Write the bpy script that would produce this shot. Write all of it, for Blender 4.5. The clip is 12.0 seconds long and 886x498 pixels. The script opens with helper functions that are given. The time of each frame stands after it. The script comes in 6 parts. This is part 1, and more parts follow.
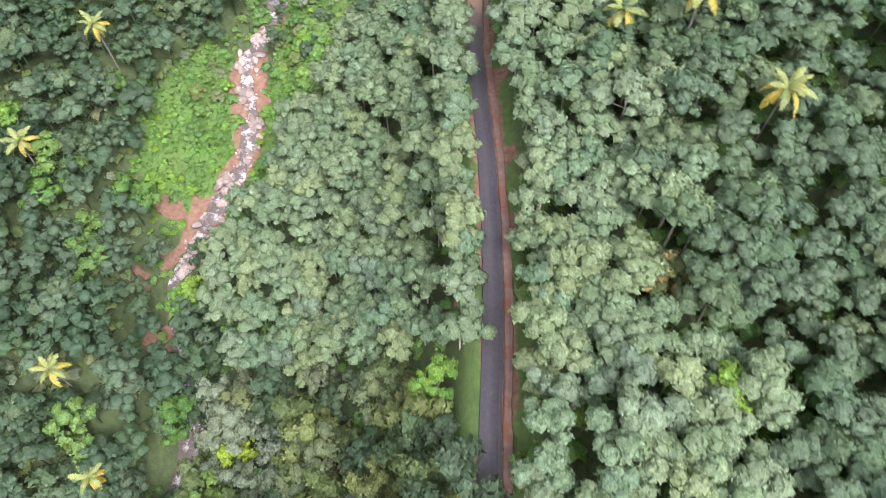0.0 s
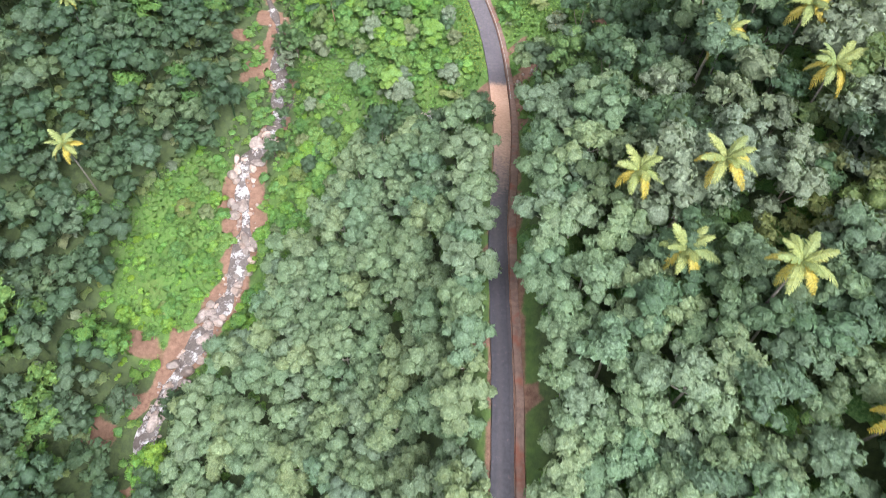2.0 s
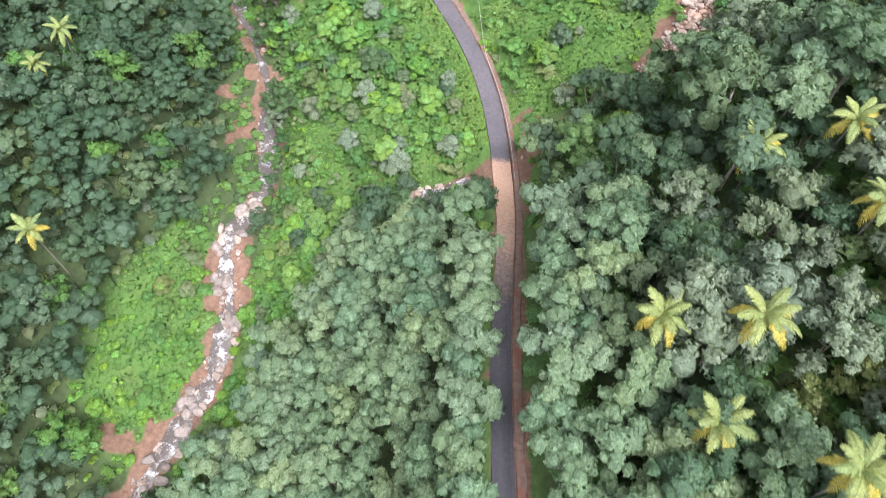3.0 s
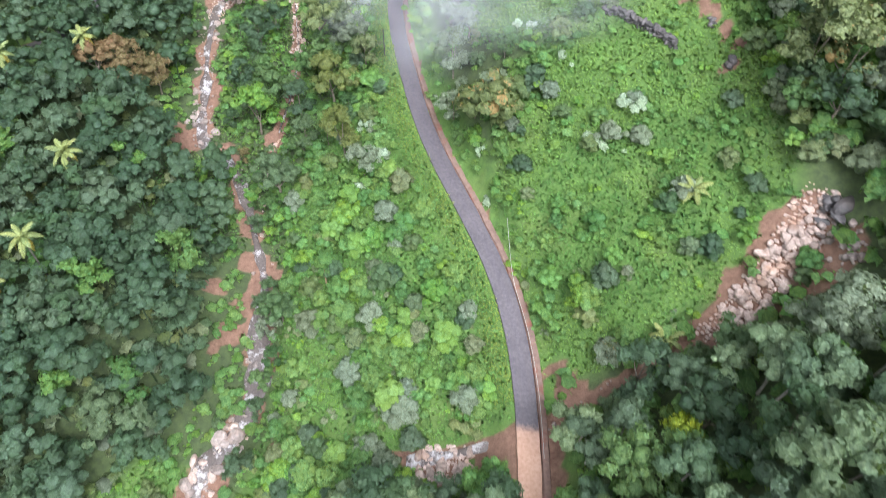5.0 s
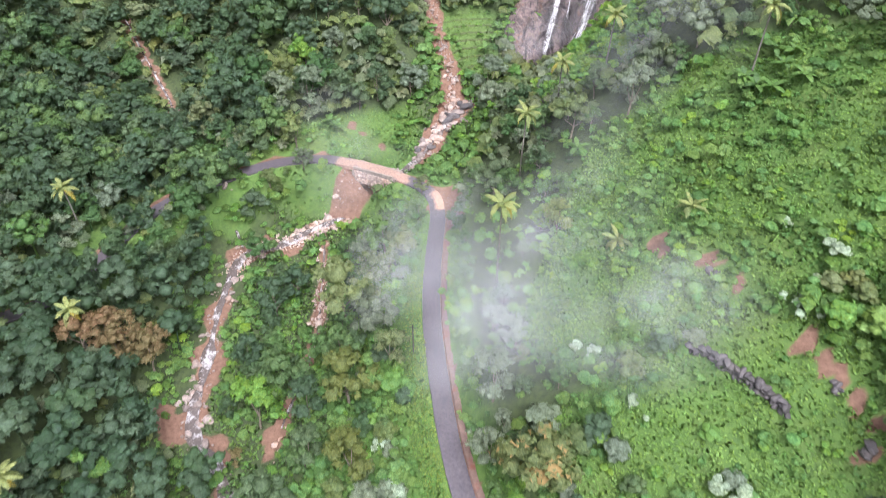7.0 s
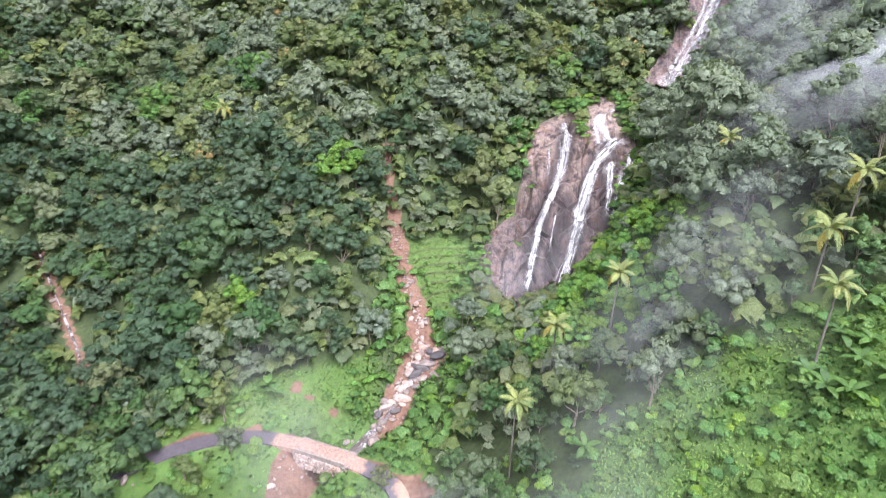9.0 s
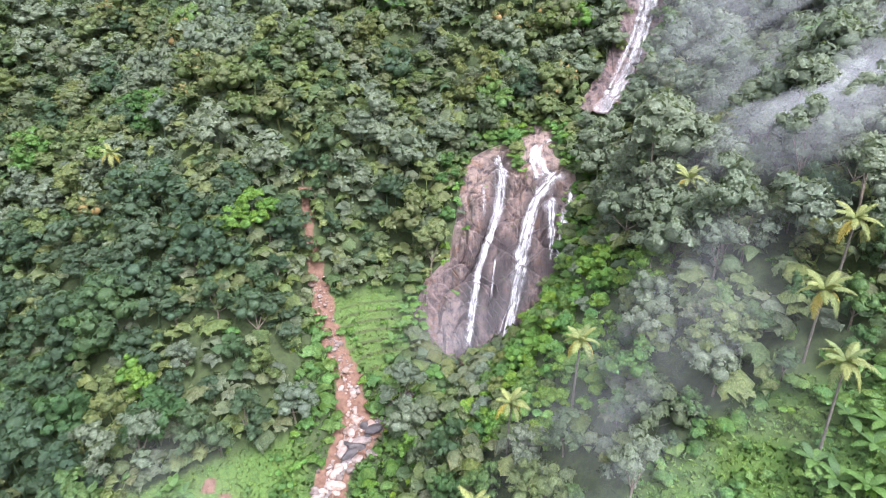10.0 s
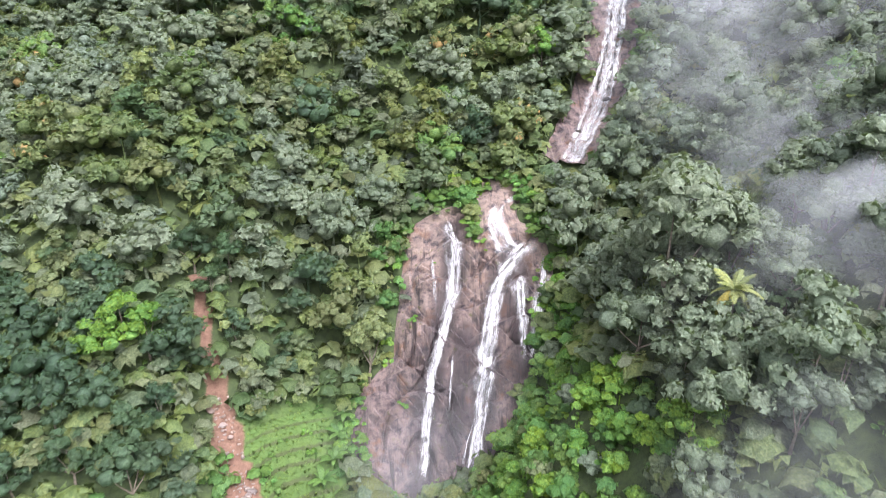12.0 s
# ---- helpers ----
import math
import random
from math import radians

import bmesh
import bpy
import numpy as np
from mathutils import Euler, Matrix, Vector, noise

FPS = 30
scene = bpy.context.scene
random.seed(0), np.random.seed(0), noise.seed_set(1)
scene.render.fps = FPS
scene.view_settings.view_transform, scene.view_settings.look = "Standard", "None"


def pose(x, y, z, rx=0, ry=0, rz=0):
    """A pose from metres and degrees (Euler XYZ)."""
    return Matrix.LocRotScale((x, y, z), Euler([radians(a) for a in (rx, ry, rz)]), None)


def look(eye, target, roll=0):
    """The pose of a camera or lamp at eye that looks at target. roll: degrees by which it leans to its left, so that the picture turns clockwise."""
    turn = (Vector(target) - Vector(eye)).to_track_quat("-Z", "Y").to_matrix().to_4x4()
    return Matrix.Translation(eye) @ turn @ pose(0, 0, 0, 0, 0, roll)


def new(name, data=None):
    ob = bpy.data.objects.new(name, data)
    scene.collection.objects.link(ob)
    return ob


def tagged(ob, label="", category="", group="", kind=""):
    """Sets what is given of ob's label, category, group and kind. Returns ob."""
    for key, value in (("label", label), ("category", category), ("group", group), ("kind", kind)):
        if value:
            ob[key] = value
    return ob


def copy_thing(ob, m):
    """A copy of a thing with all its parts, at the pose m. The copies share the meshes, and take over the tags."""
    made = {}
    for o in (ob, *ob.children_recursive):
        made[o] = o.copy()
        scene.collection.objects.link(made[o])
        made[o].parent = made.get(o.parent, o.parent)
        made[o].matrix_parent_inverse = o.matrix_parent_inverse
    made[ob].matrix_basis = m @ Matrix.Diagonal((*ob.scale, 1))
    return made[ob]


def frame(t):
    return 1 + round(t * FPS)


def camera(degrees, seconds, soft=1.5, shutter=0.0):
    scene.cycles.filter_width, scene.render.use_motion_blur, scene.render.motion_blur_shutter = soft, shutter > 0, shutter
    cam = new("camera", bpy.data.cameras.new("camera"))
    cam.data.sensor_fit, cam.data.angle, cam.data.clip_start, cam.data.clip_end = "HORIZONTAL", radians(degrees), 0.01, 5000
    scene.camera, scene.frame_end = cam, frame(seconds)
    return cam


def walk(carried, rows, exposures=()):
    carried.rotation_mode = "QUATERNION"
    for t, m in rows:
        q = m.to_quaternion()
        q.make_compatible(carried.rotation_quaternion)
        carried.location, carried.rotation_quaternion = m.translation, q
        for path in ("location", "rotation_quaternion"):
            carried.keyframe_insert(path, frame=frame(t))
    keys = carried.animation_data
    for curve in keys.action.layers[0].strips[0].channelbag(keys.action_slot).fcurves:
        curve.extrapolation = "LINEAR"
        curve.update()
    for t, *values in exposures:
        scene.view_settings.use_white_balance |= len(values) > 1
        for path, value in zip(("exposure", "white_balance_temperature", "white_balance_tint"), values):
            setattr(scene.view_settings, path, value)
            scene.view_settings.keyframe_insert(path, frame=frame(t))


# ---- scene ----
# camera and walk: a drone flying level up a wet valley, tilting up towards a waterfall
cam = camera(64.8, 12.0, soft=0.85, shutter=0.3)
METRES, EYE, TILT, LEAN, TURN = 220.0, 130.0, -57.7, 0.2, 0.0
ROWS = [
    (0.0, 0.0, 0.0, 0.0, -0.0, 0.0, 0.0),
    (0.5, 0.0032, 0.0226, 0.0347, 1.81, -0.07, -2.84),
    (1.0, 0.0048, 0.045, 0.0696, 1.88, -0.07, -3.1),
    (1.5, 0.0045, 0.0671, 0.1046, 1.77, -0.09, -3.16),
    (2.0, 0.0035, 0.0894, 0.1397, 1.67, -0.12, -3.23),
    (2.5, 0.0019, 0.1118, 0.1747, 1.6, -0.12, -3.31),
    (3.0, -0.0001, 0.1341, 0.2099, 1.68, -0.12, -3.54),
    (5.0, -0.0102, 0.2239, 0.3514, 3.36, 4.92, -6.0),
    (5.5, -0.0138, 0.2462, 0.3871, 4.39, 8.22, -7.58),
    (6.0, -0.0181, 0.2689, 0.4224, 5.35, 11.42, -9.04),
    (6.5, -0.0235, 0.2914, 0.4576, 5.72, 14.63, -9.69),
    (7.0, -0.0293, 0.3139, 0.4926, 6.07, 17.92, -10.28),
    (7.5, -0.0359, 0.3362, 0.5275, 6.33, 21.52, -10.7),
    (9.5, -0.0656, 0.4242, 0.6647, 2.98, 33.24, -5.74),
    (10.0, -0.0724, 0.4453, 0.6994, 1.0, 33.38, -2.58),
    (10.5, -0.0773, 0.4666, 0.7344, 0.35, 33.39, -1.47),
    (11.0, -0.0805, 0.4879, 0.7698, -0.49, 33.39, -0.08),
    (11.5, -0.0826, 0.5093, 0.8051, -1.31, 33.36, 1.29),
    (12.0, -0.0837, 0.5306, 0.8405, -2.16, 33.65, 2.69),
]
walk(cam, [(t, pose(0, 0, EYE, TILT, LEAN, TURN) @ pose(METRES * x, METRES * y, METRES * z, 90 + pitch, roll, yaw)) for t, x, y, z, yaw, pitch, roll in ROWS],
     exposures=[(0.0, 1.53, 6400, 17), (1.0, 1.48, 6350, 13), (3.0, 1.48, 6200, 10), (5.5, 1.32, 6050, 9), (7.0, 1.29, 6200, 16), (9.5, 1.45, 6050, 19), (12.0, 1.44, 6200, 17)])

# ---- light: an overcast sky with the sun behind thin cloud ----
SUN_HIGH, SUN_TURN = radians(58), radians(150)
world = bpy.data.worlds.new("overcast_sky")
scene.world = world
world.use_nodes = True
wn = world.node_tree
wn.nodes.clear()
sky = wn.nodes.new("ShaderNodeTexSky")
sky.sky_type = "NISHITA"
sky.sun_disc = False
sky.sun_elevation, sky.sun_rotation = SUN_HIGH, SUN_TURN
sky.air_density, sky.dust_density, sky.ozone_density = 1.0, 5.0, 1.0
grey = wn.nodes.new("ShaderNodeHueSaturation")
grey.inputs["Saturation"].default_value = 0.12
back = wn.nodes.new("ShaderNodeBackground")
back.inputs["Strength"].default_value = 0.15
wout = wn.nodes.new("ShaderNodeOutputWorld")
wn.links.new(sky.outputs[0], grey.inputs["Color"])
wn.links.new(grey.outputs[0], back.inputs["Color"])
wn.links.new(back.outputs[0], wout.inputs["Surface"])
sun = new("sun", bpy.data.lights.new("sun", "SUN"))
sun.data.energy, sun.data.angle, sun.data.color = 1.5, radians(25), (1.0, 0.97, 0.93)
sun.matrix_world = look((0, 0, 0), (-math.sin(SUN_TURN) * math.cos(SUN_HIGH), -math.cos(SUN_TURN) * math.cos(SUN_HIGH), -math.sin(SUN_HIGH)))
sun.location = (0, 150, 400)

# ---- materials ----


class Nodes:
    """A short way to write a node material."""

    def __init__(self, name):
        self.m = bpy.data.materials.new(name)
        self.m.use_nodes = True
        self.t = self.m.node_tree
        self.t.nodes.clear()
        self.out = self.t.nodes.new("ShaderNodeOutputMaterial")

    def put(self, kind, **values):
        n = self.t.nodes.new("ShaderNode" + kind)
        for key, v in values.items():
            key = key.replace("_", " ")
            if isinstance(v, bpy.types.NodeSocket):
                self.t.links.new(v, n.inputs[key])
            else:
                n.inputs[key].default_value = v
        return n

    def where(self):
        return self.put("NewGeometry").outputs["Position"]

    def noise(self, scale, detail=4.0, rough=0.6, at=None):
        n = self.put("TexNoise", Scale=scale, Detail=detail, Roughness=rough)
        self.t.links.new(at or self.where(), n.inputs["Vector"])
        return n.outputs["Fac"]

    def blend(self, amount, a, b, how="MIX"):
        n = self.t.nodes.new("ShaderNodeMix")
        n.data_type, n.blend_type = "RGBA", how
        for i, v in ((0, amount), (6, a), (7, b)):
            if isinstance(v, bpy.types.NodeSocket):
                self.t.links.new(v, n.inputs[i])
            elif i == 0:
                n.inputs[i].default_value = v
            else:
                n.inputs[i].default_value = (*v, 1) if len(v) == 3 else v
        return n.outputs[2]

    def steps(self, value, stops):
        n = self.t.nodes.new("ShaderNodeValToRGB")
        while len(n.color_ramp.elements) < len(stops):
            n.color_ramp.elements.new(0.5)
        for e, (p, c) in zip(n.color_ramp.elements, stops):
            e.position, e.color = p, (*c, 1)
        self.t.links.new(value, n.inputs[0])
        return n.outputs[0]

    def span(self, value, a, b, lo=0.0, hi=1.0):
        n = self.t.nodes.new("ShaderNodeMapRange")
        for i, v in enumerate((value, a, b, lo, hi)):
            if isinstance(v, bpy.types.NodeSocket):
                self.t.links.new(v, n.inputs[i])
            else:
                n.inputs[i].default_value = v
        return n.outputs[0]

    def math(self, how, a, b=0.0):
        n = self.t.nodes.new("ShaderNodeMath")
        n.operation = how
        for i, v in enumerate((a, b)):
            if isinstance(v, bpy.types.NodeSocket):
                self.t.links.new(v, n.inputs[i])
            else:
                n.inputs[i].default_value = v
        return n.outputs[0]

    def bump(self, height, strength, distance):
        n = self.put("Bump", Strength=strength, Distance=distance, Height=height)
        return n.outputs["Normal"]

    def surface(self, colour, rough=0.7, normal=None, **more):
        n = self.put("BsdfPrincipled", Roughness=rough, **more)
        if isinstance(colour, bpy.types.NodeSocket):
            self.t.links.new(colour, n.inputs["Base Color"])
        else:
            n.inputs["Base Color"].default_value = (*colour, 1)
        if normal is not None:
            self.t.links.new(normal, n.inputs["Normal"])
        return n.outputs[0]

    def done(self, shader):
        self.t.links.new(shader, self.out.inputs["Surface"])
        return self.m


def leaf_material(name, tones, spread=0.5, gloss=0.5, through_light=0.34, accent=None, ragged=3.6):
    """Leaves: a tone for each tree, a little change for each leaf, and light shining through."""
    k = Nodes(name)
    info = k.put("ObjectInfo").outputs["Random"]
    tone = k.put("Attribute")
    tone.attribute_name = "tone"
    each = k.put("NewGeometry").outputs["Random Per Island"]
    tree = k.math("FRACT", k.math("ADD", info, tone.outputs["Fac"]))
    base = k.steps(tree, [(i / max(1, len(tones) - 1), c) for i, c in enumerate(tones)])
    leaf = k.put("HueSaturation", Color=base, Hue=k.span(each, 0, 1, 0.5 - 0.03 * spread, 0.5 + 0.012 * spread),
                 Saturation=k.span(each, 0, 1, 1.08, 0.9), Value=k.span(each, 0, 1, 1 - 0.22 * spread, 1 + 0.26 * spread)).outputs[0]
    patch = k.noise(0.35, 3.0)
    fine = k.noise(5.5, 3.0, 0.7)
    leaf = k.put("HueSaturation", Color=leaf, Hue=k.span(fine, 0.3, 0.7, 0.512, 0.49), Saturation=1.0, Value=k.span(fine, 0.32, 0.68, 0.65, 1.47)).outputs[0]
    leaf = k.put("HueSaturation", Color=leaf, Hue=0.5, Saturation=1.0, Value=k.span(patch, 0.3, 0.7, 0.85, 1.15)).outputs[0]
    relief = fine
    if ragged:  # the single leaves of a spray
        leaflets = k.put("TexVoronoi", Scale=ragged, Vector=k.where())
        cell = k.put("SeparateColor", Color=leaflets.outputs["Color"]).outputs[0]
        leaf = k.put("HueSaturation", Color=leaf, Hue=k.span(cell, 0, 1, 0.515, 0.485), Saturation=1.0, Value=k.span(cell, 0, 1, 0.74, 1.3)).outputs[0]
        relief = k.math("ADD", fine, k.math("MULTIPLY", k.math("ADD", k.math("MULTIPLY", leaflets.outputs["Distance"], -1.0), cell), 0.7))
    if accent:
        leaf = k.blend(k.span(each, 0.86, 0.92), leaf, accent)
    coat = k.surface(leaf, 0.5, k.bump(relief, 0.9, 0.13), Specular_IOR_Level=gloss * 0.8)
    glow = k.put("BsdfTranslucent", Color=k.blend(0.5, leaf, (0.22, 0.32, 0.03), "MIX")).outputs[0]
    mix = k.put("MixShader", Fac=through_light)
    k.t.links.new(coat, mix.inputs[1])
    k.t.links.new(glow, mix.inputs[2])
    return k.done(mix.outputs[0])


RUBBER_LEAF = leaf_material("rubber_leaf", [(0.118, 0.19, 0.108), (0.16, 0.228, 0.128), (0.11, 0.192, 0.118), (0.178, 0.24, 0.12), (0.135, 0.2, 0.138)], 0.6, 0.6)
# rubber leaf again in darker tones, with the eastern slope's shade in the colour
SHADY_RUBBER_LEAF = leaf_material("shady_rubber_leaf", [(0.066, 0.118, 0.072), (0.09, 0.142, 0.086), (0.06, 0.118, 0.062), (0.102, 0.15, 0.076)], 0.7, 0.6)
LUSH_LEAF = leaf_material("lush_leaf", [(0.045, 0.112, 0.04), (0.075, 0.155, 0.05), (0.1, 0.18, 0.06), (0.05, 0.1, 0.05), (0.088, 0.14, 0.07)], 0.7, 0.5)
OLIVE_LEAF = leaf_material("pale_olive_leaf", [(0.2, 0.25, 0.1), (0.18, 0.23, 0.1)], 0.7, 0.5)
DARK_LEAF = leaf_material("dark_forest_leaf", [(0.033, 0.070, 0.034), (0.058, 0.108, 0.062), (0.035, 0.076, 0.042), (0.07, 0.115, 0.068), (0.045, 0.100, 0.042)], 0.9, 0.6)
FOREST_LEAF = leaf_material("forest_leaf", [(0.0604, 0.1055, 0.0438), (0.125, 0.178, 0.055), (0.105, 0.135, 0.098), (0.16, 0.205, 0.07), (0.0567, 0.1114, 0.0483), (0.1523, 0.1819, 0.1158), (0.12, 0.15, 0.04)], 0.7, 0.55)
GREY_LEAF = leaf_material("greyish_leaf", [(0.1373, 0.1856, 0.1252), (0.171, 0.2147, 0.1453), (0.1294, 0.1778, 0.1319)], 0.7, 0.6)
BRIGHT_LEAF = leaf_material("bright_leaf", [(0.1026, 0.2375, 0.0429), (0.1539, 0.285, 0.0429), (0.0855, 0.2185, 0.0429)], 0.8, 0.45, 0.35)
YELLOW_LEAF = leaf_material("yellow_green_leaf", [(0.27, 0.36, 0.03), (0.22, 0.34, 0.03)], 0.8, 0.45, 0.35)
RUSTY_LEAF = leaf_material("rusty_leaf", [(0.205, 0.14, 0.0728), (0.173, 0.146, 0.0676)], 0.9, 0.4)
FLOWERING_LEAF = leaf_material("flushing_leaf", [(0.11, 0.15, 0.06), (0.12, 0.16, 0.06)], 0.9, 0.45, 0.28, (0.38, 0.26, 0.11))
SHRUB_LEAF = leaf_material("shrub_leaf", [(0.0744, 0.1837, 0.0424), (0.105, 0.2226, 0.0564), (0.0613, 0.1502, 0.0435), (0.1318, 0.2363, 0.0635), (0.0876, 0.1837, 0.0532)], 0.9, 0.4, 0.35)
WEED_LEAF = leaf_material("weed_leaf", [(0.055, 0.145, 0.04), (0.09, 0.215, 0.055), (0.13, 0.265, 0.062), (0.18, 0.30, 0.075), (0.10, 0.23, 0.055)], 0.6, 0.35, 0.35, ragged=0)
GRASS_LEAF = leaf_material("grass_blade", [(0.10, 0.165, 0.04), (0.13, 0.19, 0.045), (0.09, 0.15, 0.04)], 0.7, 0.3, 0.3, ragged=0)
VERGE_LEAF = leaf_material("verge_grass", [(0.24, 0.29, 0.06), (0.19, 0.27, 0.06)], 0.7, 0.3, 0.3, ragged=0)
PALE_LEAF = leaf_material("silvery_leaf", [(0.26, 0.34, 0.24), (0.23, 0.31, 0.2)], 0.8, 0.6, 0.3)
FROND_GREEN = leaf_material("palm_frond_green", [(0.2, 0.25, 0.085), (0.25, 0.285, 0.095), (0.165, 0.225, 0.085)], 0.6, 0.5, 0.25, ragged=0)
FROND_YELLOW = leaf_material("palm_frond_yellow", [(0.42, 0.34, 0.055), (0.34, 0.30, 0.06)], 0.6, 0.45, 0.25, ragged=0)
BANANA_LEAF = leaf_material("broad_leaf", [(0.07, 0.16, 0.035), (0.10, 0.20, 0.04), (0.06, 0.13, 0.045)], 0.5, 0.6, 0.3, ragged=0)


def bark_material(name, dark, light):
    k = Nodes(name)
    n = k.noise(3.0, 6.0)
    fine = k.noise(22.0, 3.0)
    c = k.blend(k.span(n, 0.35, 0.65), dark, light)
    c = k.blend(k.span(fine, 0.5, 0.8, 0, 0.5), c, (0.32, 0.33, 0.28))
    return k.done(k.surface(c, 0.85, k.bump(fine, 0.5, 0.03)))


BARK = bark_material("bark", (0.10, 0.08, 0.06), (0.24, 0.20, 0.16))
PALM_BARK = bark_material("palm_bark", (0.09, 0.08, 0.07), (0.17, 0.155, 0.135))
PALE_BARK = bark_material("pale_bark", (0.22, 0.19, 0.16), (0.42, 0.39, 0.34))


def rock_material(name, dark, light, stain, wet=0.45):
    """Granite with broad stains, speckle and moss in its hollows."""
    k = Nodes(name)
    big = k.noise(0.28, 5.0)
    mid = k.noise(1.7, 6.0, 0.65)
    fine = k.noise(14.0, 4.0)
    rnd = k.put("ObjectInfo").outputs["Random"]
    c = k.blend(k.span(mid, 0.35, 0.68), dark, light)
    c = k.blend(k.span(big, 0.5, 0.68, 0, 0.75), c, stain)
    c = k.blend(k.span(fine, 0.45, 0.7, 0, 0.35), c, (0.10, 0.095, 0.10))
    c = k.put("HueSaturation", Color=c, Value=k.span(rnd, 0, 1, 0.75, 1.3)).outputs[0]
    height = k.math("ADD", mid, k.math("MULTIPLY", fine, 0.3))
    return k.done(k.surface(c, k.span(mid, 0.3, 0.7, wet, wet + 0.3), k.bump(height, 0.6, 0.12), Specular_IOR_Level=0.5))


BOULDER = rock_material("stream_boulder", (0.15, 0.118, 0.11), (0.34, 0.28, 0.262), (0.24, 0.15, 0.11))
DARK_ROCK = rock_material("dark_rock", (0.04, 0.037, 0.043), (0.10, 0.09, 0.095), (0.075, 0.06, 0.055))
PALE_BOULDER = rock_material("pale_boulder", (0.24, 0.17, 0.148), (0.46, 0.37, 0.335), (0.31, 0.18, 0.12))


# ---- the lie of the land ----
# centre lines (x, y, z): the lane, the stream, the side gully, the red landslip
ROAD_LOW = [(3, -60, 52.8), (5, 18, 52), (6.8, 43, 51.8), (6.6, 66, 51.4), (5.9, 80, 50.8), (5.6, 92, 48), (6.1, 103, 44.8),
            (6.5, 116, 40.2), (5.6, 130, 35.8), (4.5, 140, 35.7), (2.5, 149, 36.4), (-1, 158.5, 37.6), (-6.8, 169, 38.9)]
ROAD_HIGH = [(-13, 179.5, 40), (-18, 190, 41), (-23, 204, 42.1), (-27, 217, 42.3), (-30, 234, 42), (-31.4, 245, 41.9),
             (-34, 251.5, 42.8), (-42, 253.8, 44.2), (-52, 256, 44.8), (-62, 257, 44.6), (-72, 254, 43.8), (-80, 248, 42.8),
             (-90, 238, 41.8), (-94, 224, 41), (-93, 212, 40.5), (-100, 200, 40.5), (-112, 193, 41)]
ROAD = ROAD_LOW + ROAD_HIGH
STREAM_LOW = [(-53, -60, -17), (-52, 10, -7), (-51, 31, -3.7), (-48, 42, -2.5), (-51, 52, -1), (-55, 61, 0.3), (-57, 71, 2), (-54, 82, 3.8),
              (-49.5, 92, 5.6), (-45.2, 101, 7.2), (-45.1, 110, 9), (-44.9, 117, 10.3), (-47.5, 123, 12), (-47.5, 129, 13.6),
              (-44.3, 132.3, 14.2), (-41.5, 140, 15.4), (-42, 147, 16.5), (-45, 156, 18), (-44.5, 163, 19.3)]
STREAM_HIGH = [(-48, 170, 20.5), (-53, 181, 22.6), (-58, 188.5, 24), (-66.5, 193.5, 24.9), (-68, 200, 26), (-69.7, 208, 27), (-72.7, 219, 28.5),
               (-74.3, 230, 30), (-74, 237.5, 31), (-66, 240.7, 31.4), (-62.5, 246, 32), (-56.5, 249.8, 33.2), (-50.5, 254.5, 35.2), (-46, 262, 38),
               (-40.5, 270, 41), (-38.5, 277, 44), (-33, 286, 47), (-26, 295, 49.3), (-18, 301.5, 51.5)]
STREAM = STREAM_LOW + STREAM_HIGH
SIDE_BRANCH = [(-49, 171, 21.5), (-50.5, 184, 24), (-50, 197, 26.5), (-49.5, 209, 28.5), (-50.5, 220.5, 30), (-53.2, 228, 31), (-55, 236, 31.8), (-58, 244, 32.2)]
WEST_BRANCH = [(-75, 238, 31.2), (-80.5, 245, 33), (-92, 256, 36.5), (-103, 268, 40), (-111, 277.5, 43.5), (-121, 286.5, 49), (-132, 297, 56)]
GULLY = [(-42, 133, 15.2), (-30, 131, 19.5), (-17, 129.5, 25.5), (-6, 129.5, 30), (5.6, 132.5, 34.3), (12, 136.5, 38), (20, 140.5, 42.5), (28, 144, 46.2), (33.5, 148.5, 49.5),
         (37.5, 154, 54.5), (41, 161, 61), (43, 168, 66)]
LANDSLIP = [(-39.5, 272, 42), (-38, 280, 46), (-36.5, 287, 49.5), (-40, 295, 52.5), (-44.5, 304, 57), (-48, 311, 64.5), (-50.5, 318, 72), (-52.5, 325, 79)]
CASCADE = [(-1.5, 335.5, 87), (5, 337.5, 89), (12, 341, 92), (17, 348, 97), (21, 355, 103), (24, 362, 109), (27, 371, 116), (31, 384, 124), (36, 400, 133)]
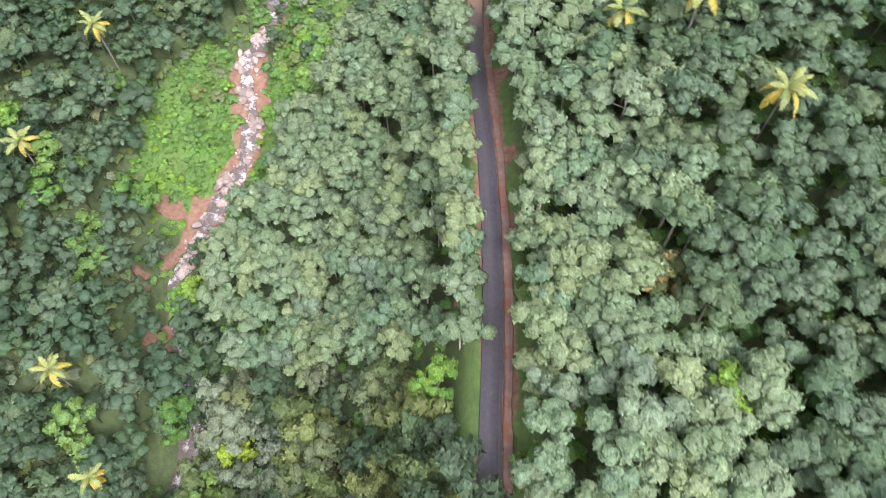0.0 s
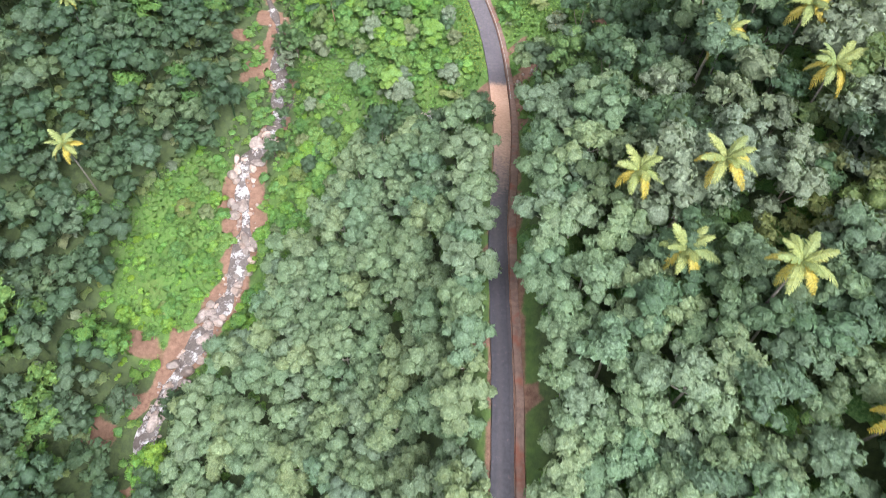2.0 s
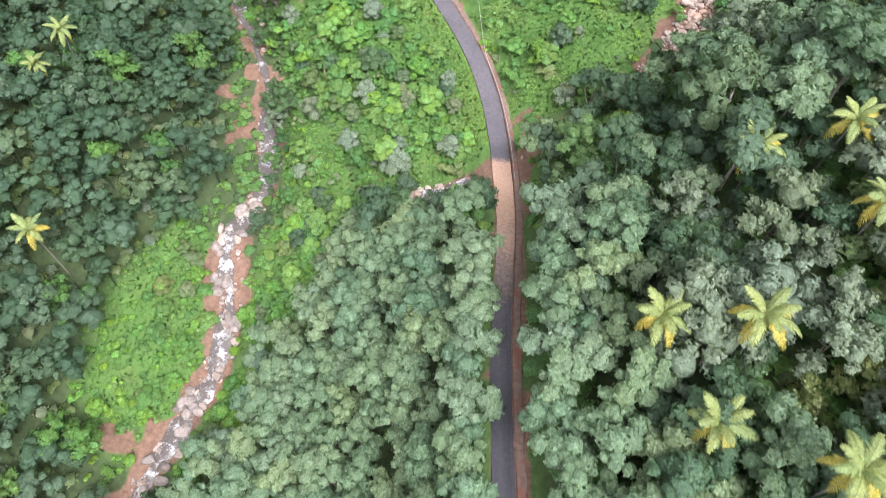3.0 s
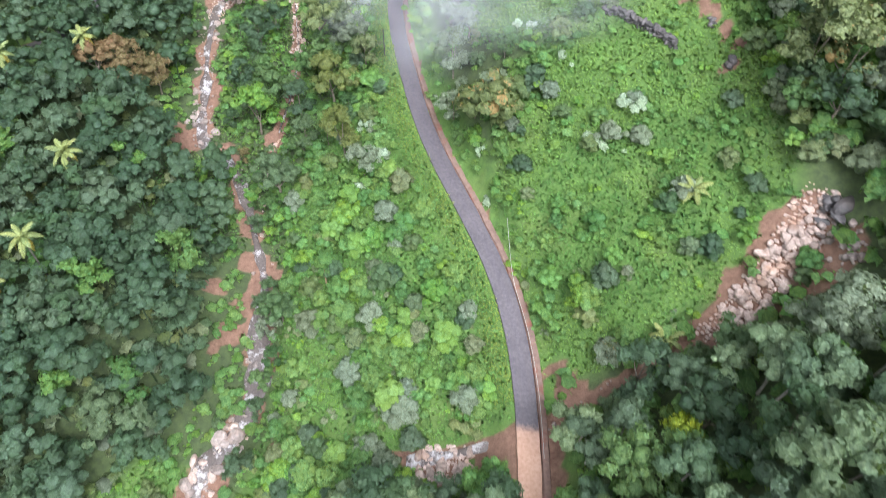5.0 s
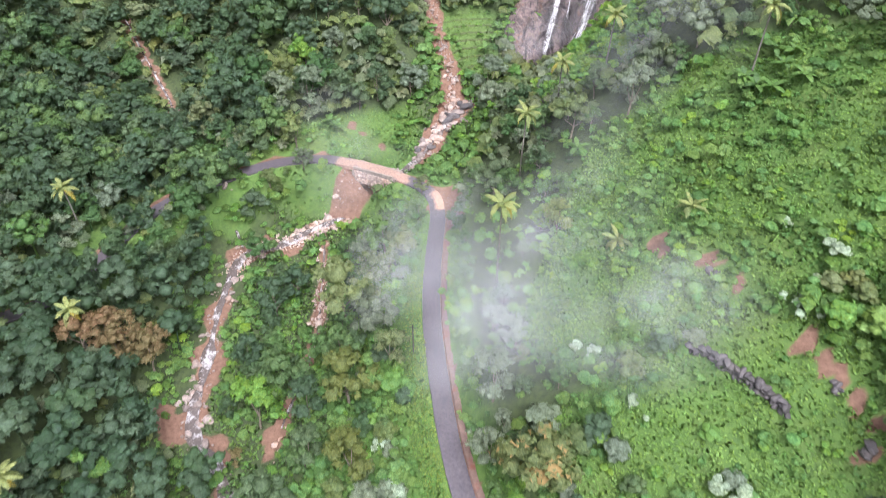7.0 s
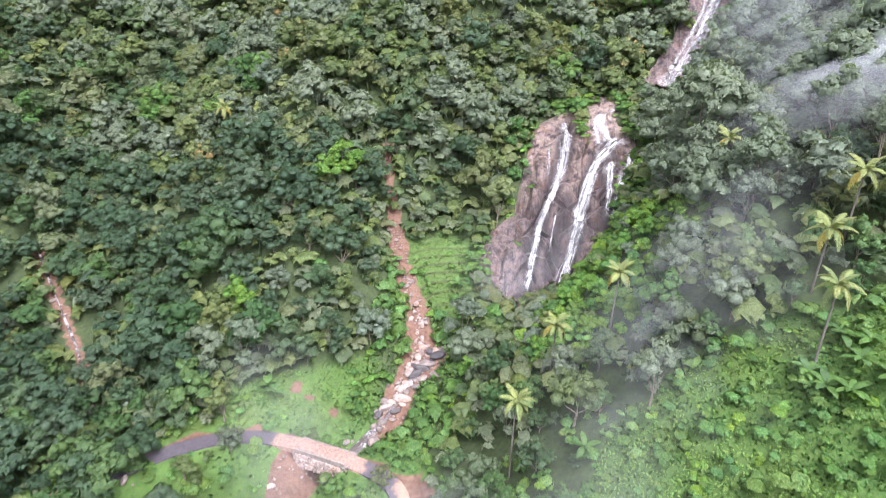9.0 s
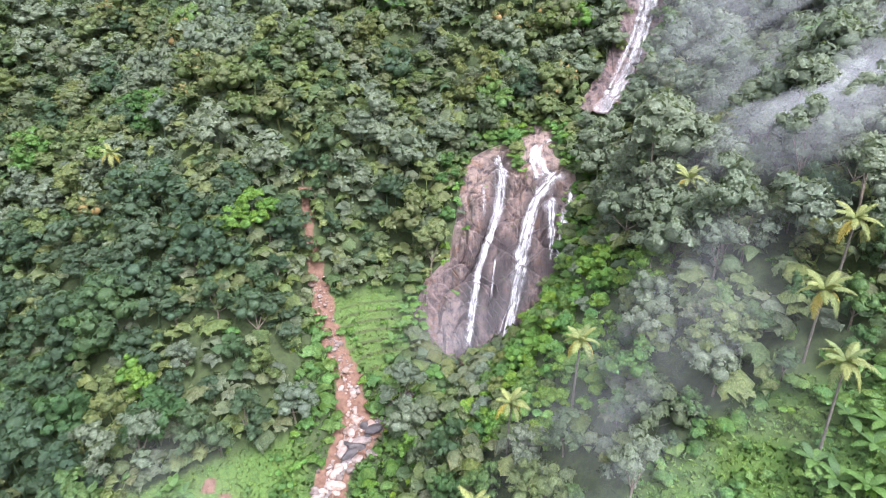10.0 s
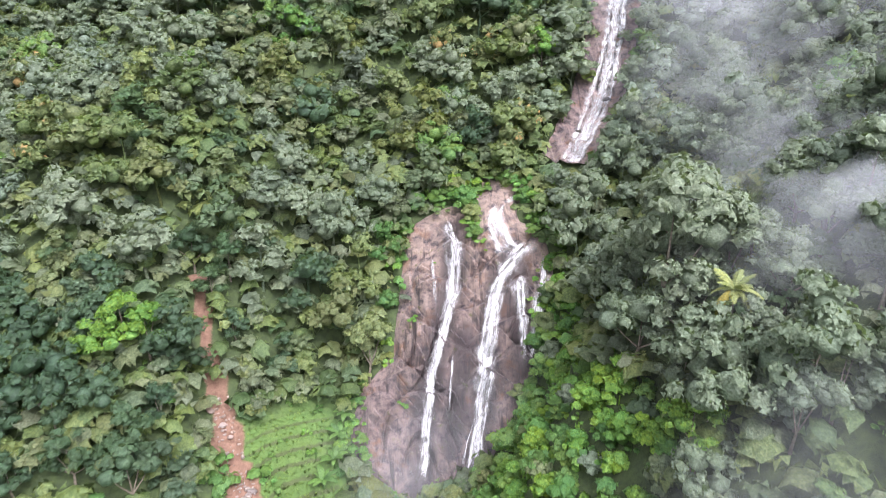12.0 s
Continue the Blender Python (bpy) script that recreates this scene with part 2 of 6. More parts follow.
# hillside heights away from those lines
SLOPES_EAST = [(13, 47, 49), (26, 50, 55), (37, 56, 59), (32, 20, 56), (17, 81, 52), (31, 71, 61.5), (28, 86, 59), (13, 115.6, 47), (22, 122, 50),
               (35, 134, 55), (37, 172, 63), (23, 150, 48.5), (26, 164, 53), (10, 174, 51), (0, 180, 48.5), (32, 182, 61),
               (19, 193, 60.5), (28, 199, 68.5), (7, 205, 60), (3, 219, 60), (13, 220, 68), (18, 229, 72.5), (0, 240, 64), (-10, 228, 55), (-17, 212, 48.5),
               (-10, 262, 60), (-1, 262, 69), (9, 261, 81)]
SLOPES_NORTH = [(20, 267, 90), (14, 281, 87), (4, 289, 79), (31, 311, 98), (26, 338, 97), (-6, 302, 57), (-16, 302.5, 51.5), (-27, 310, 56.5), (-11, 329, 81), (-1, 331, 84.5),
                (5, 320, 77), (-24, 316, 62), (-36, 348, 91), (-14, 349, 93), (-54, 334, 94), (-58, 306, 73), (-65, 319, 81), (-91, 331, 83), (-96, 366, 98),
                (-67, 277, 51), (-78, 265, 45), (-57, 267, 46.5), (-30, 299, 51), (-118, 249, 46), (-106, 230, 43.5), (0, 380, 120), (-60, 400, 128), (60, 380, 135)]
SLOPES_WEST = [(-40, 62, 7.5), (-22, 60, 16), (-9, 66, 28), (-20, 84, 24), (-4, 86, 38), (-25, 106, 20), (-7, 112, 33.5), (-5, 30, 34), (-24, 25, 14), (-64, 55, 9),
               (-72, 79, 15), (-67, 97, 17), (-58, 105, 10.5), (-71, 114, 23), (-62, 144, 27), (-76, 153, 30), (-77, 169, 33.5), (-88, 195, 37.5), (-28, 152, 28), (-14, 151, 33.5),
               (-31, 160, 28), (-27, 176, 33), (-42, 185, 28), (-38, 210, 36), (-42, 240, 36), (-110, 120, 36), (-110, 60, 26), (80, 40, 72), (85, 120, 80), (-61, 217, 30)]


def thin_plate(points, smooth):
    """A smooth surface z(x, y) that passes near the points."""
    p = np.array(points, float)
    n = len(p)
    xy = p[:, :2] / 100.0

    def kernel(d2):
        return np.where(d2 > 0, d2 * np.log(np.maximum(d2, 1e-12)), 0.0)
    k = kernel(((xy[:, None] - xy[None]) ** 2).sum(-1)) + smooth * np.eye(n)
    q = np.c_[np.ones(n), xy]
    sol = np.linalg.solve(np.block([[k, q], [q.T, np.zeros((3, 3))]]), np.r_[p[:, 2], np.zeros(3)])

    def height(x, y):
        x, y = np.broadcast_arrays(np.asarray(x, float) / 100, np.asarray(y, float) / 100)
        h = sol[n] + sol[n + 1] * x + sol[n + 2] * y
        for i in range(n):
            h = h + sol[i] * kernel((x - xy[i, 0]) ** 2 + (y - xy[i, 1]) ** 2)
        return h
    return height


def along(line, x, y):
    """Distance to a line, the line's height and length there, and which side (+ right)."""
    x, y = np.broadcast_arrays(np.asarray(x, float), np.asarray(y, float))
    best, zz, ss, side = np.full(x.shape, 1e9), np.zeros(x.shape), np.zeros(x.shape), np.ones(x.shape)
    run = 0.0
    for a, b in zip(line, line[1:]):
        a, b = np.array(a, float), np.array(b, float)
        d = b[:2] - a[:2]
        length = np.hypot(*d)
        u = np.clip(((x - a[0]) * d[0] + (y - a[1]) * d[1]) / length ** 2, 0, 1)
        ex, ey = x - a[0] - u * d[0], y - a[1] - u * d[1]
        r = np.hypot(ex, ey)
        near = r < best
        best = np.where(near, r, best)
        zz = np.where(near, a[2] + u * (b[2] - a[2]), zz)
        ss = np.where(near, run + u * length, ss)
        side = np.where(near, np.sign(ex * d[1] - ey * d[0]), side)
        run += length
    return best, zz, ss, side


def value_noise(x, y, seed=0):
    """Smooth random values from 0 to 1 on a grid of 1."""
    x, y = np.asarray(x, float), np.asarray(y, float)
    i, j = np.floor(x).astype(np.int64), np.floor(y).astype(np.int64)
    u, v = x - i, y - j
    u, v = u * u * (3 - 2 * u), v * v * (3 - 2 * v)

    def cell(a, b):
        h = (a * 374761393 + b * 668265263 + seed * 982451653) & 0x7FFFFFFF
        h = ((h ^ (h >> 13)) * 1274126177) & 0x7FFFFFFF
        return ((h ^ (h >> 16)) % 100003) / 100003.0
    return (cell(i, j) * (1 - u) + cell(i + 1, j) * u) * (1 - v) + (cell(i, j + 1) * (1 - u) + cell(i + 1, j + 1) * u) * v


def fractal(x, y, octaves=4, seed=0):
    total, amount = 0.0, 0.5
    for k in range(octaves):
        total = total + amount * (value_noise(x * 2 ** k, y * 2 ** k, seed + k) - 0.5)
        amount *= 0.5
    return total


def ramp(a, b, x):
    u = np.clip((x - a) / (b - a), 0, 1)
    return u * u * (3 - 2 * u)


lay = thin_plate(ROAD[1:-2] + STREAM[1:] + GULLY[6:] + LANDSLIP[3:] + CASCADE[1:7] + WEST_BRANCH[3:] + SLOPES_EAST + SLOPES_NORTH + SLOPES_WEST, 0.004)


def land(x, y, carve=True):
    """The height of the ground."""
    x, y = np.broadcast_arrays(np.asarray(x, float), np.asarray(y, float))
    cx, cy = np.clip(x, -130, 95), np.clip(y, -20, 395)
    h = lay(cx, cy)
    out = np.hypot(x - cx, np.maximum(y - cy, 0))
    h = h + 260 * (1 - np.exp(-out / 420)) - 40 * (1 - np.exp(-np.maximum(cy - y, 0) / 300))
    h = h + 2.2 * fractal(x / 14, y / 14, 4, 3) + ramp(60, 400, out) * 90 * fractal(x / 210, y / 210, 4, 9)
    if carve:
        for line, wide, soft, deep in ((CASCADE, 3.0, 7.0, 0.6), (WEST_BRANCH, 1.6, 5.0, 0.5), (SIDE_BRANCH, 1.2, 4.5, 0.4), (LANDSLIP, 1.4, 4.5, 0.3), (GULLY, 2.2, 6.5, 0.5), (STREAM, 3.0, 8.0, 0.7)):
            d, z, s, side = along(line, x, y)
            w = 1 - ramp(wide * (0.8 + 0.5 * value_noise(s / 6, s * 0 + wide, 5)), soft, d)
            h = h + w * (z - deep - h)
        d, z, s, side = along(ROAD, x, y)
        w = 1 - ramp(2.5, 6.0, d)
        bridge = np.exp(-((x + 48) ** 2 + (y - 256) ** 2) / 18.0)
        h = h + w * (1 - bridge) * (z - 0.28 - h)
    return h


# ---- mesh helpers ----
def build_mesh(name, verts, faces4=None, faces3=None, smooth=False, attrs=None, normals=None):
    """A mesh from arrays of vertices, four-sided and three-sided faces; normals of zero length stay automatic."""
    me = bpy.data.meshes.new(name)
    verts = np.asarray(verts, np.float32).reshape(-1, 3)
    f4 = np.zeros((0, 4), np.int32) if faces4 is None else np.asarray(faces4, np.int32).reshape(-1, 4)
    f3 = np.zeros((0, 3), np.int32) if faces3 is None else np.asarray(faces3, np.int32).reshape(-1, 3)
    me.vertices.add(len(verts))
    me.vertices.foreach_set("co", verts.ravel())
    me.loops.add(f4.size + f3.size)
    me.loops.foreach_set("vertex_index", np.r_[f4.ravel(), f3.ravel()].astype(np.int32))
    me.polygons.add(len(f4) + len(f3))
    me.polygons.foreach_set("loop_start", np.r_[np.arange(len(f4)) * 4, f4.size + np.arange(len(f3)) * 3].astype(np.int32))
    me.polygons.foreach_set("use_smooth", np.full(len(f4) + len(f3), smooth))
    for key, values in (attrs or {}).items():
        a = me.attributes.new(key, "FLOAT", "POINT")
        a.data.foreach_set("value", np.asarray(values, np.float32))
    me.update(calc_edges=True)
    me.validate()
    if normals is not None:
        me.normals_split_custom_set_from_vertices(np.asarray(normals, np.float32))
    return me


class Soup:
    """Collects pieces of geometry into one mesh."""

    def __init__(self):
        self.v, self.q, self.t, self.nv, self.n, self.soft = [], [], [], [], 0, False

    def add(self, verts, quads=None, tris=None, normals=None):
        verts = np.asarray(verts, float).reshape(-1, 3)
        if quads is not None and len(quads):
            self.q.append(np.asarray(quads, int) + self.n)
        if tris is not None and len(tris):
            self.t.append(np.asarray(tris, int) + self.n)
        self.v.append(verts)
        self.nv.append(np.zeros_like(verts) if normals is None else np.asarray(normals, float).reshape(-1, 3))
        self.soft |= normals is not None
        self.n += len(verts)

    def arrays(self):
        return (np.concatenate(self.v) if self.v else np.zeros((0, 3)),
                np.concatenate(self.q) if self.q else np.zeros((0, 4), int),
                np.concatenate(self.t) if self.t else np.zeros((0, 3), int),
                np.concatenate(self.nv) if self.nv else np.zeros((0, 3)))

    def mesh(self, name, smooth=False):
        v, q, t, n = self.arrays()
        return build_mesh(name, v, q, t, smooth or self.soft, normals=n if self.soft else None)


def part(name, mesh, material, parent, label=""):
    """One mesh object under a thing or under a part."""
    ob = new(name, mesh)
    if material is not None and not mesh.materials:
        mesh.materials.append(material)
    ob.parent = parent
    if label:
        ob["label"] = label
    return ob


def thing(name, mesh, material, label, category, group="", kind=""):
    """A thing of one mesh (or an Empty for its parts, with mesh None)."""
    ob = new(name, mesh)
    if mesh is not None and material is not None and not mesh.materials:
        mesh.materials.append(material)
    return tagged(ob, label, category, group, kind)


def unit(v):
    return v / np.maximum(np.linalg.norm(v, axis=-1, keepdims=True), 1e-9)


def leaf_cards(rng, centre, normal, length, width, droop=0.12):
    """A kite-shaped, bent leaf cluster at each centre, facing along normal."""
    n = unit(normal)
    a = unit(np.cross(n, rng.normal(size=n.shape)))
    b = np.cross(n, a)
    size = (rng.uniform(0.7, 1.3, len(n)))[:, None]
    l, w = length * size / 2, width * size / 2
    v = np.stack([centre - a * l - n * l * droop * 2, centre - b * w - n * w * droop, centre + a * l - n * l * droop * 2, centre + b * w - n * w * droop], 1)
    return v.reshape(-1, 3), np.arange(len(n) * 4).reshape(-1, 4)


GOLD = (1 + 5 ** 0.5) / 2
ICO = unit(np.array([(-1, GOLD, 0), (1, GOLD, 0), (-1, -GOLD, 0), (1, -GOLD, 0), (0, -1, GOLD), (0, 1, GOLD), (0, -1, -GOLD), (0, 1, -GOLD),
                     (GOLD, 0, -1), (GOLD, 0, 1), (-GOLD, 0, -1), (-GOLD, 0, 1)], float))
ICO_FACES = np.array([(0, 11, 5), (0, 5, 1), (0, 1, 7), (0, 7, 10), (0, 10, 11), (1, 5, 9), (5, 11, 4), (11, 10, 2), (10, 7, 6), (7, 1, 8),
                      (3, 9, 4), (3, 4, 2), (3, 2, 6), (3, 6, 8), (3, 8, 9), (4, 9, 5), (2, 4, 11), (6, 2, 10), (8, 6, 7), (9, 8, 1)])


def finer(verts, faces):
    """A ball of triangles, each cut into four."""
    mids, out = {}, []
    verts = [v for v in verts]
    for f in faces:
        m = []
        for i in range(3):
            key = tuple(sorted((int(f[i]), int(f[(i + 1) % 3]))))
            if key not in mids:
                mids[key] = len(verts)
                verts.append(unit((verts[key[0]] + verts[key[1]])[None])[0])
            m.append(mids[key])
        out += [(f[0], m[0], m[2]), (f[1], m[1], m[0]), (f[2], m[2], m[1]), m]
    return np.array(verts), np.array(out)


BALL, BALL_FACES = finer(ICO, ICO_FACES)


def foliage(soup, rng, lobes, flat=0.85, sprays=30, leaf=0.4, low=-0.3, shell=True, heart=0.94, dome=None, share=0.3, up=0.2):
    """Clumps of leaves: each lobe (x, y, z, radius) is a lumpy dense heart with small sprays of leaves standing out of it.

    The shading follows the round form of the clump and of the whole crown (about dome), as that of a mass of fine leaves does."""
    ball, faces = (BALL, BALL_FACES) if shell else (ICO, ICO_FACES)
    for x, y, z, r in lobes:
        c = np.array((x, y, z))
        form = np.array((1, 1, flat))
        turn = np.array(Euler(rng.uniform(0, 6.3, 3)).to_matrix())
        b = ball @ turn.T
        f = faces[b[faces].mean(1)[:, 2] > low]
        lumps = 1 + 0.15 * np.sin(b @ rng.normal(size=3) * 4.0 + rng.uniform(0, 6)) + rng.uniform(-0.12, 0.1, len(b))
        used, f = np.unique(f, return_inverse=True)
        crown_way = np.array((0, 0, 1.0)) if dome is None else unit((c - dome)[None])[0]
        soup.add(c + b[used] * lumps[used, None] * r * heart * form, tris=f.reshape(-1, 3), normals=unit(b[used] * (1 - share) + crown_way * share + (0, 0, up) + rng.normal(size=(len(used), 3)) * 0.14))
        k = max(6, int(sprays * r * r))
        d = unit(rng.normal(size=(k, 3)))
        d[:, 2] = np.where(d[:, 2] < low, -d[:, 2], d[:, 2])
        mid = c + d * form * r * rng.uniform(0.88, 1.13, (k, 1))
        n = unit(d * 0.8 + rng.normal(size=(k, 3)) * 0.45 + (0, 0, 0.25))
        a = unit(np.cross(n, rng.normal(size=(k, 3))))
        e = np.cross(n, a)
        size = leaf * rng.uniform(0.6, 1.25, (k, 1))
        tri = np.stack([mid + a * size * 0.75, mid - a * size * 0.4 + e * size * 0.5, mid - a * size * 0.4 - e * size * 0.5], 1)
        soft = unit(d * (1 - share) + n * 0.4 + crown_way * share + (0, 0, up))
        soup.add(tri.reshape(-1, 3), tris=np.arange(k * 3).reshape(-1, 3), normals=np.repeat(soft, 3, 0))


def tube(soup, points, radii, sides=6):
    """A tapered, bent tube."""
    p = np.array(points, float)
    r = np.asarray(radii, float)
    ring = []
    for i in range(len(p)):
        d = unit((p[min(i + 1, len(p) - 1)] - p[max(i - 1, 0)])[None])[0]
        a = np.cross(d, (0.31, 0.95, 0.05))
        a = a / max(np.linalg.norm(a), 1e-6)
        b = np.cross(d, a)
        w = np.arange(sides) * 2 * np.pi / sides
        ring.append(p[i] + r[i] * (np.cos(w)[:, None] * a + np.sin(w)[:, None] * b))
    v = np.concatenate(ring)
    q = [(i * sides + k, i * sides + (k + 1) % sides, (i + 1) * sides + (k + 1) % sides, (i + 1) * sides + k) for i in range(len(p) - 1) for k in range(sides)]
    soup.add(v, q)


def tree_shape(seed, height, spread, boughs, lobes, lobe_size, deep=0.42, trunk_r=0.16, limbs=5, sprays=30, leaf=0.42, heart=0.92, share=0.25, shell=True):
    """Trunk with limbs, and an uneven crown of several leafy boughs, each of a few lobes, as two meshes."""
    rng = np.random.default_rng(seed)
    thick = height * deep
    made, big = [], []
    for b in range(boughs):
        a = b * 2.39996 + rng.uniform(-0.5, 0.5)
        u = rng.uniform(0.0, 0.2) if b == 0 else rng.uniform(0.5, 0.8)
        r = spread * rng.uniform(0.4, 0.56) * (1.1 if b == 0 else 1.0)
        c = np.array((math.cos(a) * u * spread, math.sin(a) * u * spread, height - lobe_size * 1.2 - r * 0.7 - thick * 0.6 * u * rng.uniform(0.4, 1.4)))
        big.append((c, r))
        for i in range(lobes):
            up = 1.0 - 1.2 * (i + 0.3) / lobes + rng.uniform(-0.1, 0.1)
            w = i * 2.39996 + b + rng.uniform(-0.5, 0.5)
            flat = math.sqrt(max(0.0, 1 - min(1.0, abs(up)) ** 2))
            p = c + np.array((math.cos(w) * flat, math.sin(w) * flat, up * 0.8)) * r * rng.uniform(0.85, 1.15)
            made.append((*p, lobe_size * rng.uniform(0.55, 1.3)))
    wood = Soup()
    bend = rng.uniform(-0.4, 0.4, 2)
    fork = np.array((bend[0], bend[1], max(height - thick - lobe_size, height * 0.25)))
    tube(wood, [(0, 0, -1.6), (bend[0] * 0.2, bend[1] * 0.2, fork[2] * 0.4), fork], (trunk_r * 1.35, trunk_r, trunk_r * 0.85), 7 if limbs > 3 else 5)
    for end, r in big[:limbs]:
        tube(wood, [fork, fork * 0.5 + end * 0.5 + (0, 0, -0.2), end], (trunk_r * 0.6, trunk_r * 0.38, trunk_r * 0.14), 4 if limbs > 3 else 3)
    crown = Soup()
    for c, r in big:
        crown.add(c + ICO * r * (0.7, 0.7, 0.55) * rng.uniform(0.85, 1.1, (12, 1)), tris=ICO_FACES)
    middle = np.mean([c for c, r in big], 0) - (0, 0, spread * 0.5)
    foliage(crown, rng, made, sprays=sprays, leaf=leaf, low=-0.2 if limbs > 3 else -0.05, shell=shell, heart=heart, dome=middle, share=share)
    return wood, crown


# ---- where things grow ----
FALLS_EDGE = [(-27.5, 311.5), (-26.5, 307), (-21.4, 304.5), (-15.5, 302), (-8.8, 300.5), (-4, 304), (0.5, 310), (3.5, 316.5), (6, 321.5), (5.5, 327),
              (2.5, 331), (2.5, 338), (-4, 339.5), (-7, 336), (-11.3, 335.5), (-17.5, 334), (-18.8, 327), (-20.5, 319), (-25.5, 316)]


def inside(poly, x, y):
    """Signed distance to a polygon, positive inside."""
    x, y = np.broadcast_arrays(np.asarray(x, float), np.asarray(y, float))
    p = np.array(poly, float)
    odd = np.zeros(x.shape, bool)
    for (ax, ay), (bx, by) in zip(p, np.roll(p, -1, 0)):
        cross = ((ay > y) != (by > y)) & (x < (bx - ax) * (y - ay) / (by - ay + 1e-12) + ax)
        odd ^= cross
    d = along([(*q, 0) for q in poly] + [(*poly[0], 0)], x, y)[0]
    return np.where(odd, d, -d)


OPEN_EAST = [(9, 139), (30, 150), (38, 158), (36, 176), (33, 190), (22, 203), (9, 200), (-4, 190), (-2, 172), (5, 150)]
OPEN_WEST = [(3, 124), (4, 134), (1.5, 147), (-4.5, 162), (-14.5, 181), (-21.5, 201), (-27, 215), (-32.5, 232), (-41, 226), (-36, 205), (-42, 178), (-38, 150), (-36, 124), (-20, 122)]
BRIGHT_SLOPE = [(-2, 198), (24, 202), (40, 200), (40, 240), (18, 250), (-2, 244), (-6, 222), (-10, 206)]
BANK_MEADOW = [(-52, 84), (-60, 86), (-65, 95), (-64, 112), (-56, 128), (-49, 128), (-48, 112), (-50, 98)]
STREAM_SHRUB = [(-50, 80), (-46, 94), (-41, 104), (-41, 118), (-38, 132), (-24, 128), (-24, 112), (-33, 104), (-38, 90)]
TERRACE = [(-43, 296), (-31, 296), (-28, 304), (-29, 313), (-36, 313), (-44, 309)]
ROAD_MEADOW = [(-76, 256), (-70, 259), (-56, 260), (-45, 259), (-43, 273), (-46, 280), (-54, 276), (-62, 268), (-72, 263)]
LOW_GROWTH = [(-47, 249), (-29.5, 248), (-25, 262), (-27, 276), (-31, 290), (-36, 300), (-47, 302), (-49, 290), (-47, 270)]
MOUND = [(-8, 299), (-12, 284), (-14, 268), (-4, 261), (4, 260), (8, 276), (6, 296), (7.5, 316), (3, 313)]
EAST_EDGE = [(31, 186), (37, 172), (48, 168), (48, 216), (38, 204), (24, 204)]
FALLS_FOOT = [(-27, 286), (-20, 276), (-10, 272), (-8, 299), (-15, 302), (-24, 304)]


VIEW_WEST = [(-20, -85), (40, -90), (100, -104), (180, -112), (220, -137), (260, -158), (300, -178), (340, -184), (400, -160), (430, -140)]
VIEW_EAST = [(-20, 50), (40, 62), (100, 66), (180, 58), (240, 62), (280, 68), (320, 80), (350, 82), (380, 70), (405, 40), (430, -40)]


CLEARINGS = [(-5, 128, 6.5), (-9, 128.5, 4.5), (0, 130.5, 5), (11, 138.5, 5), (8.5, 133, 4), (-48, 168, 4.5), (-49, 153, 4.5), (-53.5, 161, 3.5), (-43, 148.5, 3.5), (-46.5, 127, 5), (-44.8, 114, 5), (-70, 204, 5), (-73, 222, 4.6), (-74, 234, 5),
             (-68, 239.5, 6), (-62, 246, 6), (-57, 253, 6), (-54, 228, 4), (-51, 221, 4), (-31, 248, 6), (-50, 197, 3.5), (-40, 270, 5), (-43, 254, 4.5), (-47, 252, 5), (-44, 248, 7), (-46, 242.5, 5), (-39, 247, 4.5), (36, 153, 5.5), (31, 147, 5), (-38, 281, 4.5), (9, 216.5, 4), (15, 211, 4), (25.2, 196.5, 3.5), (-58, 246, 6), (-61, 240, 6.5), (-70, 230, 4), (-68, 222, 5.5), (-66, 212, 5.5), (-65, 203, 5.5), (-52, 190, 6), (-51, 216, 5.5), (-62, 192, 5), (-66, 187, 5.5), (-47, 190, 4), (-55, 222, 4), (-47, 161, 5), (-48, 147, 5), (-54, 153, 4), (-42, 142, 4), (-57, 240, 5), (-52, 247, 5), (-50, 232, 4), (-37, 276, 5.5), (-42, 262, 5), (-37, 290, 4.5), (38, 153, 7.5), (34.5, 147, 6.0), (42.5, 150, 6.5), (33, 143, 4.5), (39, 146, 5.5), (42, 158, 5), (9, 138, 5.5), (14, 138.5, 4)]


def in_valley(x, y, more=0.0):
    """Whether a place lies in the part of the valley that can be seen from the air."""
    return (y > 10) & (y < 430) & (x > np.interp(y, *zip(*VIEW_WEST)) - more) & (x < np.interp(y, *zip(*VIEW_EAST)) + more)


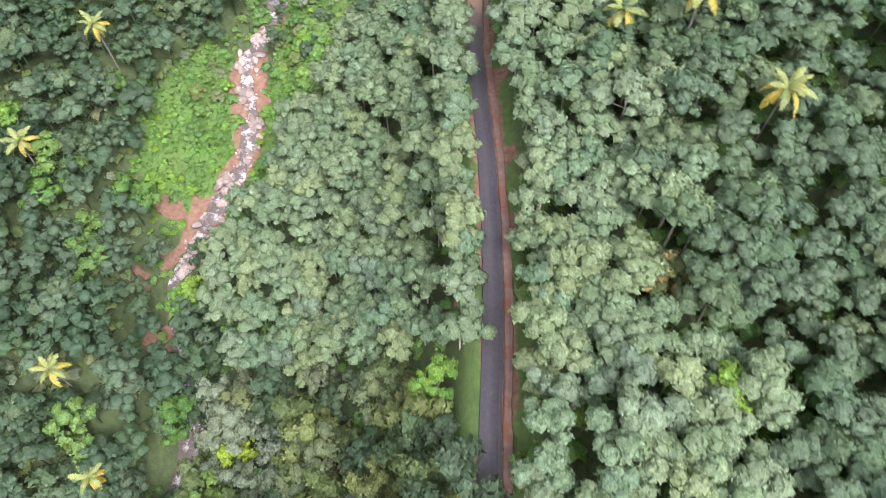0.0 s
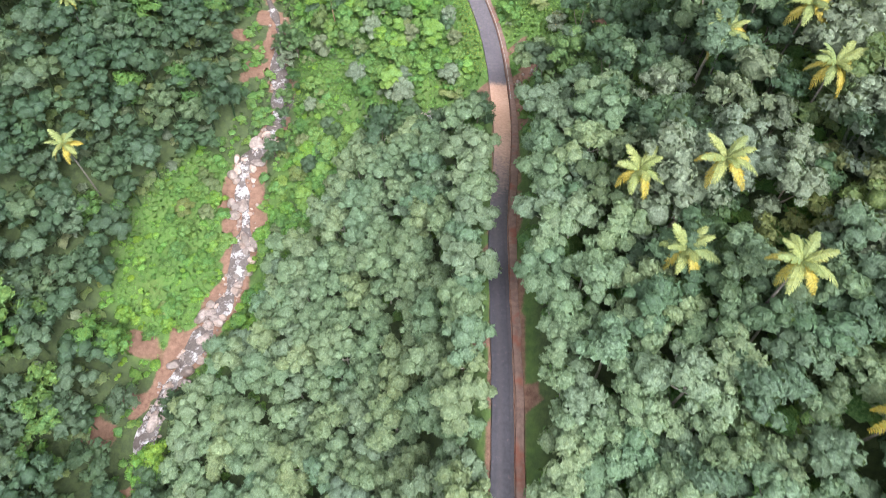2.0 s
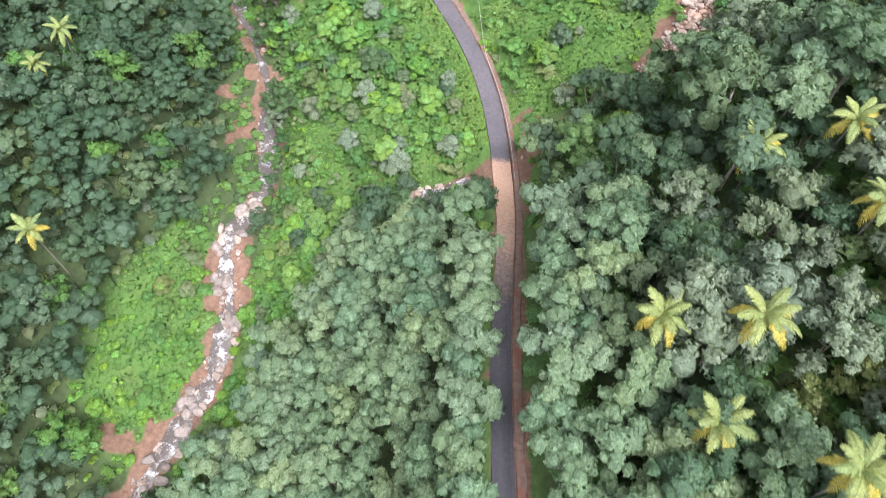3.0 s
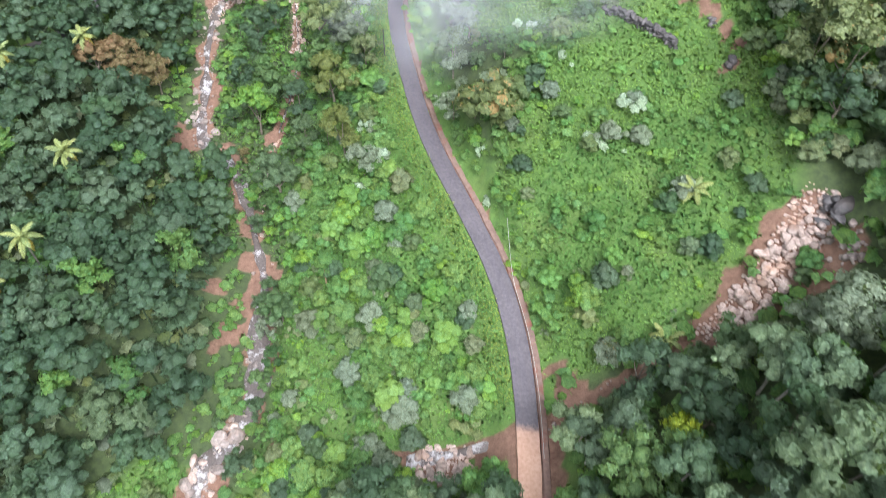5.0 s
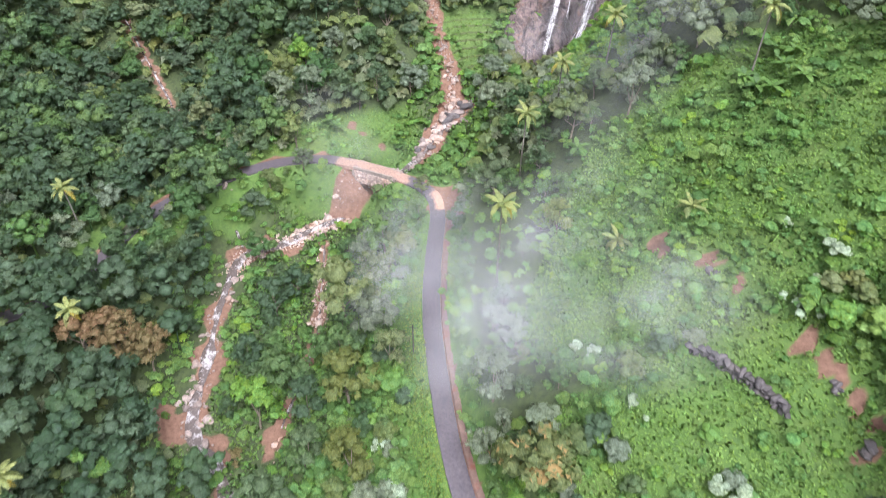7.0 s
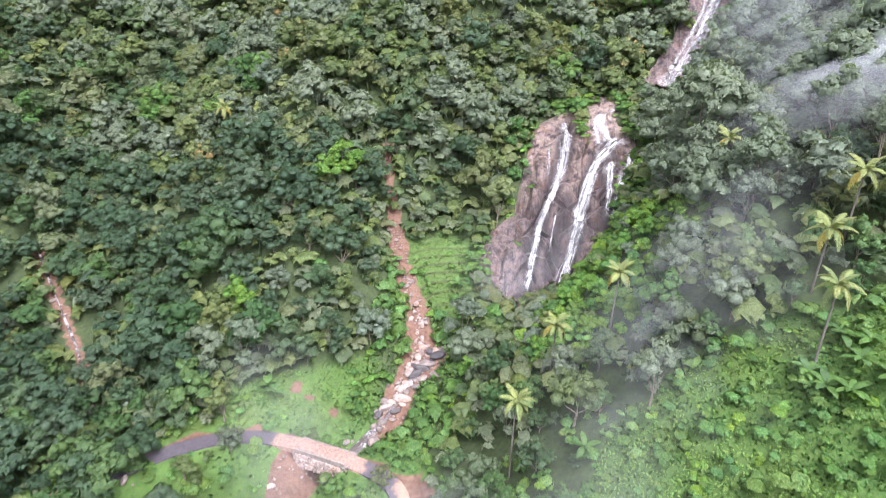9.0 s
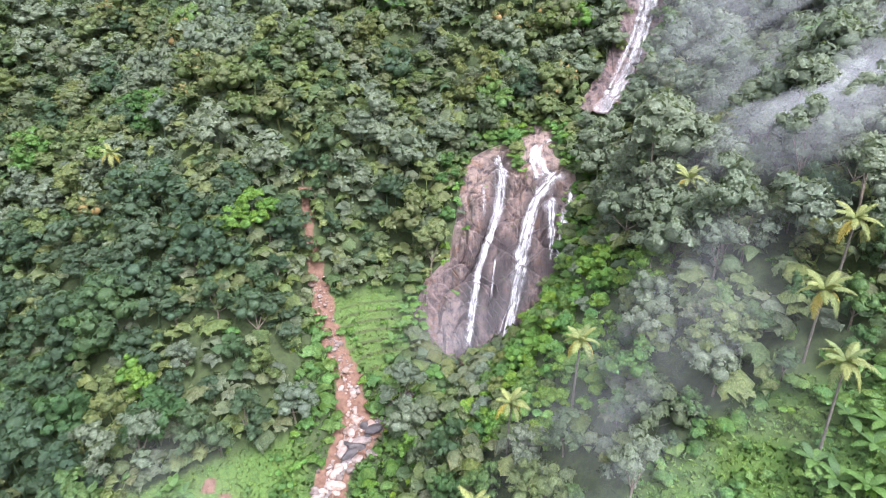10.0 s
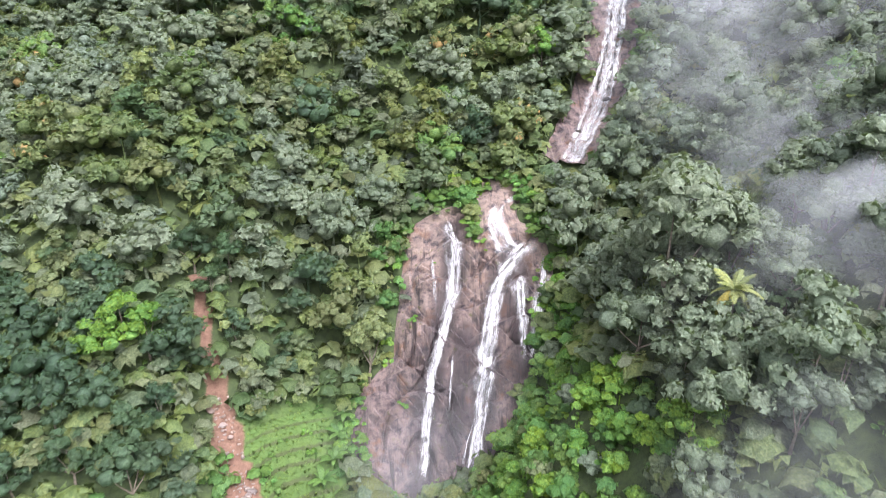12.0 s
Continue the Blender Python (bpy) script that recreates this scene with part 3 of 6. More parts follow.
def clear_of_lines(x, y, road=4.0, stream=4.5, gully=3.6, slip=3.2):
    """Whether nothing but trees may stand here; the hidden reaches of the streams are overgrown."""
    ok = along(ROAD, x, y)[0] > np.where(x < -77, np.minimum(road, 1.7), road)
    hidden = ((y > 135) & (y < 149)) | ((y > 151) & (y < 160)) | ((y > 172) & (y < 190)) | ((y < 78) & (value_noise(y / 5, y * 0, 61) > 0.45)) | ((y > 284) & (y < 300))
    ok &= along(STREAM, x, y)[0] > np.where(hidden, stream * 0.35, stream)
    ok &= along(GULLY[7:11], x, y)[0] > gully
    ok &= along(GULLY[2:8], x, y)[0] > gully * 0.4
    ok &= along(GULLY[3:5], x, y)[0] > gully
    ok &= np.hypot(x + 6, y - 128) > gully * 1.2
    open_branch = ((y > 192) & (y < 201)) | ((y > 216) & (y < 232))
    ok &= along(SIDE_BRANCH, x, y)[0] > np.where(open_branch, gully - 0.8, 0.9)
    ok &= along(WEST_BRANCH, x, y)[0] > np.where((y > 274) & (y < 290), gully - 0.6, 1.0)
    ok &= along(LANDSLIP, x, y)[0] > np.where(y > 311, slip * 0.5, slip)
    ok &= along(CASCADE[2:], x, y)[0] > 5.0
    ok &= inside(FALLS_EDGE, x, y) < -1.0
    return ok


def scatter(rng, box, step, jitter=0.36):
    """Points on a shaken grid."""
    x0, y0, x1, y1 = box
    gx, gy = np.meshgrid(np.arange(x0, x1, step), np.arange(y0, y1, step * 0.87))
    gx = gx + (np.arange(gx.shape[0]) % 2)[:, None] * step / 2
    gx, gy = gx.ravel(), gy.ravel()
    return gx + rng.uniform(-jitter, jitter, gx.size) * step, gy + rng.uniform(-jitter, jitter, gy.size) * step


# ---- ground ----
def stretch(a, b, step, far):
    core = np.arange(a, b + 0.01, step)
    grow = step * np.cumsum(1.22 ** np.arange(1, 40))
    grow = grow[grow < far]
    return np.r_[a - grow[::-1], core, core[-1] + grow]


gx, gy = stretch(-136, 102, 1.5, 2600), stretch(-26, 402, 1.5, 2600)
GX, GY = np.meshgrid(gx, gy)
GZ = land(GX, GY)
GZ = GZ - 3.0 * ramp(0.0, 2.5, inside(FALLS_EDGE, GX, GY))
nx, ny = len(gx), len(gy)
gi = np.arange(nx * ny).reshape(ny, nx)
ground_faces = np.stack([gi[:-1, :-1], gi[:-1, 1:], gi[1:, 1:], gi[1:, :-1]], -1).reshape(-1, 4)

BARE_PATCHES = [(3.6, 130.2, 2.6), (9.6, 133.2, 2.6), (8.6, 125, 2.2), (8.4, 128.5, 2.2), (8.6, 120, 1.7), (11.2, 138.2, 2.4), (4.2, 112, 2.4), (8.6, 84, 1.8), (9, 66, 1.6), (9.6, 54, 1.8), (8.8, 216.5, 1.7), (9.5, 214.2, 1.1), (14.6, 211, 1.3), (16, 208.8, 1.0), (18.5, 205.5, 0.8), (25.3, 196.4, 1.3), (27, 194, 1.4), (31, 189.5, 1.4), (33.3, 187.1, 1.3), (-72.4, 195, 2.6), (-50.5, 195, 2.6), (-61, 246.5, 3.0), (-64.5, 240, 3.0), (-57, 250, 2.6), (-69, 193.5, 3.4), (-51, 221, 2.0), (-36, 132.5, 1.2), (4.4, 126.5, 1.8), (-49, 153, 2.8), (-54, 161, 2.2), (-48.8, 167.5, 2.4), (-43, 148.5, 1.6), (-50.5, 149, 1.4), (8.8, 142, 1.8), (13, 136.4, 2.2), (10.3, 139.8, 1.8), (-6, 128, 3.4), (-1, 128, 1.6), (31.5, 151.5, 2.0), (36, 157.5, 2.2), (-31.8, 251, 3.0), (27.2, 193, 1.1), (28.7, 191.7, 1.6), (31.5, 184, 1.3),
                (33.5, 150, 2.6), (36, 153.5, 3.4), (39.5, 157.5, 3.4), (42.5, 152, 3.2), (40, 149.5, 2.4), (35.5, 147.5, 2.2), (-58, 268.5, 1.5), (-50, 268, 0.8), (-30.5, 247, 3.6), (-27.5, 243, 2.2), (-30, 227, 1.0), (-60, 88, 2.5), (-64, 72, 3), (-60, 78, 2.5), (-55, 268, 0.7),
                (-46, 223, 1.6), (-58, 60, 3), (2.2, 73, 1.4), (2.6, 45, 1.3), (-98, 300, 2.5), (-100, 262, 1.6), (-45, 293, 1.2)]


def soil_mask(x, y):
    """How bare the red soil lies."""
    edge = 1.6 * fractal(x / 2.2, y / 2.2, 3, 21)
    m = 1 - ramp(2.4, 3.6, along(STREAM, x, y)[0] * 0.75 + edge * 1.7 + 3.4 * (value_noise(x / 5.5, y / 5.5, 4) - 0.28) + 1.5 * (y < 80) + 0.7 * (y > 170))
    m = np.maximum(m, 1 - ramp(1.6, 2.6, along(LANDSLIP, x, y)[0] + edge * 1.3 - 0.9 * (1 - ramp(284, 306, y)) + 0.8 * ramp(308, 318, y)))
    m = np.maximum(m, 1 - ramp(2.6, 3.6, along(GULLY[7:10], x, y)[0] + edge))
    m = np.maximum(m, 1 - ramp(0.6, 1.6, along(GULLY[2:8], x, y)[0] + edge))
    m = np.maximum(m, (1 - ramp(1.3, 2.3, along(SIDE_BRANCH, x, y)[0] + edge + 0.8)) * (y > 191))
    m = np.maximum(m, (1 - ramp(1.3, 2.4, along(WEST_BRANCH, x, y)[0] + edge + 0.5)) * (y > 266))
    d, z, s, side = along(ROAD, x, y)
    m = np.maximum(m, np.where(side > 0, 1 - ramp(1.9, 2.6, d + edge * 1.0), (1 - ramp(1.7, 2.2, d + edge * 0.9)) * (y < 134)))
    for px, py, r in BARE_PATCHES:
        m = np.maximum(m, 1 - ramp(0.75, 1.15, (np.hypot(x - px, y - py) + edge * 1.4) / r))
    return m


meadow = np.zeros(GX.shape)
for zone in (OPEN_EAST, EAST_EDGE, OPEN_WEST, BRIGHT_SLOPE, BANK_MEADOW, TERRACE, ROAD_MEADOW, STREAM_SHRUB):
    meadow = np.maximum(meadow, ramp(-3, 1.5, inside(zone, GX, GY)))
road_d, _, _, road_side = along(ROAD, GX, GY)
meadow = np.maximum(meadow, np.where(GY > 120, 1 - ramp(4.5, 8, road_d), 0.6 * (1 - ramp(3.5, 5, road_d))))

k = Nodes("hillside_ground")
soil_at, meadow_at = k.put("Attribute"), k.put("Attribute")
soil_at.attribute_name, meadow_at.attribute_name = "soil", "meadow"
g1, g2, g3 = k.noise(0.12, 4.0), k.noise(1.1, 5.0, 0.7), k.noise(9.0, 3.0)
floor_c = k.blend(k.span(g2, 0.35, 0.65), (0.032, 0.05, 0.02), (0.068, 0.098, 0.032))
grass_c = k.blend(k.span(g2, 0.3, 0.7), (0.065, 0.14, 0.03), (0.115, 0.205, 0.042))
grass_c = k.blend(k.span(g1, 0.5, 0.75, 0, 0.5), grass_c, (0.13, 0.155, 0.045))
grass_c = k.blend(k.span(k.noise(0.45, 5.0, 0.7), 0.52, 0.68, 0, 0.75), grass_c, (0.05, 0.10, 0.025))
high = k.put("SeparateXYZ", Vector=k.where()).outputs["Z"]
steps_at = k.put("Attribute")
steps_at.attribute_name = "terraces"
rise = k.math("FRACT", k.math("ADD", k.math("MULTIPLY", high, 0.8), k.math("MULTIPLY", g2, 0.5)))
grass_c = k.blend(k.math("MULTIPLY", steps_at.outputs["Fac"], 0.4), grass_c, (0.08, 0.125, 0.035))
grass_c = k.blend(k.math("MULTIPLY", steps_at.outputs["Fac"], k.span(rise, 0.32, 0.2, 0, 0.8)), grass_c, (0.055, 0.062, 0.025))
green_c = k.blend(meadow_at.outputs["Fac"], floor_c, grass_c)
red_c = k.blend(k.span(g2, 0.35, 0.65), (0.13, 0.066, 0.046), (0.25, 0.145, 0.105))
red_c = k.blend(k.span(g3, 0.5, 0.75, 0, 0.6), red_c, (0.27, 0.165, 0.12))
red_c = k.blend(k.span(g3, 0.45, 0.25, 0, 0.6), red_c, (0.08, 0.042, 0.032))
soil_f = k.span(k.math("ADD", soil_at.outputs["Fac"], k.math("MULTIPLY", k.math("SUBTRACT", g3, 0.5), 0.5)), 0.4, 0.6)
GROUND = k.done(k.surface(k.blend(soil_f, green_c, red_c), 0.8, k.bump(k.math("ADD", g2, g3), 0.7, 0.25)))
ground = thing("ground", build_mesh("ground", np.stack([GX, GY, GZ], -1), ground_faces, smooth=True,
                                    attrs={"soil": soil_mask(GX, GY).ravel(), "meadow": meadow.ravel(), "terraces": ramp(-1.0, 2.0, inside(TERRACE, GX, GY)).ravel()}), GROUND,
               "steep valley ground of green undergrowth, grass and red laterite soil", "ground", kind="structure")


# ---- lane ----
def smooth_line(line, step=1.0):
    """A line resampled evenly, rounded at its corners."""
    p = np.array(line, float)
    for _ in range(3):
        a, b = p[:-1] * 0.75 + p[1:] * 0.25, p[:-1] * 0.25 + p[1:] * 0.75
        p = np.concatenate([p[:1], np.stack([a, b], 1).reshape(-1, 3), p[-1:]])
    s = np.r_[0, np.cumsum(np.linalg.norm(np.diff(p[:, :2], axis=0), axis=1))]
    t = np.arange(0, s[-1], step)
    return np.stack([np.interp(t, s, p[:, i]) for i in range(3)], 1), t


def across(p):
    """Unit vectors to the right of a line, in plan."""
    d = np.gradient(p[:, :2], axis=0)
    d = d / np.linalg.norm(d, axis=1, keepdims=True)
    return np.stack([d[:, 1], -d[:, 0]], 1)


def ribbon(p, offsets, heights, wobble=0.0, seed=0):
    """A strip of quads that follows a line; offsets to the right, heights above it."""
    r = across(p)
    rows = []
    for j, (o, h) in enumerate(zip(offsets, heights)):
        w = o + wobble * fractal(np.arange(len(p)) * 0.35, np.full(len(p), j * 7.3 + seed), 3, seed + j)
        rows.append(np.c_[p[:, :2] + r * np.reshape(w, (-1, 1)), p[:, 2] + h])
    v = np.stack(rows, 1)
    m = len(offsets)
    i = np.arange(len(p) * m).reshape(len(p), m)
    return v.reshape(-1, 3), np.stack([i[:-1, :-1], i[:-1, 1:], i[1:, 1:], i[1:, :-1]], -1).reshape(-1, 4)


lane_line, lane_run = smooth_line(ROAD, 0.8)


def mud_mask(x, y):
    """Where washed-out soil lies over the asphalt."""
    edge = 2.2 * fractal(x / 1.6, y / 3.5, 3, 33)
    m = (1 - ramp(131.5, 133.5, y + edge)) * ramp(92, 126, y + edge * 6) * (x > -9)
    m = np.maximum(m, (1 - ramp(2.0, 3.6, np.hypot(x + 31.6, (y - 250) * 0.8) + edge * 2)))
    m = np.maximum(m, (x < -40) * (x > -58) * (1 - ramp(0.6, 1.2, np.abs(along(ROAD, x, y)[0]) * (0.4) + edge * 0.9)) * 0.62)
    return m


k = Nodes("worn_asphalt")
mud_at, run_at = k.put("Attribute"), k.put("Attribute")
mud_at.attribute_name, run_at.attribute_name = "mud", "lateral"
a1, a2, a3 = k.noise(0.25, 4.0), k.noise(2.2, 5.0), k.noise(40.0, 2.0)
tar = k.blend(k.span(a2, 0.35, 0.65), (0.032, 0.030, 0.040), (0.052, 0.048, 0.062))
dry = k.blend(k.span(a2, 0.35, 0.65), (0.08, 0.071, 0.086), (0.128, 0.112, 0.13))
north = k.put("SeparateXYZ", Vector=k.where()).outputs["Y"]
tar = k.blend(k.math("MULTIPLY", k.span(north, 84, 108), k.span(a1, 0.3, 0.6, 0.55, 1.0)), tar, dry)
track = k.math("ABSOLUTE", k.math("SUBTRACT", k.math("ABSOLUTE", run_at.outputs["Fac"]), 0.75))
tar = k.blend(k.span(track, 0.1, 0.5, 0.16, 0.0), tar, (0.12, 0.10, 0.10))
mud_c = k.blend(k.span(a2, 0.35, 0.65), (0.36, 0.21, 0.15), (0.46, 0.3, 0.235))
lane_c = k.blend(k.span(k.math("ADD", mud_at.outputs["Fac"], k.math("MULTIPLY", k.math("SUBTRACT", a2, 0.5), 0.8)), 0.1, 0.9), tar, mud_c)
ASPHALT = k.done(k.surface(lane_c, k.span(a2, 0.3, 0.7, 0.3, 0.6), k.bump(k.math("ADD", a3, a2), 0.3, 0.02), Specular_IOR_Level=0.45))
narrow = 1 - ramp(104, 132, lane_line[:, 1]) * (lane_line[:, 0] > -200)
right_edge = 1.55 - 0.65 * narrow
offs = [-1.85, -1.75, -1.0, -0.3, 0.3, right_edge - 0.5, right_edge - 0.1, right_edge]
v, q = ribbon(lane_line, offs, [-0.7, 0.05, 0.075, 0.09, 0.085, 0.06, 0.03, -0.7], 0.25, 3)
lateral = np.stack([np.broadcast_to(o, len(lane_line)) for o in offs], 1).ravel()
lane = thing("road", build_mesh("road", v, q, smooth=False, attrs={"mud": mud_mask(v[:, 0], v[:, 1]), "lateral": lateral}), ASPHALT,
             "narrow wet black asphalt lane with washed-out red mud", "road", kind="structure")

k = Nodes("gravel_shoulder")
s1, s2 = k.noise(1.3, 5.0), k.noise(9.0, 4.0)
sh = k.blend(k.span(s1, 0.35, 0.65), (0.14, 0.088, 0.075), (0.215, 0.138, 0.115))
sh = k.blend(k.span(s2, 0.55, 0.75, 0, 0.7), sh, (0.07, 0.045, 0.04))
sh = k.blend(k.span(k.noise(0.4, 3.0), 0.52, 0.66, 0, 0.7), sh, (0.20, 0.06, 0.035))
SHOULDER = k.done(k.surface(sh, 0.8, k.bump(s2, 0.6, 0.05)))
e = right_edge[lane_run < 300]
v, q = ribbon(lane_line[lane_run < 300], [e - 0.06, e + 0.2, e + 0.6, e + 1.1, e + 1.3], [-0.4, 0.0, 0.05, 0.03, -0.7], 0.45, 11)
thing("road_shoulder", build_mesh("road_shoulder", v, q), SHOULDER, "reddish gravel shoulder beside the asphalt lane", "road", kind="structure")


# ---- streams ----
k = Nodes("stream_water")
flow = k.put("Attribute")
flow.attribute_name = "steep"
w1, w2 = k.noise(0.5, 4.0, 0.6), k.noise(2.6, 5.0, 0.7)
foam = k.span(k.math("ADD", k.math("MULTIPLY", w1, 1.0), k.math("ADD", k.math("MULTIPLY", w2, 0.5), k.math("MULTIPLY", flow.outputs["Fac"], 0.16))), 0.78, 1.02)
deep = k.blend(k.span(w2, 0.3, 0.7), (0.07, 0.058, 0.056), (0.14, 0.115, 0.11))
WATER = k.done(k.surface(k.blend(foam, deep, (0.54, 0.52, 0.55)), k.span(foam, 0, 1, 0.12, 0.6), k.bump(k.math("ADD", w1, w2), 0.5, 0.15), Specular_IOR_Level=0.5))


def stream_water(name, line, half, seed, label, lift=-0.25):
    p, s = smooth_line(line, 0.5)
    p[:, 2] += lift + 0.35 * fractal(s / 2.5, s * 0 + seed, 3, seed)
    wide = half * (0.4 + 1.1 * value_noise(s / 3.5, s * 0 + seed, 8 + seed)) * np.where(p[:, 1] > 165, 0.6, 1.0)
    r = across(p)
    offsets = np.linspace(-1, 1, 7)
    v = np.stack([np.c_[p[:, :2] + r * (o * wide + 0.5 * fractal(s / 3, s * 0 + 40, 2, seed))[:, None], p[:, 2] - 0.25 * o * o + 0.12 * fractal(s * 0.9, s * 0 + o * 3, 2, 5)] for o in offsets], 1)
    i = np.arange(len(p) * 7).reshape(len(p), 7)
    q = np.stack([i[:-1, :-1], i[:-1, 1:], i[1:, 1:], i[1:, :-1]], -1).reshape(-1, 4)
    fall = np.abs(np.gradient(p[:, 2])) / 0.5
    return thing(name, build_mesh(name, v.reshape(-1, 3), q, smooth=True, attrs={"steep": np.repeat(np.clip(fall * 1.2, 0, 1), 7)}), WATER, label, "stream", kind="structure")


stream_water("water", STREAM, 1.7, 1, "white foaming hillside stream running between boulders")
stream_water("water", SIDE_BRANCH[2:], 0.5, 2, "thin side branch of the foaming stream")
stream_water("water", WEST_BRANCH, 0.45, 3, "thin rocky stream coming down the western slope")
stream_water("water", [(-12, 129, 27.2)] + GULLY[3:5], 0.8, 4, "small stream draining from the culvert pool", 0.05)


# ---- boulders ----
def boulder_mesh(seed, rough=0.32):
    """An angular, worn block of stone."""
    rng = np.random.default_rng(seed)
    bm = bmesh.new()
    bmesh.ops.create_icosphere(bm, subdivisions=2, radius=0.5)
    planes = unit(rng.normal(size=(9, 3)))
    cut = rng.uniform(0.26, 0.44, 9)
    scale = rng.uniform(0.75, 1.25, 3)
    for v in bm.verts:
        p = np.array(v.co)
        for n, c in zip(planes, cut):
            over = p @ n - c
            if over > 0:
                p = p - n * over * 0.9
        p = p * scale + rng.normal(size=3) * 0.012
        v.co = p
    me = bpy.data.meshes.new("boulder")
    bm.to_mesh(me)
    bm.free()
    return me


STONES = [boulder_mesh(100 + i) for i in range(7)]
STONE_SETS = {}
for tone, material in (("grey-brown", BOULDER), ("pale pinkish", PALE_BOULDER), ("dark wet", DARK_ROCK)):
    copies = []
    for me in STONES:
        c = me.copy()
        c.materials.append(material)
        copies.append(c)
    STONE_SETS[tone] = copies


STREWN = []


def boulders(line, count, spread, sizes, tone, seed, group, where, lift=0.0):
    """Stones strewn along a line; the largest become things, the small ones join the scree."""
    rng = np.random.default_rng(seed)
    p, s = smooth_line(line, 0.5)
    r = across(p)
    for _ in range(count):
        i = rng.integers(0, len(p))
        o = float(np.clip(rng.normal(), -1.5, 1.5)) * spread
        size = sizes[0] + (sizes[1] - sizes[0]) * rng.random() ** 2.2
        x, y = p[i, :2] + r[i] * o
        m = Matrix.LocRotScale((x, y, float(land(x, y)) + size * 0.16 + lift), Euler(rng.uniform(-0.5, 0.5, 3) + (0, 0, rng.uniform(0, 6.3))),
                               (size * rng.uniform(0.9, 1.5), size, size * rng.uniform(0.55, 0.85)))
        STREWN.append((size, len(STREWN), m, tone, int(rng.integers(0, 7)), group, where))


boulders(STREAM[6:16], 130, 1.7, (0.7, 3.0), "grey-brown", 1, "stream boulders", "lying in the stream")
boulders(STREAM[6:16], 50, 1.7, (0.6, 2.2), "pale pinkish", 2, "stream boulders", "lying in the stream")
boulders(STREAM[16:20], 26, 1.3, (0.4, 1.5), "grey-brown", 3, "stream boulders", "lying in the stream")
boulders(STREAM[21:31], 80, 2.1, (0.5, 2.1), "grey-brown", 4, "stream boulders", "lying in the stream")
boulders(STREAM[26:31], 50, 2.2, (0.4, 1.4), "pale pinkish", 5, "stream boulders", "lying in the stream")
boulders([(-54.5, 251, 33), (-59, 248, 32), (-63, 245, 31.5), (-65, 241.5, 31)], 130, 1.5, (0.5, 1.6), "pale pinkish", 23, "stream boulders", "on the cobble fan below the bridge")
boulders([(-50.5, 224, 31), (-51, 219, 30)], 26, 1.1, (0.5, 1.5), "pale pinkish", 24, "stream boulders", "in the side branch")
boulders(STREAM[31:36], 60, 2.3, (0.5, 2.6), "grey-brown", 6, "stream boulders", "below the falls")
boulders(STREAM[33:36], 8, 1.4, (1.6, 3.6), "dark wet", 7, "stream boulders", "below the falls")
boulders(STREAM[35:], 24, 1.4, (0.5, 1.8), "dark wet", 8, "stream boulders", "below the falls")
boulders([(31.5, 146, 48), (34, 149.5, 50), (37.5, 154, 54.5), (40, 158.5, 58)], 210, 1.7, (0.5, 1.9), "pale pinkish", 9, "gully boulders", "in the washed-out gully")
boulders([(43.5, 149.5, 57), (42.5, 155, 58), (41, 160, 60)], 70, 1.0, (0.4, 1.4), "grey-brown", 26, "gully boulders", "in the washed-out gully")
boulders([(41, 160.5, 60), (44, 156.5, 60)], 5, 0.6, (2.2, 3.4), "dark wet", 10, "gully boulders", "in the washed-out gully")
boulders([(-10, 128.5, 28), (-6, 128.5, 29.5), (-2, 128.5, 31)], 80, 1.7, (0.6, 2.0), "pale pinkish", 11, "culvert boulders", "below the culvert")
boulders(GULLY[4:7], 14, 1.2, (0.4, 1.2), "grey-brown", 12, "culvert boulders", "beside the lane")
boulders(SIDE_BRANCH, 40, 0.9, (0.4, 1.3), "pale pinkish", 13, "stream boulders", "in the side branch")
boulders(WEST_BRANCH, 46, 0.9, (0.4, 1.5), "grey-brown", 14, "stream boulders", "in the western branch")
boulders(LANDSLIP[:4], 60, 1.1, (0.6, 2.3), "pale pinkish", 25, "landslip stones", "on the red landslip")
boulders(LANDSLIP[:6], 130, 1.0, (0.3, 1.5), "grey-brown", 15, "landslip stones", "on the red landslip")
boulders([(-48.5, 261, 45), (-43.5, 259.5, 44)], 9, 0.8, (0.8, 2.2), "pale pinkish", 16, "bridge rocks", "beside the bridge")
boulders(CASCADE[1:], 16, 3.4, (1.0, 3.2), "dark wet", 17, "cascade rocks", "beside the cascade")
boulders(CASCADE[1:3], 6, 2.0, (0.8, 2.2), "grey-brown", 18, "cascade rocks", "above the falls")
boulders([(31.2, 184.6, 61), (31.8, 183.4, 61)], 4, 0.3, (1.5, 2.6), "dark wet", 19, "slope rocks", "half buried in the green slope")
boulders([(27.6, 193, 64), (29, 190.6, 64)], 4, 0.3, (1.0, 2.0), "dark wet", 20, "slope rocks", "in the bare bank")
boulders([(15.2, 209.4, 64), (16.2, 208, 64)], 3, 0.3, (1.0, 1.8), "dark wet", 21, "slope rocks", "in the bare bank")
boulders([(42.5, 160, 61), (40, 157, 59)], 3, 0.8, (1.6, 3.2), "dark wet", 22, "gully boulders", "at the head of the gully")
STREWN.sort(reverse=True)
for size, _, m, tone, shape, group, where in STREWN[:290]:
    thing("boulder", STONE_SETS[tone][shape], None, f"{tone} rounded boulder {where}", "rock", group).matrix_basis = m
STONE_ARRAYS = []
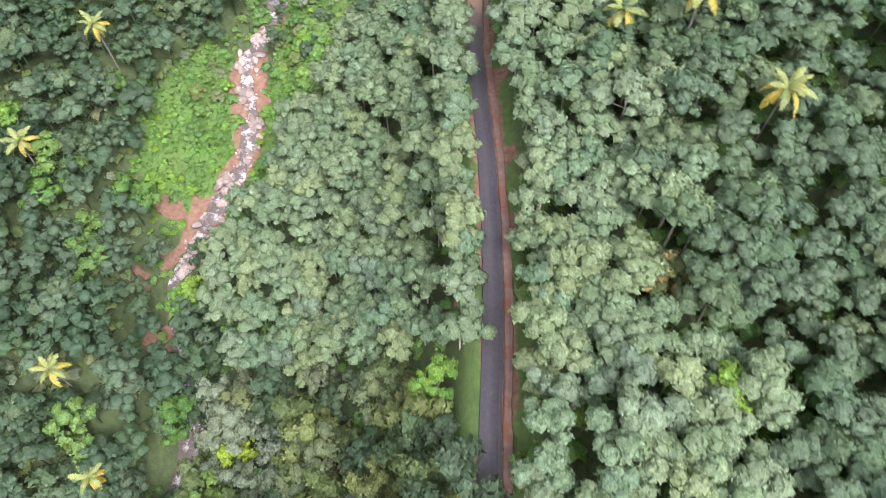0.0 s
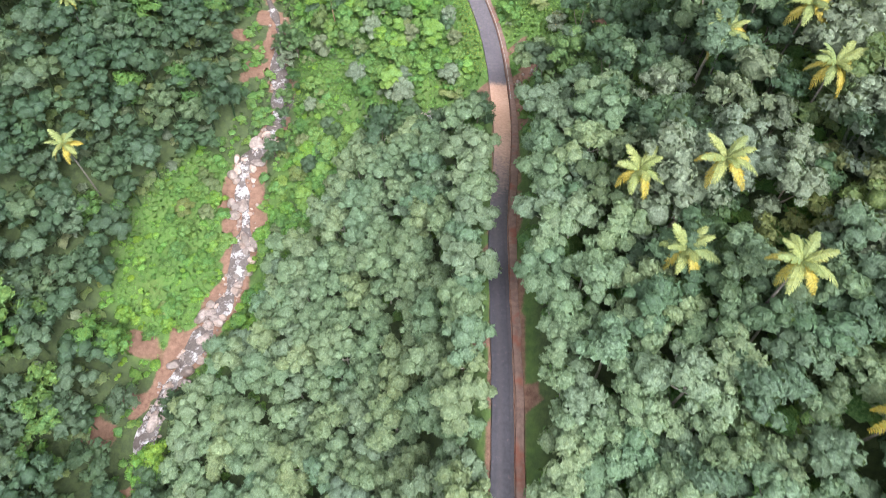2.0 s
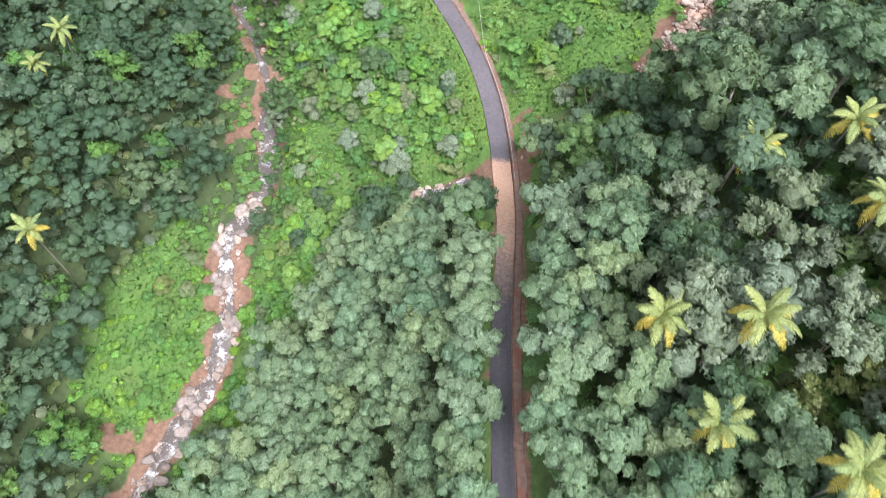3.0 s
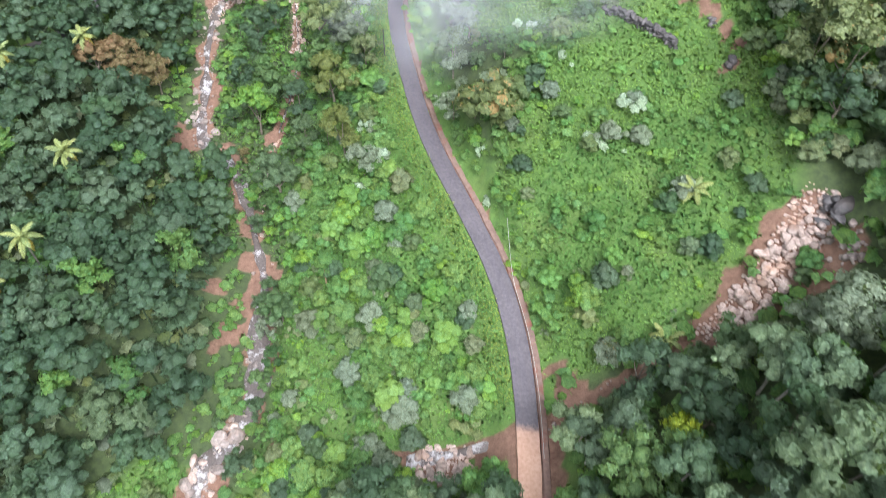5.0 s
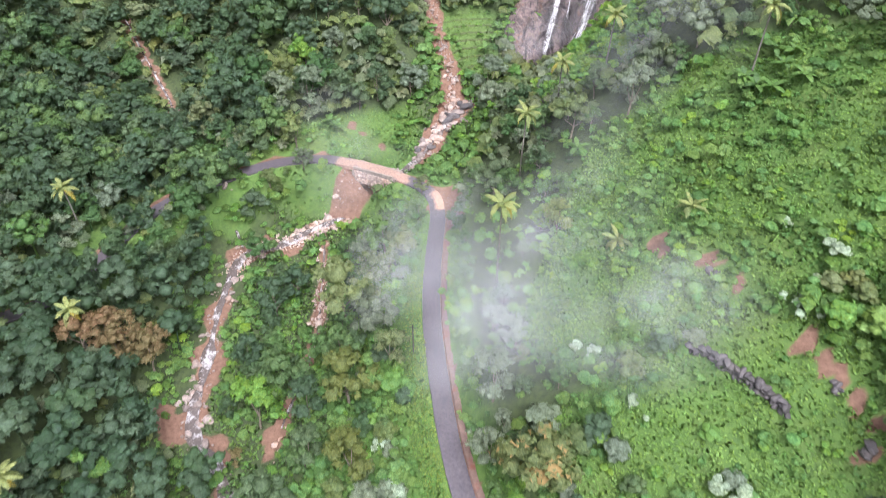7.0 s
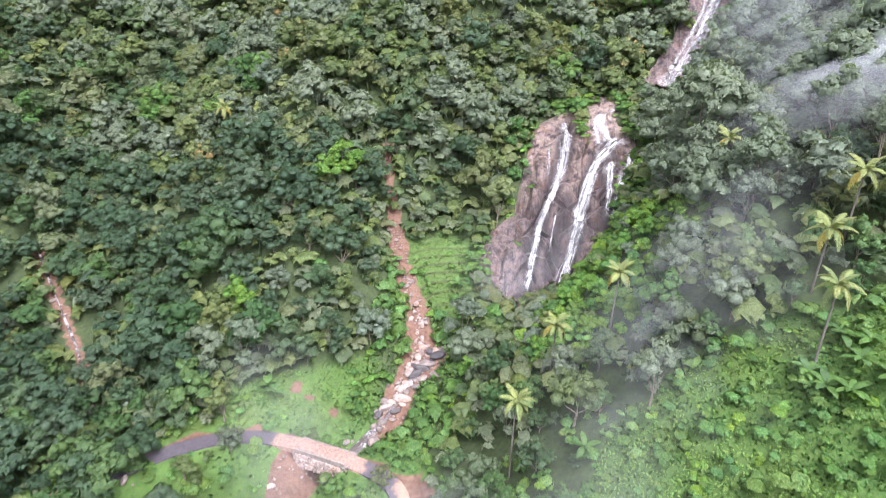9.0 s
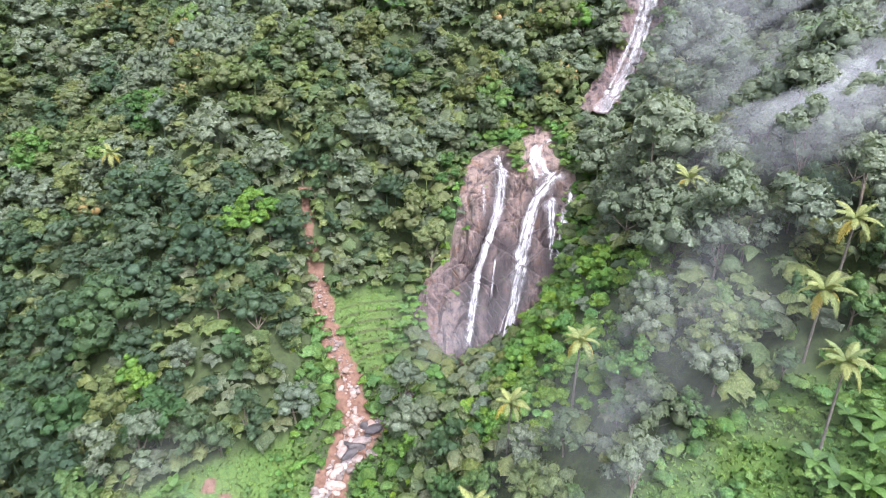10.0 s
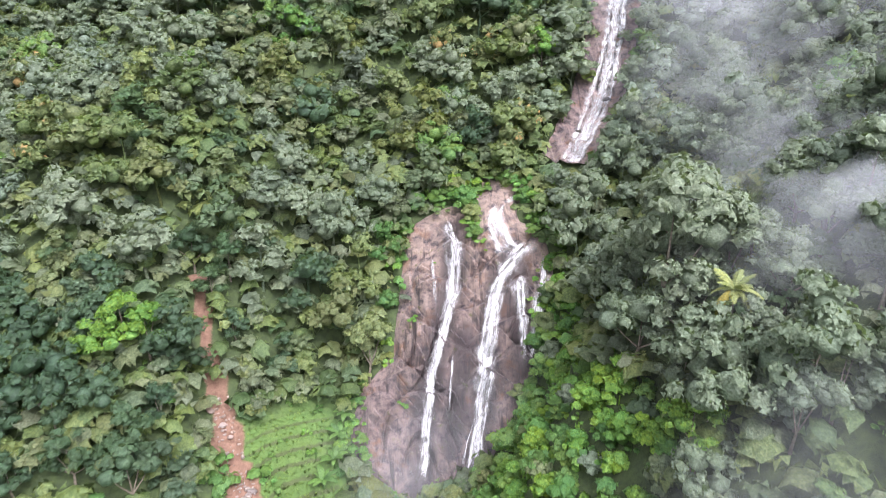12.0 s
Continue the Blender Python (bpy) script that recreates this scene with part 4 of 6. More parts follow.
for me in STONES:
    co = np.zeros(len(me.vertices) * 3)
    me.vertices.foreach_get("co", co)
    STONE_ARRAYS.append((co.reshape(-1, 3), np.array([p.vertices[:] for p in me.polygons])))
for tone, material in (("grey-brown", BOULDER), ("pale pinkish", PALE_BOULDER), ("dark wet", DARK_ROCK)):
    s = Soup()
    for size, _, m, t, shape, group, where in STREWN[290:]:
        if t == tone:
            v, f = STONE_ARRAYS[shape]
            a = np.array(m)
            s.add(v @ a[:3, :3].T + a[:3, 3], tris=f)
    # gravel and cobbles between the boulders
    g = np.random.default_rng(len(tone))
    for line, n, wide in (((STREAM[6:16], 200, 1.3), (STREAM[20:36], 420, 1.3), (LANDSLIP[:6], 160, 0.9)) if tone == "grey-brown" else
                          ((GULLY[7:11], 420, 1.5), ([(-10, 128.5, 28), (-6, 128.5, 29.5), (-2, 128.5, 31)], 110, 1.4), (STREAM[26:31], 420, 1.6), (SIDE_BRANCH[4:7], 120, 0.9)) if tone == "pale pinkish" else ((STREAM[33:], 80, 1.4),)):
        p, run = smooth_line(line, 0.5)
        i = g.integers(0, len(p), n)
        xy = p[i, :2] + across(p)[i] * (g.uniform(-1.5, 1.5, n) * wide)[:, None]
        z = land(xy[:, 0], xy[:, 1])
        for (x, y), h in zip(xy, z):
            r = g.uniform(0.12, 0.32)
            s.add(np.array((x, y, h + r * 0.3)) + ICO * r * g.uniform(0.6, 1.3, 3) * g.uniform(0.8, 1.15, (12, 1)), tris=ICO_FACES)
    thing("scree", s.mesh("scree"), material, f"{tone} small stones and cobbles in the stream beds", "stones", kind="stuff")


# ---- waterfall rock face ----
def face_point(x, y, lift=0.0):
    """A place on the rock face over (x, y): broad worn slabs with slanting ledges, pushed out from the slope."""
    z = land(x, y, False)
    wx, wz = x + 3.2 * (fractal(x / 9, z / 9, 3, 41) - 0.0), z + 3.0 * fractal(x / 8, z / 8, 3, 42)
    out = 1.3 + 1.5 * fractal(wx / 7, wz / 11, 3, 8)
    for run, slant, deep, seed in ((7.5, 0.5, 3.2, 1), (4.2, -0.4, 2.0, 2), (1.9, 0.9, 0.8, 3)):
        s = (wz + slant * wx) / run + 1.1 * value_noise(wx / (run * 1.4), wz / (run * 2.0), 60 + seed)
        f = s - np.floor(s)
        amount = deep * ramp(0.25, 0.7, value_noise(wx / (run * 1.1) + seed * 9, wz / (run * 1.1), 70 + seed))
        out = out + amount * (1.15 * f ** 0.55 * (1 - ramp(0.86, 1.0, f)) - 0.4)
    joint = np.abs((0.75 * wx - 0.4 * wz) / 4.3 + 1.4 * value_noise(wx / 6, wz / 6, 90))
    joint = np.abs(joint - np.round(joint)) * 4.3
    out = out - 1.4 * (1 - ramp(0.0, 0.45, joint)) * ramp(0.4, 0.65, value_noise(wx / 4, wz / 4, 91))
    out = out + 0.35 * fractal(x / 1.3, z / 1.3, 3, 9)
    edge = inside(FALLS_EDGE, x, y)
    out = out * (1 - 0.75 * ramp(326, 337, y))
    out = out * ramp(-1.0, 4.0, edge) - 1.2 * (1 - ramp(-2.5, 0.5, edge)) + lift
    return np.stack([x + 0.06 * out, y - 0.75 * out, z + 0.62 * out], -1)


def wetness(x, y):
    """Where spray keeps the rock dark: beside the falls and in the hollow between them."""
    d = np.full(np.shape(x), 1e9)
    for line in (((-10.2, 331, 0), (-10.2, 325, 0), (-13, 319, 0), (-15.2, 313, 0), (-16.4, 303, 0)), ((0, 326, 0), (-3.2, 322.5, 0), (-6.2, 314, 0), (-8.6, 301, 0)), ((0.2, 324, 0), (0.3, 312, 0)), ((-9, 318, 0), (-11.5, 308, 0))):
        d = np.minimum(d, along(list(line), x, y)[0])
    return 1 - ramp(0.8, 3.4, d + 1.6 * fractal(x / 1.5, y / 2.5, 3, 19))


fx, fy = np.meshgrid(np.arange(-31, 10, 0.25), np.arange(297, 343, 0.25))
fv = face_point(fx, fy)
fi = np.arange(fx.size).reshape(fx.shape)
keep = (inside(FALLS_EDGE, fx, fy) > -2.6)
fq = np.stack([fi[:-1, :-1], fi[:-1, 1:], fi[1:, 1:], fi[1:, :-1]], -1)[keep[:-1, :-1] & keep[1:, 1:]]
used = np.unique(fq)
remap = np.zeros(fx.size, int)
remap[used] = np.arange(len(used))
k = Nodes("wet_granite_face")
r1, r2, r3, r4 = k.noise(0.16, 5.0), k.noise(0.7, 7.0, 0.7), k.noise(7.0, 5.0, 0.7), k.noise(0.33, 5.0, 0.6)
stretch_at = k.put("Mapping", Vector=k.where(), Scale=(1.3, 0.14, 0.14)).outputs[0]
streak = k.noise(1.0, 5.0, 0.65, stretch_at)
wet = k.put("Attribute")
wet.attribute_name = "wet"
rc = k.blend(k.span(r2, 0.36, 0.64), (0.06, 0.047, 0.06), (0.29, 0.215, 0.22))
height = k.put("SeparateXYZ", Vector=k.where()).outputs["Z"]
rc = k.blend(k.math("MULTIPLY", k.span(r2, 0.38, 0.58, 0, 0.95), k.math("MULTIPLY", k.span(height, 62, 80, 0.3, 0.9), k.span(height, 88, 94, 1.0, 0.35))), rc, (0.5, 0.37, 0.315))
rc = k.blend(k.span(r4, 0.57, 0.66, 0, 0.7), rc, (0.27, 0.14, 0.085))
rc = k.blend(k.span(streak, 0.53, 0.68, 0, 0.85), rc, (0.05, 0.042, 0.05))
rc = k.blend(k.span(streak, 0.44, 0.32, 0, 0.5), rc, (0.28, 0.215, 0.22))
rc = k.blend(k.span(r3, 0.5, 0.75, 0, 0.4), rc, (0.06, 0.05, 0.05))
rc = k.blend(k.math("MULTIPLY", wet.outputs["Fac"], k.span(r2, 0.35, 0.6, 0.45, 0.9)), rc, (0.052, 0.044, 0.052))
rc = k.blend(k.math("MULTIPLY", k.span(r2, 0.58, 0.66), k.span(r4, 0.5, 0.42)), rc, (0.10, 0.12, 0.025))
FACE = k.done(k.surface(rc, k.span(r2, 0.3, 0.7, 0.28, 0.6), k.bump(k.math("ADD", r2, k.math("MULTIPLY", r3, 0.5)), 1.0, 0.8), Specular_IOR_Level=0.6))
thing("rock_face", build_mesh("rock_face", fv.reshape(-1, 3)[used], remap[fq], attrs={"wet": wetness(fx, fy).ravel()[used]}), FACE, "wet pinkish-brown granite cliff with worn slabs and ledges", "cliff", kind="structure")

k = Nodes("falling_water")
lane_at, down_at = k.put("Attribute"), k.put("Attribute")
lane_at.attribute_name, down_at.attribute_name = "lateral", "down"
coords = k.put("CombineXYZ", X=k.math("MULTIPLY", lane_at.outputs["Fac"], 3.0), Y=k.math("MULTIPLY", down_at.outputs["Fac"], 0.22)).outputs[0]
strand = k.noise(2.0, 6.0, 0.68, coords)
slow = k.put("CombineXYZ", X=k.math("MULTIPLY", lane_at.outputs["Fac"], 0.8), Y=k.math("MULTIPLY", down_at.outputs["Fac"], 0.5)).outputs[0]
broken = k.noise(0.9, 3.0, 0.6, slow)
edge_at = k.put("Attribute")
edge_at.attribute_name = "veil"
thick = k.math("ADD", strand, k.math("MULTIPLY", k.math("SUBTRACT", broken, 0.5), 0.8))
wisp = k.span(k.math("ADD", k.math("MULTIPLY", edge_at.outputs["Fac"], 0.42), thick), 0.6, 1.08, 0.0, 0.88)
wisp = k.math("MULTIPLY", wisp, k.span(edge_at.outputs["Fac"], 0.0, 0.25))
body = k.surface(k.blend(k.span(strand, 0.35, 0.65), (0.60, 0.59, 0.64), (0.82, 0.81, 0.84)), 0.5, k.bump(strand, 0.5, 0.1), Specular_IOR_Level=0.4)
clear = k.put("BsdfTransparent").outputs[0]
mix = k.put("MixShader", Fac=wisp)
k.t.links.new(clear, mix.inputs[1])
k.t.links.new(body, mix.inputs[2])
FALLING = k.done(mix.outputs[0])

waterfall = thing("waterfall", None, None, "white waterfall in several strands over a granite cliff", "waterfall")


def sheet(p, s, shift, wide, veil, seed, lift):
    """One sheet of falling water along plan points p, shifted sideways."""
    cols = np.linspace(-0.5, 0.5, 7)
    rows = []
    for c in cols:
        x = p[:, 0] + shift + c * wide
        q = face_point(x, p[:, 1], lift)
        for _ in range(5):  # falling water keeps its line over small ledges
            q[1:-1] = q[1:-1] * 0.5 + (q[:-2] + q[2:]) * 0.25
        q[:, 1] -= 0.2 * (1 - (2 * c) ** 2)
        q[:, 2] += 0.1
        rows.append(q)
    v = np.stack(rows, 1)
    i = np.arange(v.shape[0] * 7).reshape(-1, 7)
    q = np.stack([i[:-1, :-1], i[:-1, 1:], i[1:, 1:], i[1:, :-1]], -1).reshape(-1, 4)
    down = np.repeat(np.r_[0, np.cumsum(np.linalg.norm(np.diff(v[:, 3], axis=0), axis=1))], 7)
    lateral = (cols[None] * np.reshape(wide, (-1, 1)) + np.reshape(shift, (-1, 1))).ravel() + seed * 3.7
    ends = np.clip(np.minimum(s, s[-1] - s) / 1.5, 0.15, 1)
    soft = (veil * ends)[:, None] * ((1 - np.abs(2 * cols) ** 1.6))[None]
    part("water_strand", build_mesh("water_strand", v.reshape(-1, 3), q, smooth=True, attrs={"lateral": lateral, "down": down, "veil": soft.ravel()}), FALLING, waterfall)


def fall(points, widths, seed, lift=0.35):
    """A fall in plan points with a width at each: a thin wide veil and several white strands in it."""
    g = np.random.default_rng(seed)
    p, s = smooth_line([(x, y, w) for (x, y), w in zip(points, widths)], 0.35)
    n = len(p)
    sheet(p, s, 0.5 * fractal(s / 3, s * 0, 3, seed), p[:, 2] * (1.5 + 1.1 * value_noise(s / 2.5, s * 0, seed)), np.full(n, 0.55), seed, lift)
    for j in range(2 + int(1.8 * max(widths))):
        a, b = (0, n) if j < 2 else sorted(g.choice(np.arange(0, n + 1), 2, replace=False))
        if b - a < 10:
            continue
        way = g.uniform(-0.5, 0.5)
        shift = way * p[a:b, 2] + 0.8 * fractal(s[a:b] / 3.0, s[a:b] * 0 + j * 5, 3, seed + j)
        sheet(p[a:b], s[a:b] - s[a], shift, p[a:b, 2] * g.uniform(0.35, 0.65) * (0.6 + 0.8 * value_noise(s[a:b] / 2.2, s[a:b] * 0, seed + j)) + 0.15, np.full(b - a, g.uniform(0.7, 1.0)), seed + j * 0.37, lift + 0.06 + 0.03 * j)


fall([(-11.5, 333.5), (-10.3, 330), (-10.2, 325), (-11.6, 321.5), (-13.0, 319), (-14.6, 316), (-15.2, 313), (-16.0, 308), (-16.4, 303.5)], [0.8, 1.5, 2.1, 1.9, 1.6, 1.3, 1.1, 1.1, 1.1], 1)
fall([(-12.2, 320.5), (-13.4, 317.5), (-14.4, 315), (-15.0, 311)], [0.3, 0.35, 0.3, 0.3], 2)
fall([(3.0, 327.5), (0.6, 325.8), (-1.7, 324.2), (-3.2, 322.5), (-4.2, 320.3), (-5.2, 317.5), (-6.2, 314), (-7.2, 309), (-8.2, 304.5), (-8.6, 301.5)], [3.4, 3.4, 2.8, 2.4, 2.2, 2.1, 1.9, 1.7, 2.0, 2.6], 3)
fall([(-1.2, 334.8), (-2.6, 332.5), (-2.8, 330), (-1.6, 327.3), (-0.4, 325.8)], [1.4, 2.2, 2.4, 2.4, 2.6], 4)
fall([(0.2, 324), (-0.1, 321), (0.3, 318.2), (0.4, 315), (-0.3, 312)], [1.4, 1.5, 1.5, 1.2, 0.6], 5)
fall([(4.8, 325), (4.6, 321.5), (3.4, 318), (2.2, 314.5), (1.2, 311.5)], [1.3, 1.8, 2.0, 1.4, 0.8], 6)
fall([(-7.4, 310), (-9.6, 307), (-10.4, 304)], [0.2, 0.25, 0.2], 7)
fall([(-13.6, 329), (-13.8, 325.5), (-13.5, 322)], [0.25, 0.3, 0.2], 8)
fall([(-11, 318), (-11.4, 314.5), (-12, 311)], [0.25, 0.3, 0.2], 9)
fall([(2.6, 336.5), (0.6, 335.2), (-1.2, 334.4)], [1.6, 1.2, 0.8], 10)


# the upper cascade: a tilted slab of the same granite, veiled with water
casc, casc_run = smooth_line(CASCADE[2:], 0.4)
casc_r = across(casc)


def slab(offsets, lift, seed):
    rows = []
    for o in offsets:
        xy = casc[:, :2] + casc_r * np.reshape(o + 0.8 * fractal(casc_run / 3, casc_run * 0 + o, 2, seed), (-1, 1))
        f = (casc_run + 0.6 * o) / 5.0 + value_noise(xy[:, 0] / 5, xy[:, 1] / 5, 11)
        f = f - np.floor(f)
        z = casc[:, 2] - 0.4 + 0.16 * abs(o) ** 1.3 + 1.2 * (1 - f) * ramp(0.0, 0.15, f) + 0.7 * fractal(xy[:, 0] / 2, xy[:, 1] / 2, 3, 4) + lift
        rows.append(np.c_[xy, z])
    v = np.stack(rows, 1)
    i = np.arange(v.shape[0] * v.shape[1]).reshape(v.shape[:2])
    return v, np.stack([i[:-1, :-1], i[:-1, 1:], i[1:, 1:], i[1:, :-1]], -1).reshape(-1, 4)


v, q = slab(np.linspace(-5.2, 5.2, 34), 0.0, 2)
thing("cascade_rock", build_mesh("cascade_rock", v.reshape(-1, 3), q), FACE, "pinkish-brown granite slab of the upper cascade", "cliff", kind="structure")
for centre, wide, seed in ((0.6, 4.6, 25), (0.5, 2.4, 21), (2.1, 1.6, 22), (-1.2, 1.4, 23), (1.2, 1.2, 24)):
    offsets = centre + np.linspace(-0.5, 0.5, 7) * wide
    v, q = slab(offsets, 0.3, 2)
    for _ in range(3):
        v[1:-1] = v[1:-1] * 0.5 + (v[:-2] + v[2:]) * 0.25
    sway = 1.3 * fractal(casc_run / 7, casc_run * 0 + seed, 2, seed)
    v[:, :, :2] += (casc_r * sway[:, None])[:, None]
    part("water_strand", build_mesh("water_strand", v.reshape(-1, 3), q, smooth=True, attrs={"lateral": np.tile(offsets, len(casc)) + seed, "down": np.repeat(casc_run * 1.3, 7), "veil": np.tile(1 - np.abs(np.linspace(-1, 1, 7)) ** 1.8, len(casc)) * (0.4 if wide > 4 else 0.75)}), FALLING, waterfall)


# ---- trees ----
class Kind:
    """A kind of tree: a few shapes, built once and then copied."""

    def __init__(self, name, category, labels, materials, bark, shapes, group):
        self.name, self.category, self.labels, self.materials, self.bark, self.group = name, category, labels, materials, bark, group
        self.soups = shapes
        self.meshes, self.made = {}, {}

    def plant(self, x, y, z, turn, size, shape, look_no=0, tilt=(0, 0)):
        key = (shape, look_no)
        m = Matrix.LocRotScale((x, y, z), Euler((tilt[0], tilt[1], turn)), (size, size, size))
        if key in self.made:
            return copy_thing(self.made[key], m)
        if shape not in self.meshes:
            wood, crown = self.soups[shape]
            self.meshes[shape] = wood.mesh("trunk", True), crown.mesh("crown")
        wood, crown = self.meshes[shape]
        top = thing(self.name, None, None, self.labels[look_no], self.category, self.group)
        part("trunk", wood, self.bark, top)
        c = new("crown", crown)
        c.parent = top
        if not crown.materials:
            crown.materials.append(self.materials[0])
        c.material_slots[0].link = "OBJECT"
        c.material_slots[0].material = self.materials[look_no]
        top.matrix_basis = m
        self.made[key] = top
        return top


RUBBER_SHAPES = [tree_shape(10 + i, 9.4, 2.45, 4, 4, 0.88, 0.34, 0.13, 4, 46, 0.4, 0.86) for i in range(7)]
FOREST_SHAPES = [tree_shape(40 + i, (11.5, 12.5, 10.5, 13)[i % 4], (3.7, 3.3, 4.1, 3.5)[i % 4], 5, 4, (0.95, 1.0, 0.92, 1.02)[i % 4], (0.7, 0.85, 0.66, 0.9)[i % 4], 0.22, 4, 52, 0.42, 0.74, 0.35, False) for i in range(8)]
RUBBER = Kind("rubber_tree", "tree", ["slender rubber tree with a pale grey-green lobed crown", "rubber tree with a grey-green crown coloured darker for shade"], [RUBBER_LEAF, SHADY_RUBBER_LEAF], PALE_BARK, RUBBER_SHAPES, "rubber trees of the plantation")
FOREST = Kind("forest_tree", "tree", ["broadleaf forest tree with a dense mid-green crown", "forest tree with a dark green leafy crown", "forest tree with a dull grey-green crown",
                                      "young tree with a fresh bright green crown", "tree with a glowing yellow-green crown", "tree with rust-brown fading leaves", "forest tree with pale flushing new leaves", "lush green broadleaf tree on the valley floor", "round tree with a pale olive-green crown beside the cliff"],
              [FOREST_LEAF, DARK_LEAF, GREY_LEAF, BRIGHT_LEAF, YELLOW_LEAF, RUSTY_LEAF, FLOWERING_LEAF, LUSH_LEAF, OLIVE_LEAF], BARK, FOREST_SHAPES, "hillside forest trees")


def woods(name, label, category, shapes, spots, material, seed, thin=1.0):
    """Many trees or bushes in one mesh, each with a tone of its own."""
    rng = np.random.default_rng(seed)
    vs, qs, ts, ns, tone, n = [], [], [], [], [], 0
    flat = [s.arrays() for s in shapes]
    for x, y, z, size in spots:
        v, q, t, nv = flat[rng.integers(0, len(flat))]
        a = rng.uniform(0, 6.3)
        ca, sa = math.cos(a), math.sin(a)
        w = np.stack([v[:, 0] * ca - v[:, 1] * sa, v[:, 0] * sa + v[:, 1] * ca, v[:, 2] * rng.uniform(0.9, 1.15)], 1) * size + (x, y, z)
        vs.append(w)
        ns.append(np.stack([nv[:, 0] * ca - nv[:, 1] * sa, nv[:, 0] * sa + nv[:, 1] * ca, nv[:, 2]], 1))
        qs.append(q + n)
        ts.append(t + n)
        tone.append(np.full(len(v), rng.random()))
        n += len(v)
    if not vs:
        return None
    me = build_mesh(name, np.concatenate(vs), np.concatenate(qs), np.concatenate(ts), True, {"tone": np.concatenate(tone)}, np.concatenate(ns))
    return thing(name, me, material, label, category, kind="stuff")


rng = np.random.default_rng(5)
SINGLE_TREES = [  # x, y, look, height factor
    (-36.8, 35.5, 4, 0.85), (-53.5, 66, 3, 0.9), (-50, 68, 3, 0.8), (-0.8, 33.5, 3, 0.8), (28.4, 26, 3, 0.85), (-84, 93, 3, 1.0), (-76.5, 202, 5, 0.85), (-80.5, 199.5, 5, 0.8), (-78, 205, 5, 0.8), (-83, 201.5, 5, 0.85), (-86, 198.5, 5, 0.9), (-81.5, 203.5, 5, 0.8), (-55.5, 190, 5, 0.5), (-37.2, 199, 0, 1.2), (-36.3, 213, 0, 1.0),
    (-32.5, 186, 0, 0.95), (-27.5, 180, 2, 0.8), (-11.5, 187, 2, 0.7), (-12.5, 195, 2, 0.85), (-10.5, 203, 2, 0.9), (-14.5, 207, 2, 0.8), (-74.5, 283, 3, 1.0), (-73, 281, 3, 0.9), (-58.8, 308.5, 3, 1.1), (-56.5, 309.5, 3, 1.0), (-61.5, 306, 3, 0.85),
    (-36.3, 249.5, 0, 0.5), (-24.6, 316.6, 8, 1.0), (9.4, 272, 3, 0.95), (-6.4, 249, 0, 0.95), (-46.8, 283, 2, 0.9), (9.7, 360, 3, 1.0), (26.5, 41, 6, 0.75), (24, 40, 6, 0.7), (3, 245, 2, 0.9), (13, 252, 2, 0.9),
    (10.8, 150.5, 3, 0.55), (15.3, 142.5, 6, 0.5), (37.5, 134, 3, 0.75), (22, 127.5, 4, 0.6), (-68, 269, 2, 1.1), (-74, 267, 2, 1.15), (-40, 138.5, 7, 0.5), (-40.3, 143.5, 7, 0.55), (-43.8, 157.5, 7, 0.5), (-43, 161, 7, 0.45), (-48.5, 174, 7, 0.5), (-51, 178.5, 7, 0.55), (-55, 184.5, 7, 0.45), (-46, 172.5, 3, 0.4), (-46.5, 136, 7, 0.5), (-38.3, 200.5, 7, 0.95), (-33.5, 196, 7, 0.8), (-31.5, 205.5, 0, 0.75), (-36.5, 189, 7, 0.85), (-29, 193, 7, 0.6), (-41, 206.5, 7, 0.9), (-35, 211, 7, 0.8), (-40.5, 193, 7, 0.75), (-25.5, 187, 7, 0.5), (-60.5, 220.5, 7, 0.6), (-66.3, 235.4, 7, 0.95), (-69.8, 235.4, 7, 0.7), (-63, 231.5, 7, 0.8), (-67.5, 228, 7, 0.6), (-62.5, 226, 7, 0.6), (-70, 246, 7, 0.6), (-79, 246.5, 7, 0.8), (-96, 316, 6, 1.0), (-21, 268, 0, 0.8), (-25.5, 275, 3, 0.6), (-45.5, 236, 2, 0.7), (-47, 243, 2, 0.45),
    (-41, 228, 0, 0.8), (-59, 219, 1, 0.9), (-57, 226, 1, 0.8), (-60, 208, 1, 0.75), (-44, 197, 1, 0.8), (-64.5, 253, 0, 0.55), (-71, 248, 0, 0.6), (-50, 321.5, 0, 0.9), (-53.5, 326.5, 1, 0.95), (-47.5, 325.5, 1, 0.9), (-50.5, 330.5, 0, 0.9), (-46, 318.5, 1, 0.8), (42.5, 173, 6, 1.0), (44, 178, 6, 1.05), (40.5, 181, 1, 0.9), (41, 168, 1, 0.9)]
for x, y, look_no, size in SINGLE_TREES:
    FOREST.plant(x, y, float(land(x, y)), rng.uniform(0, 6.3), size, int(rng.integers(0, 8)), look_no)

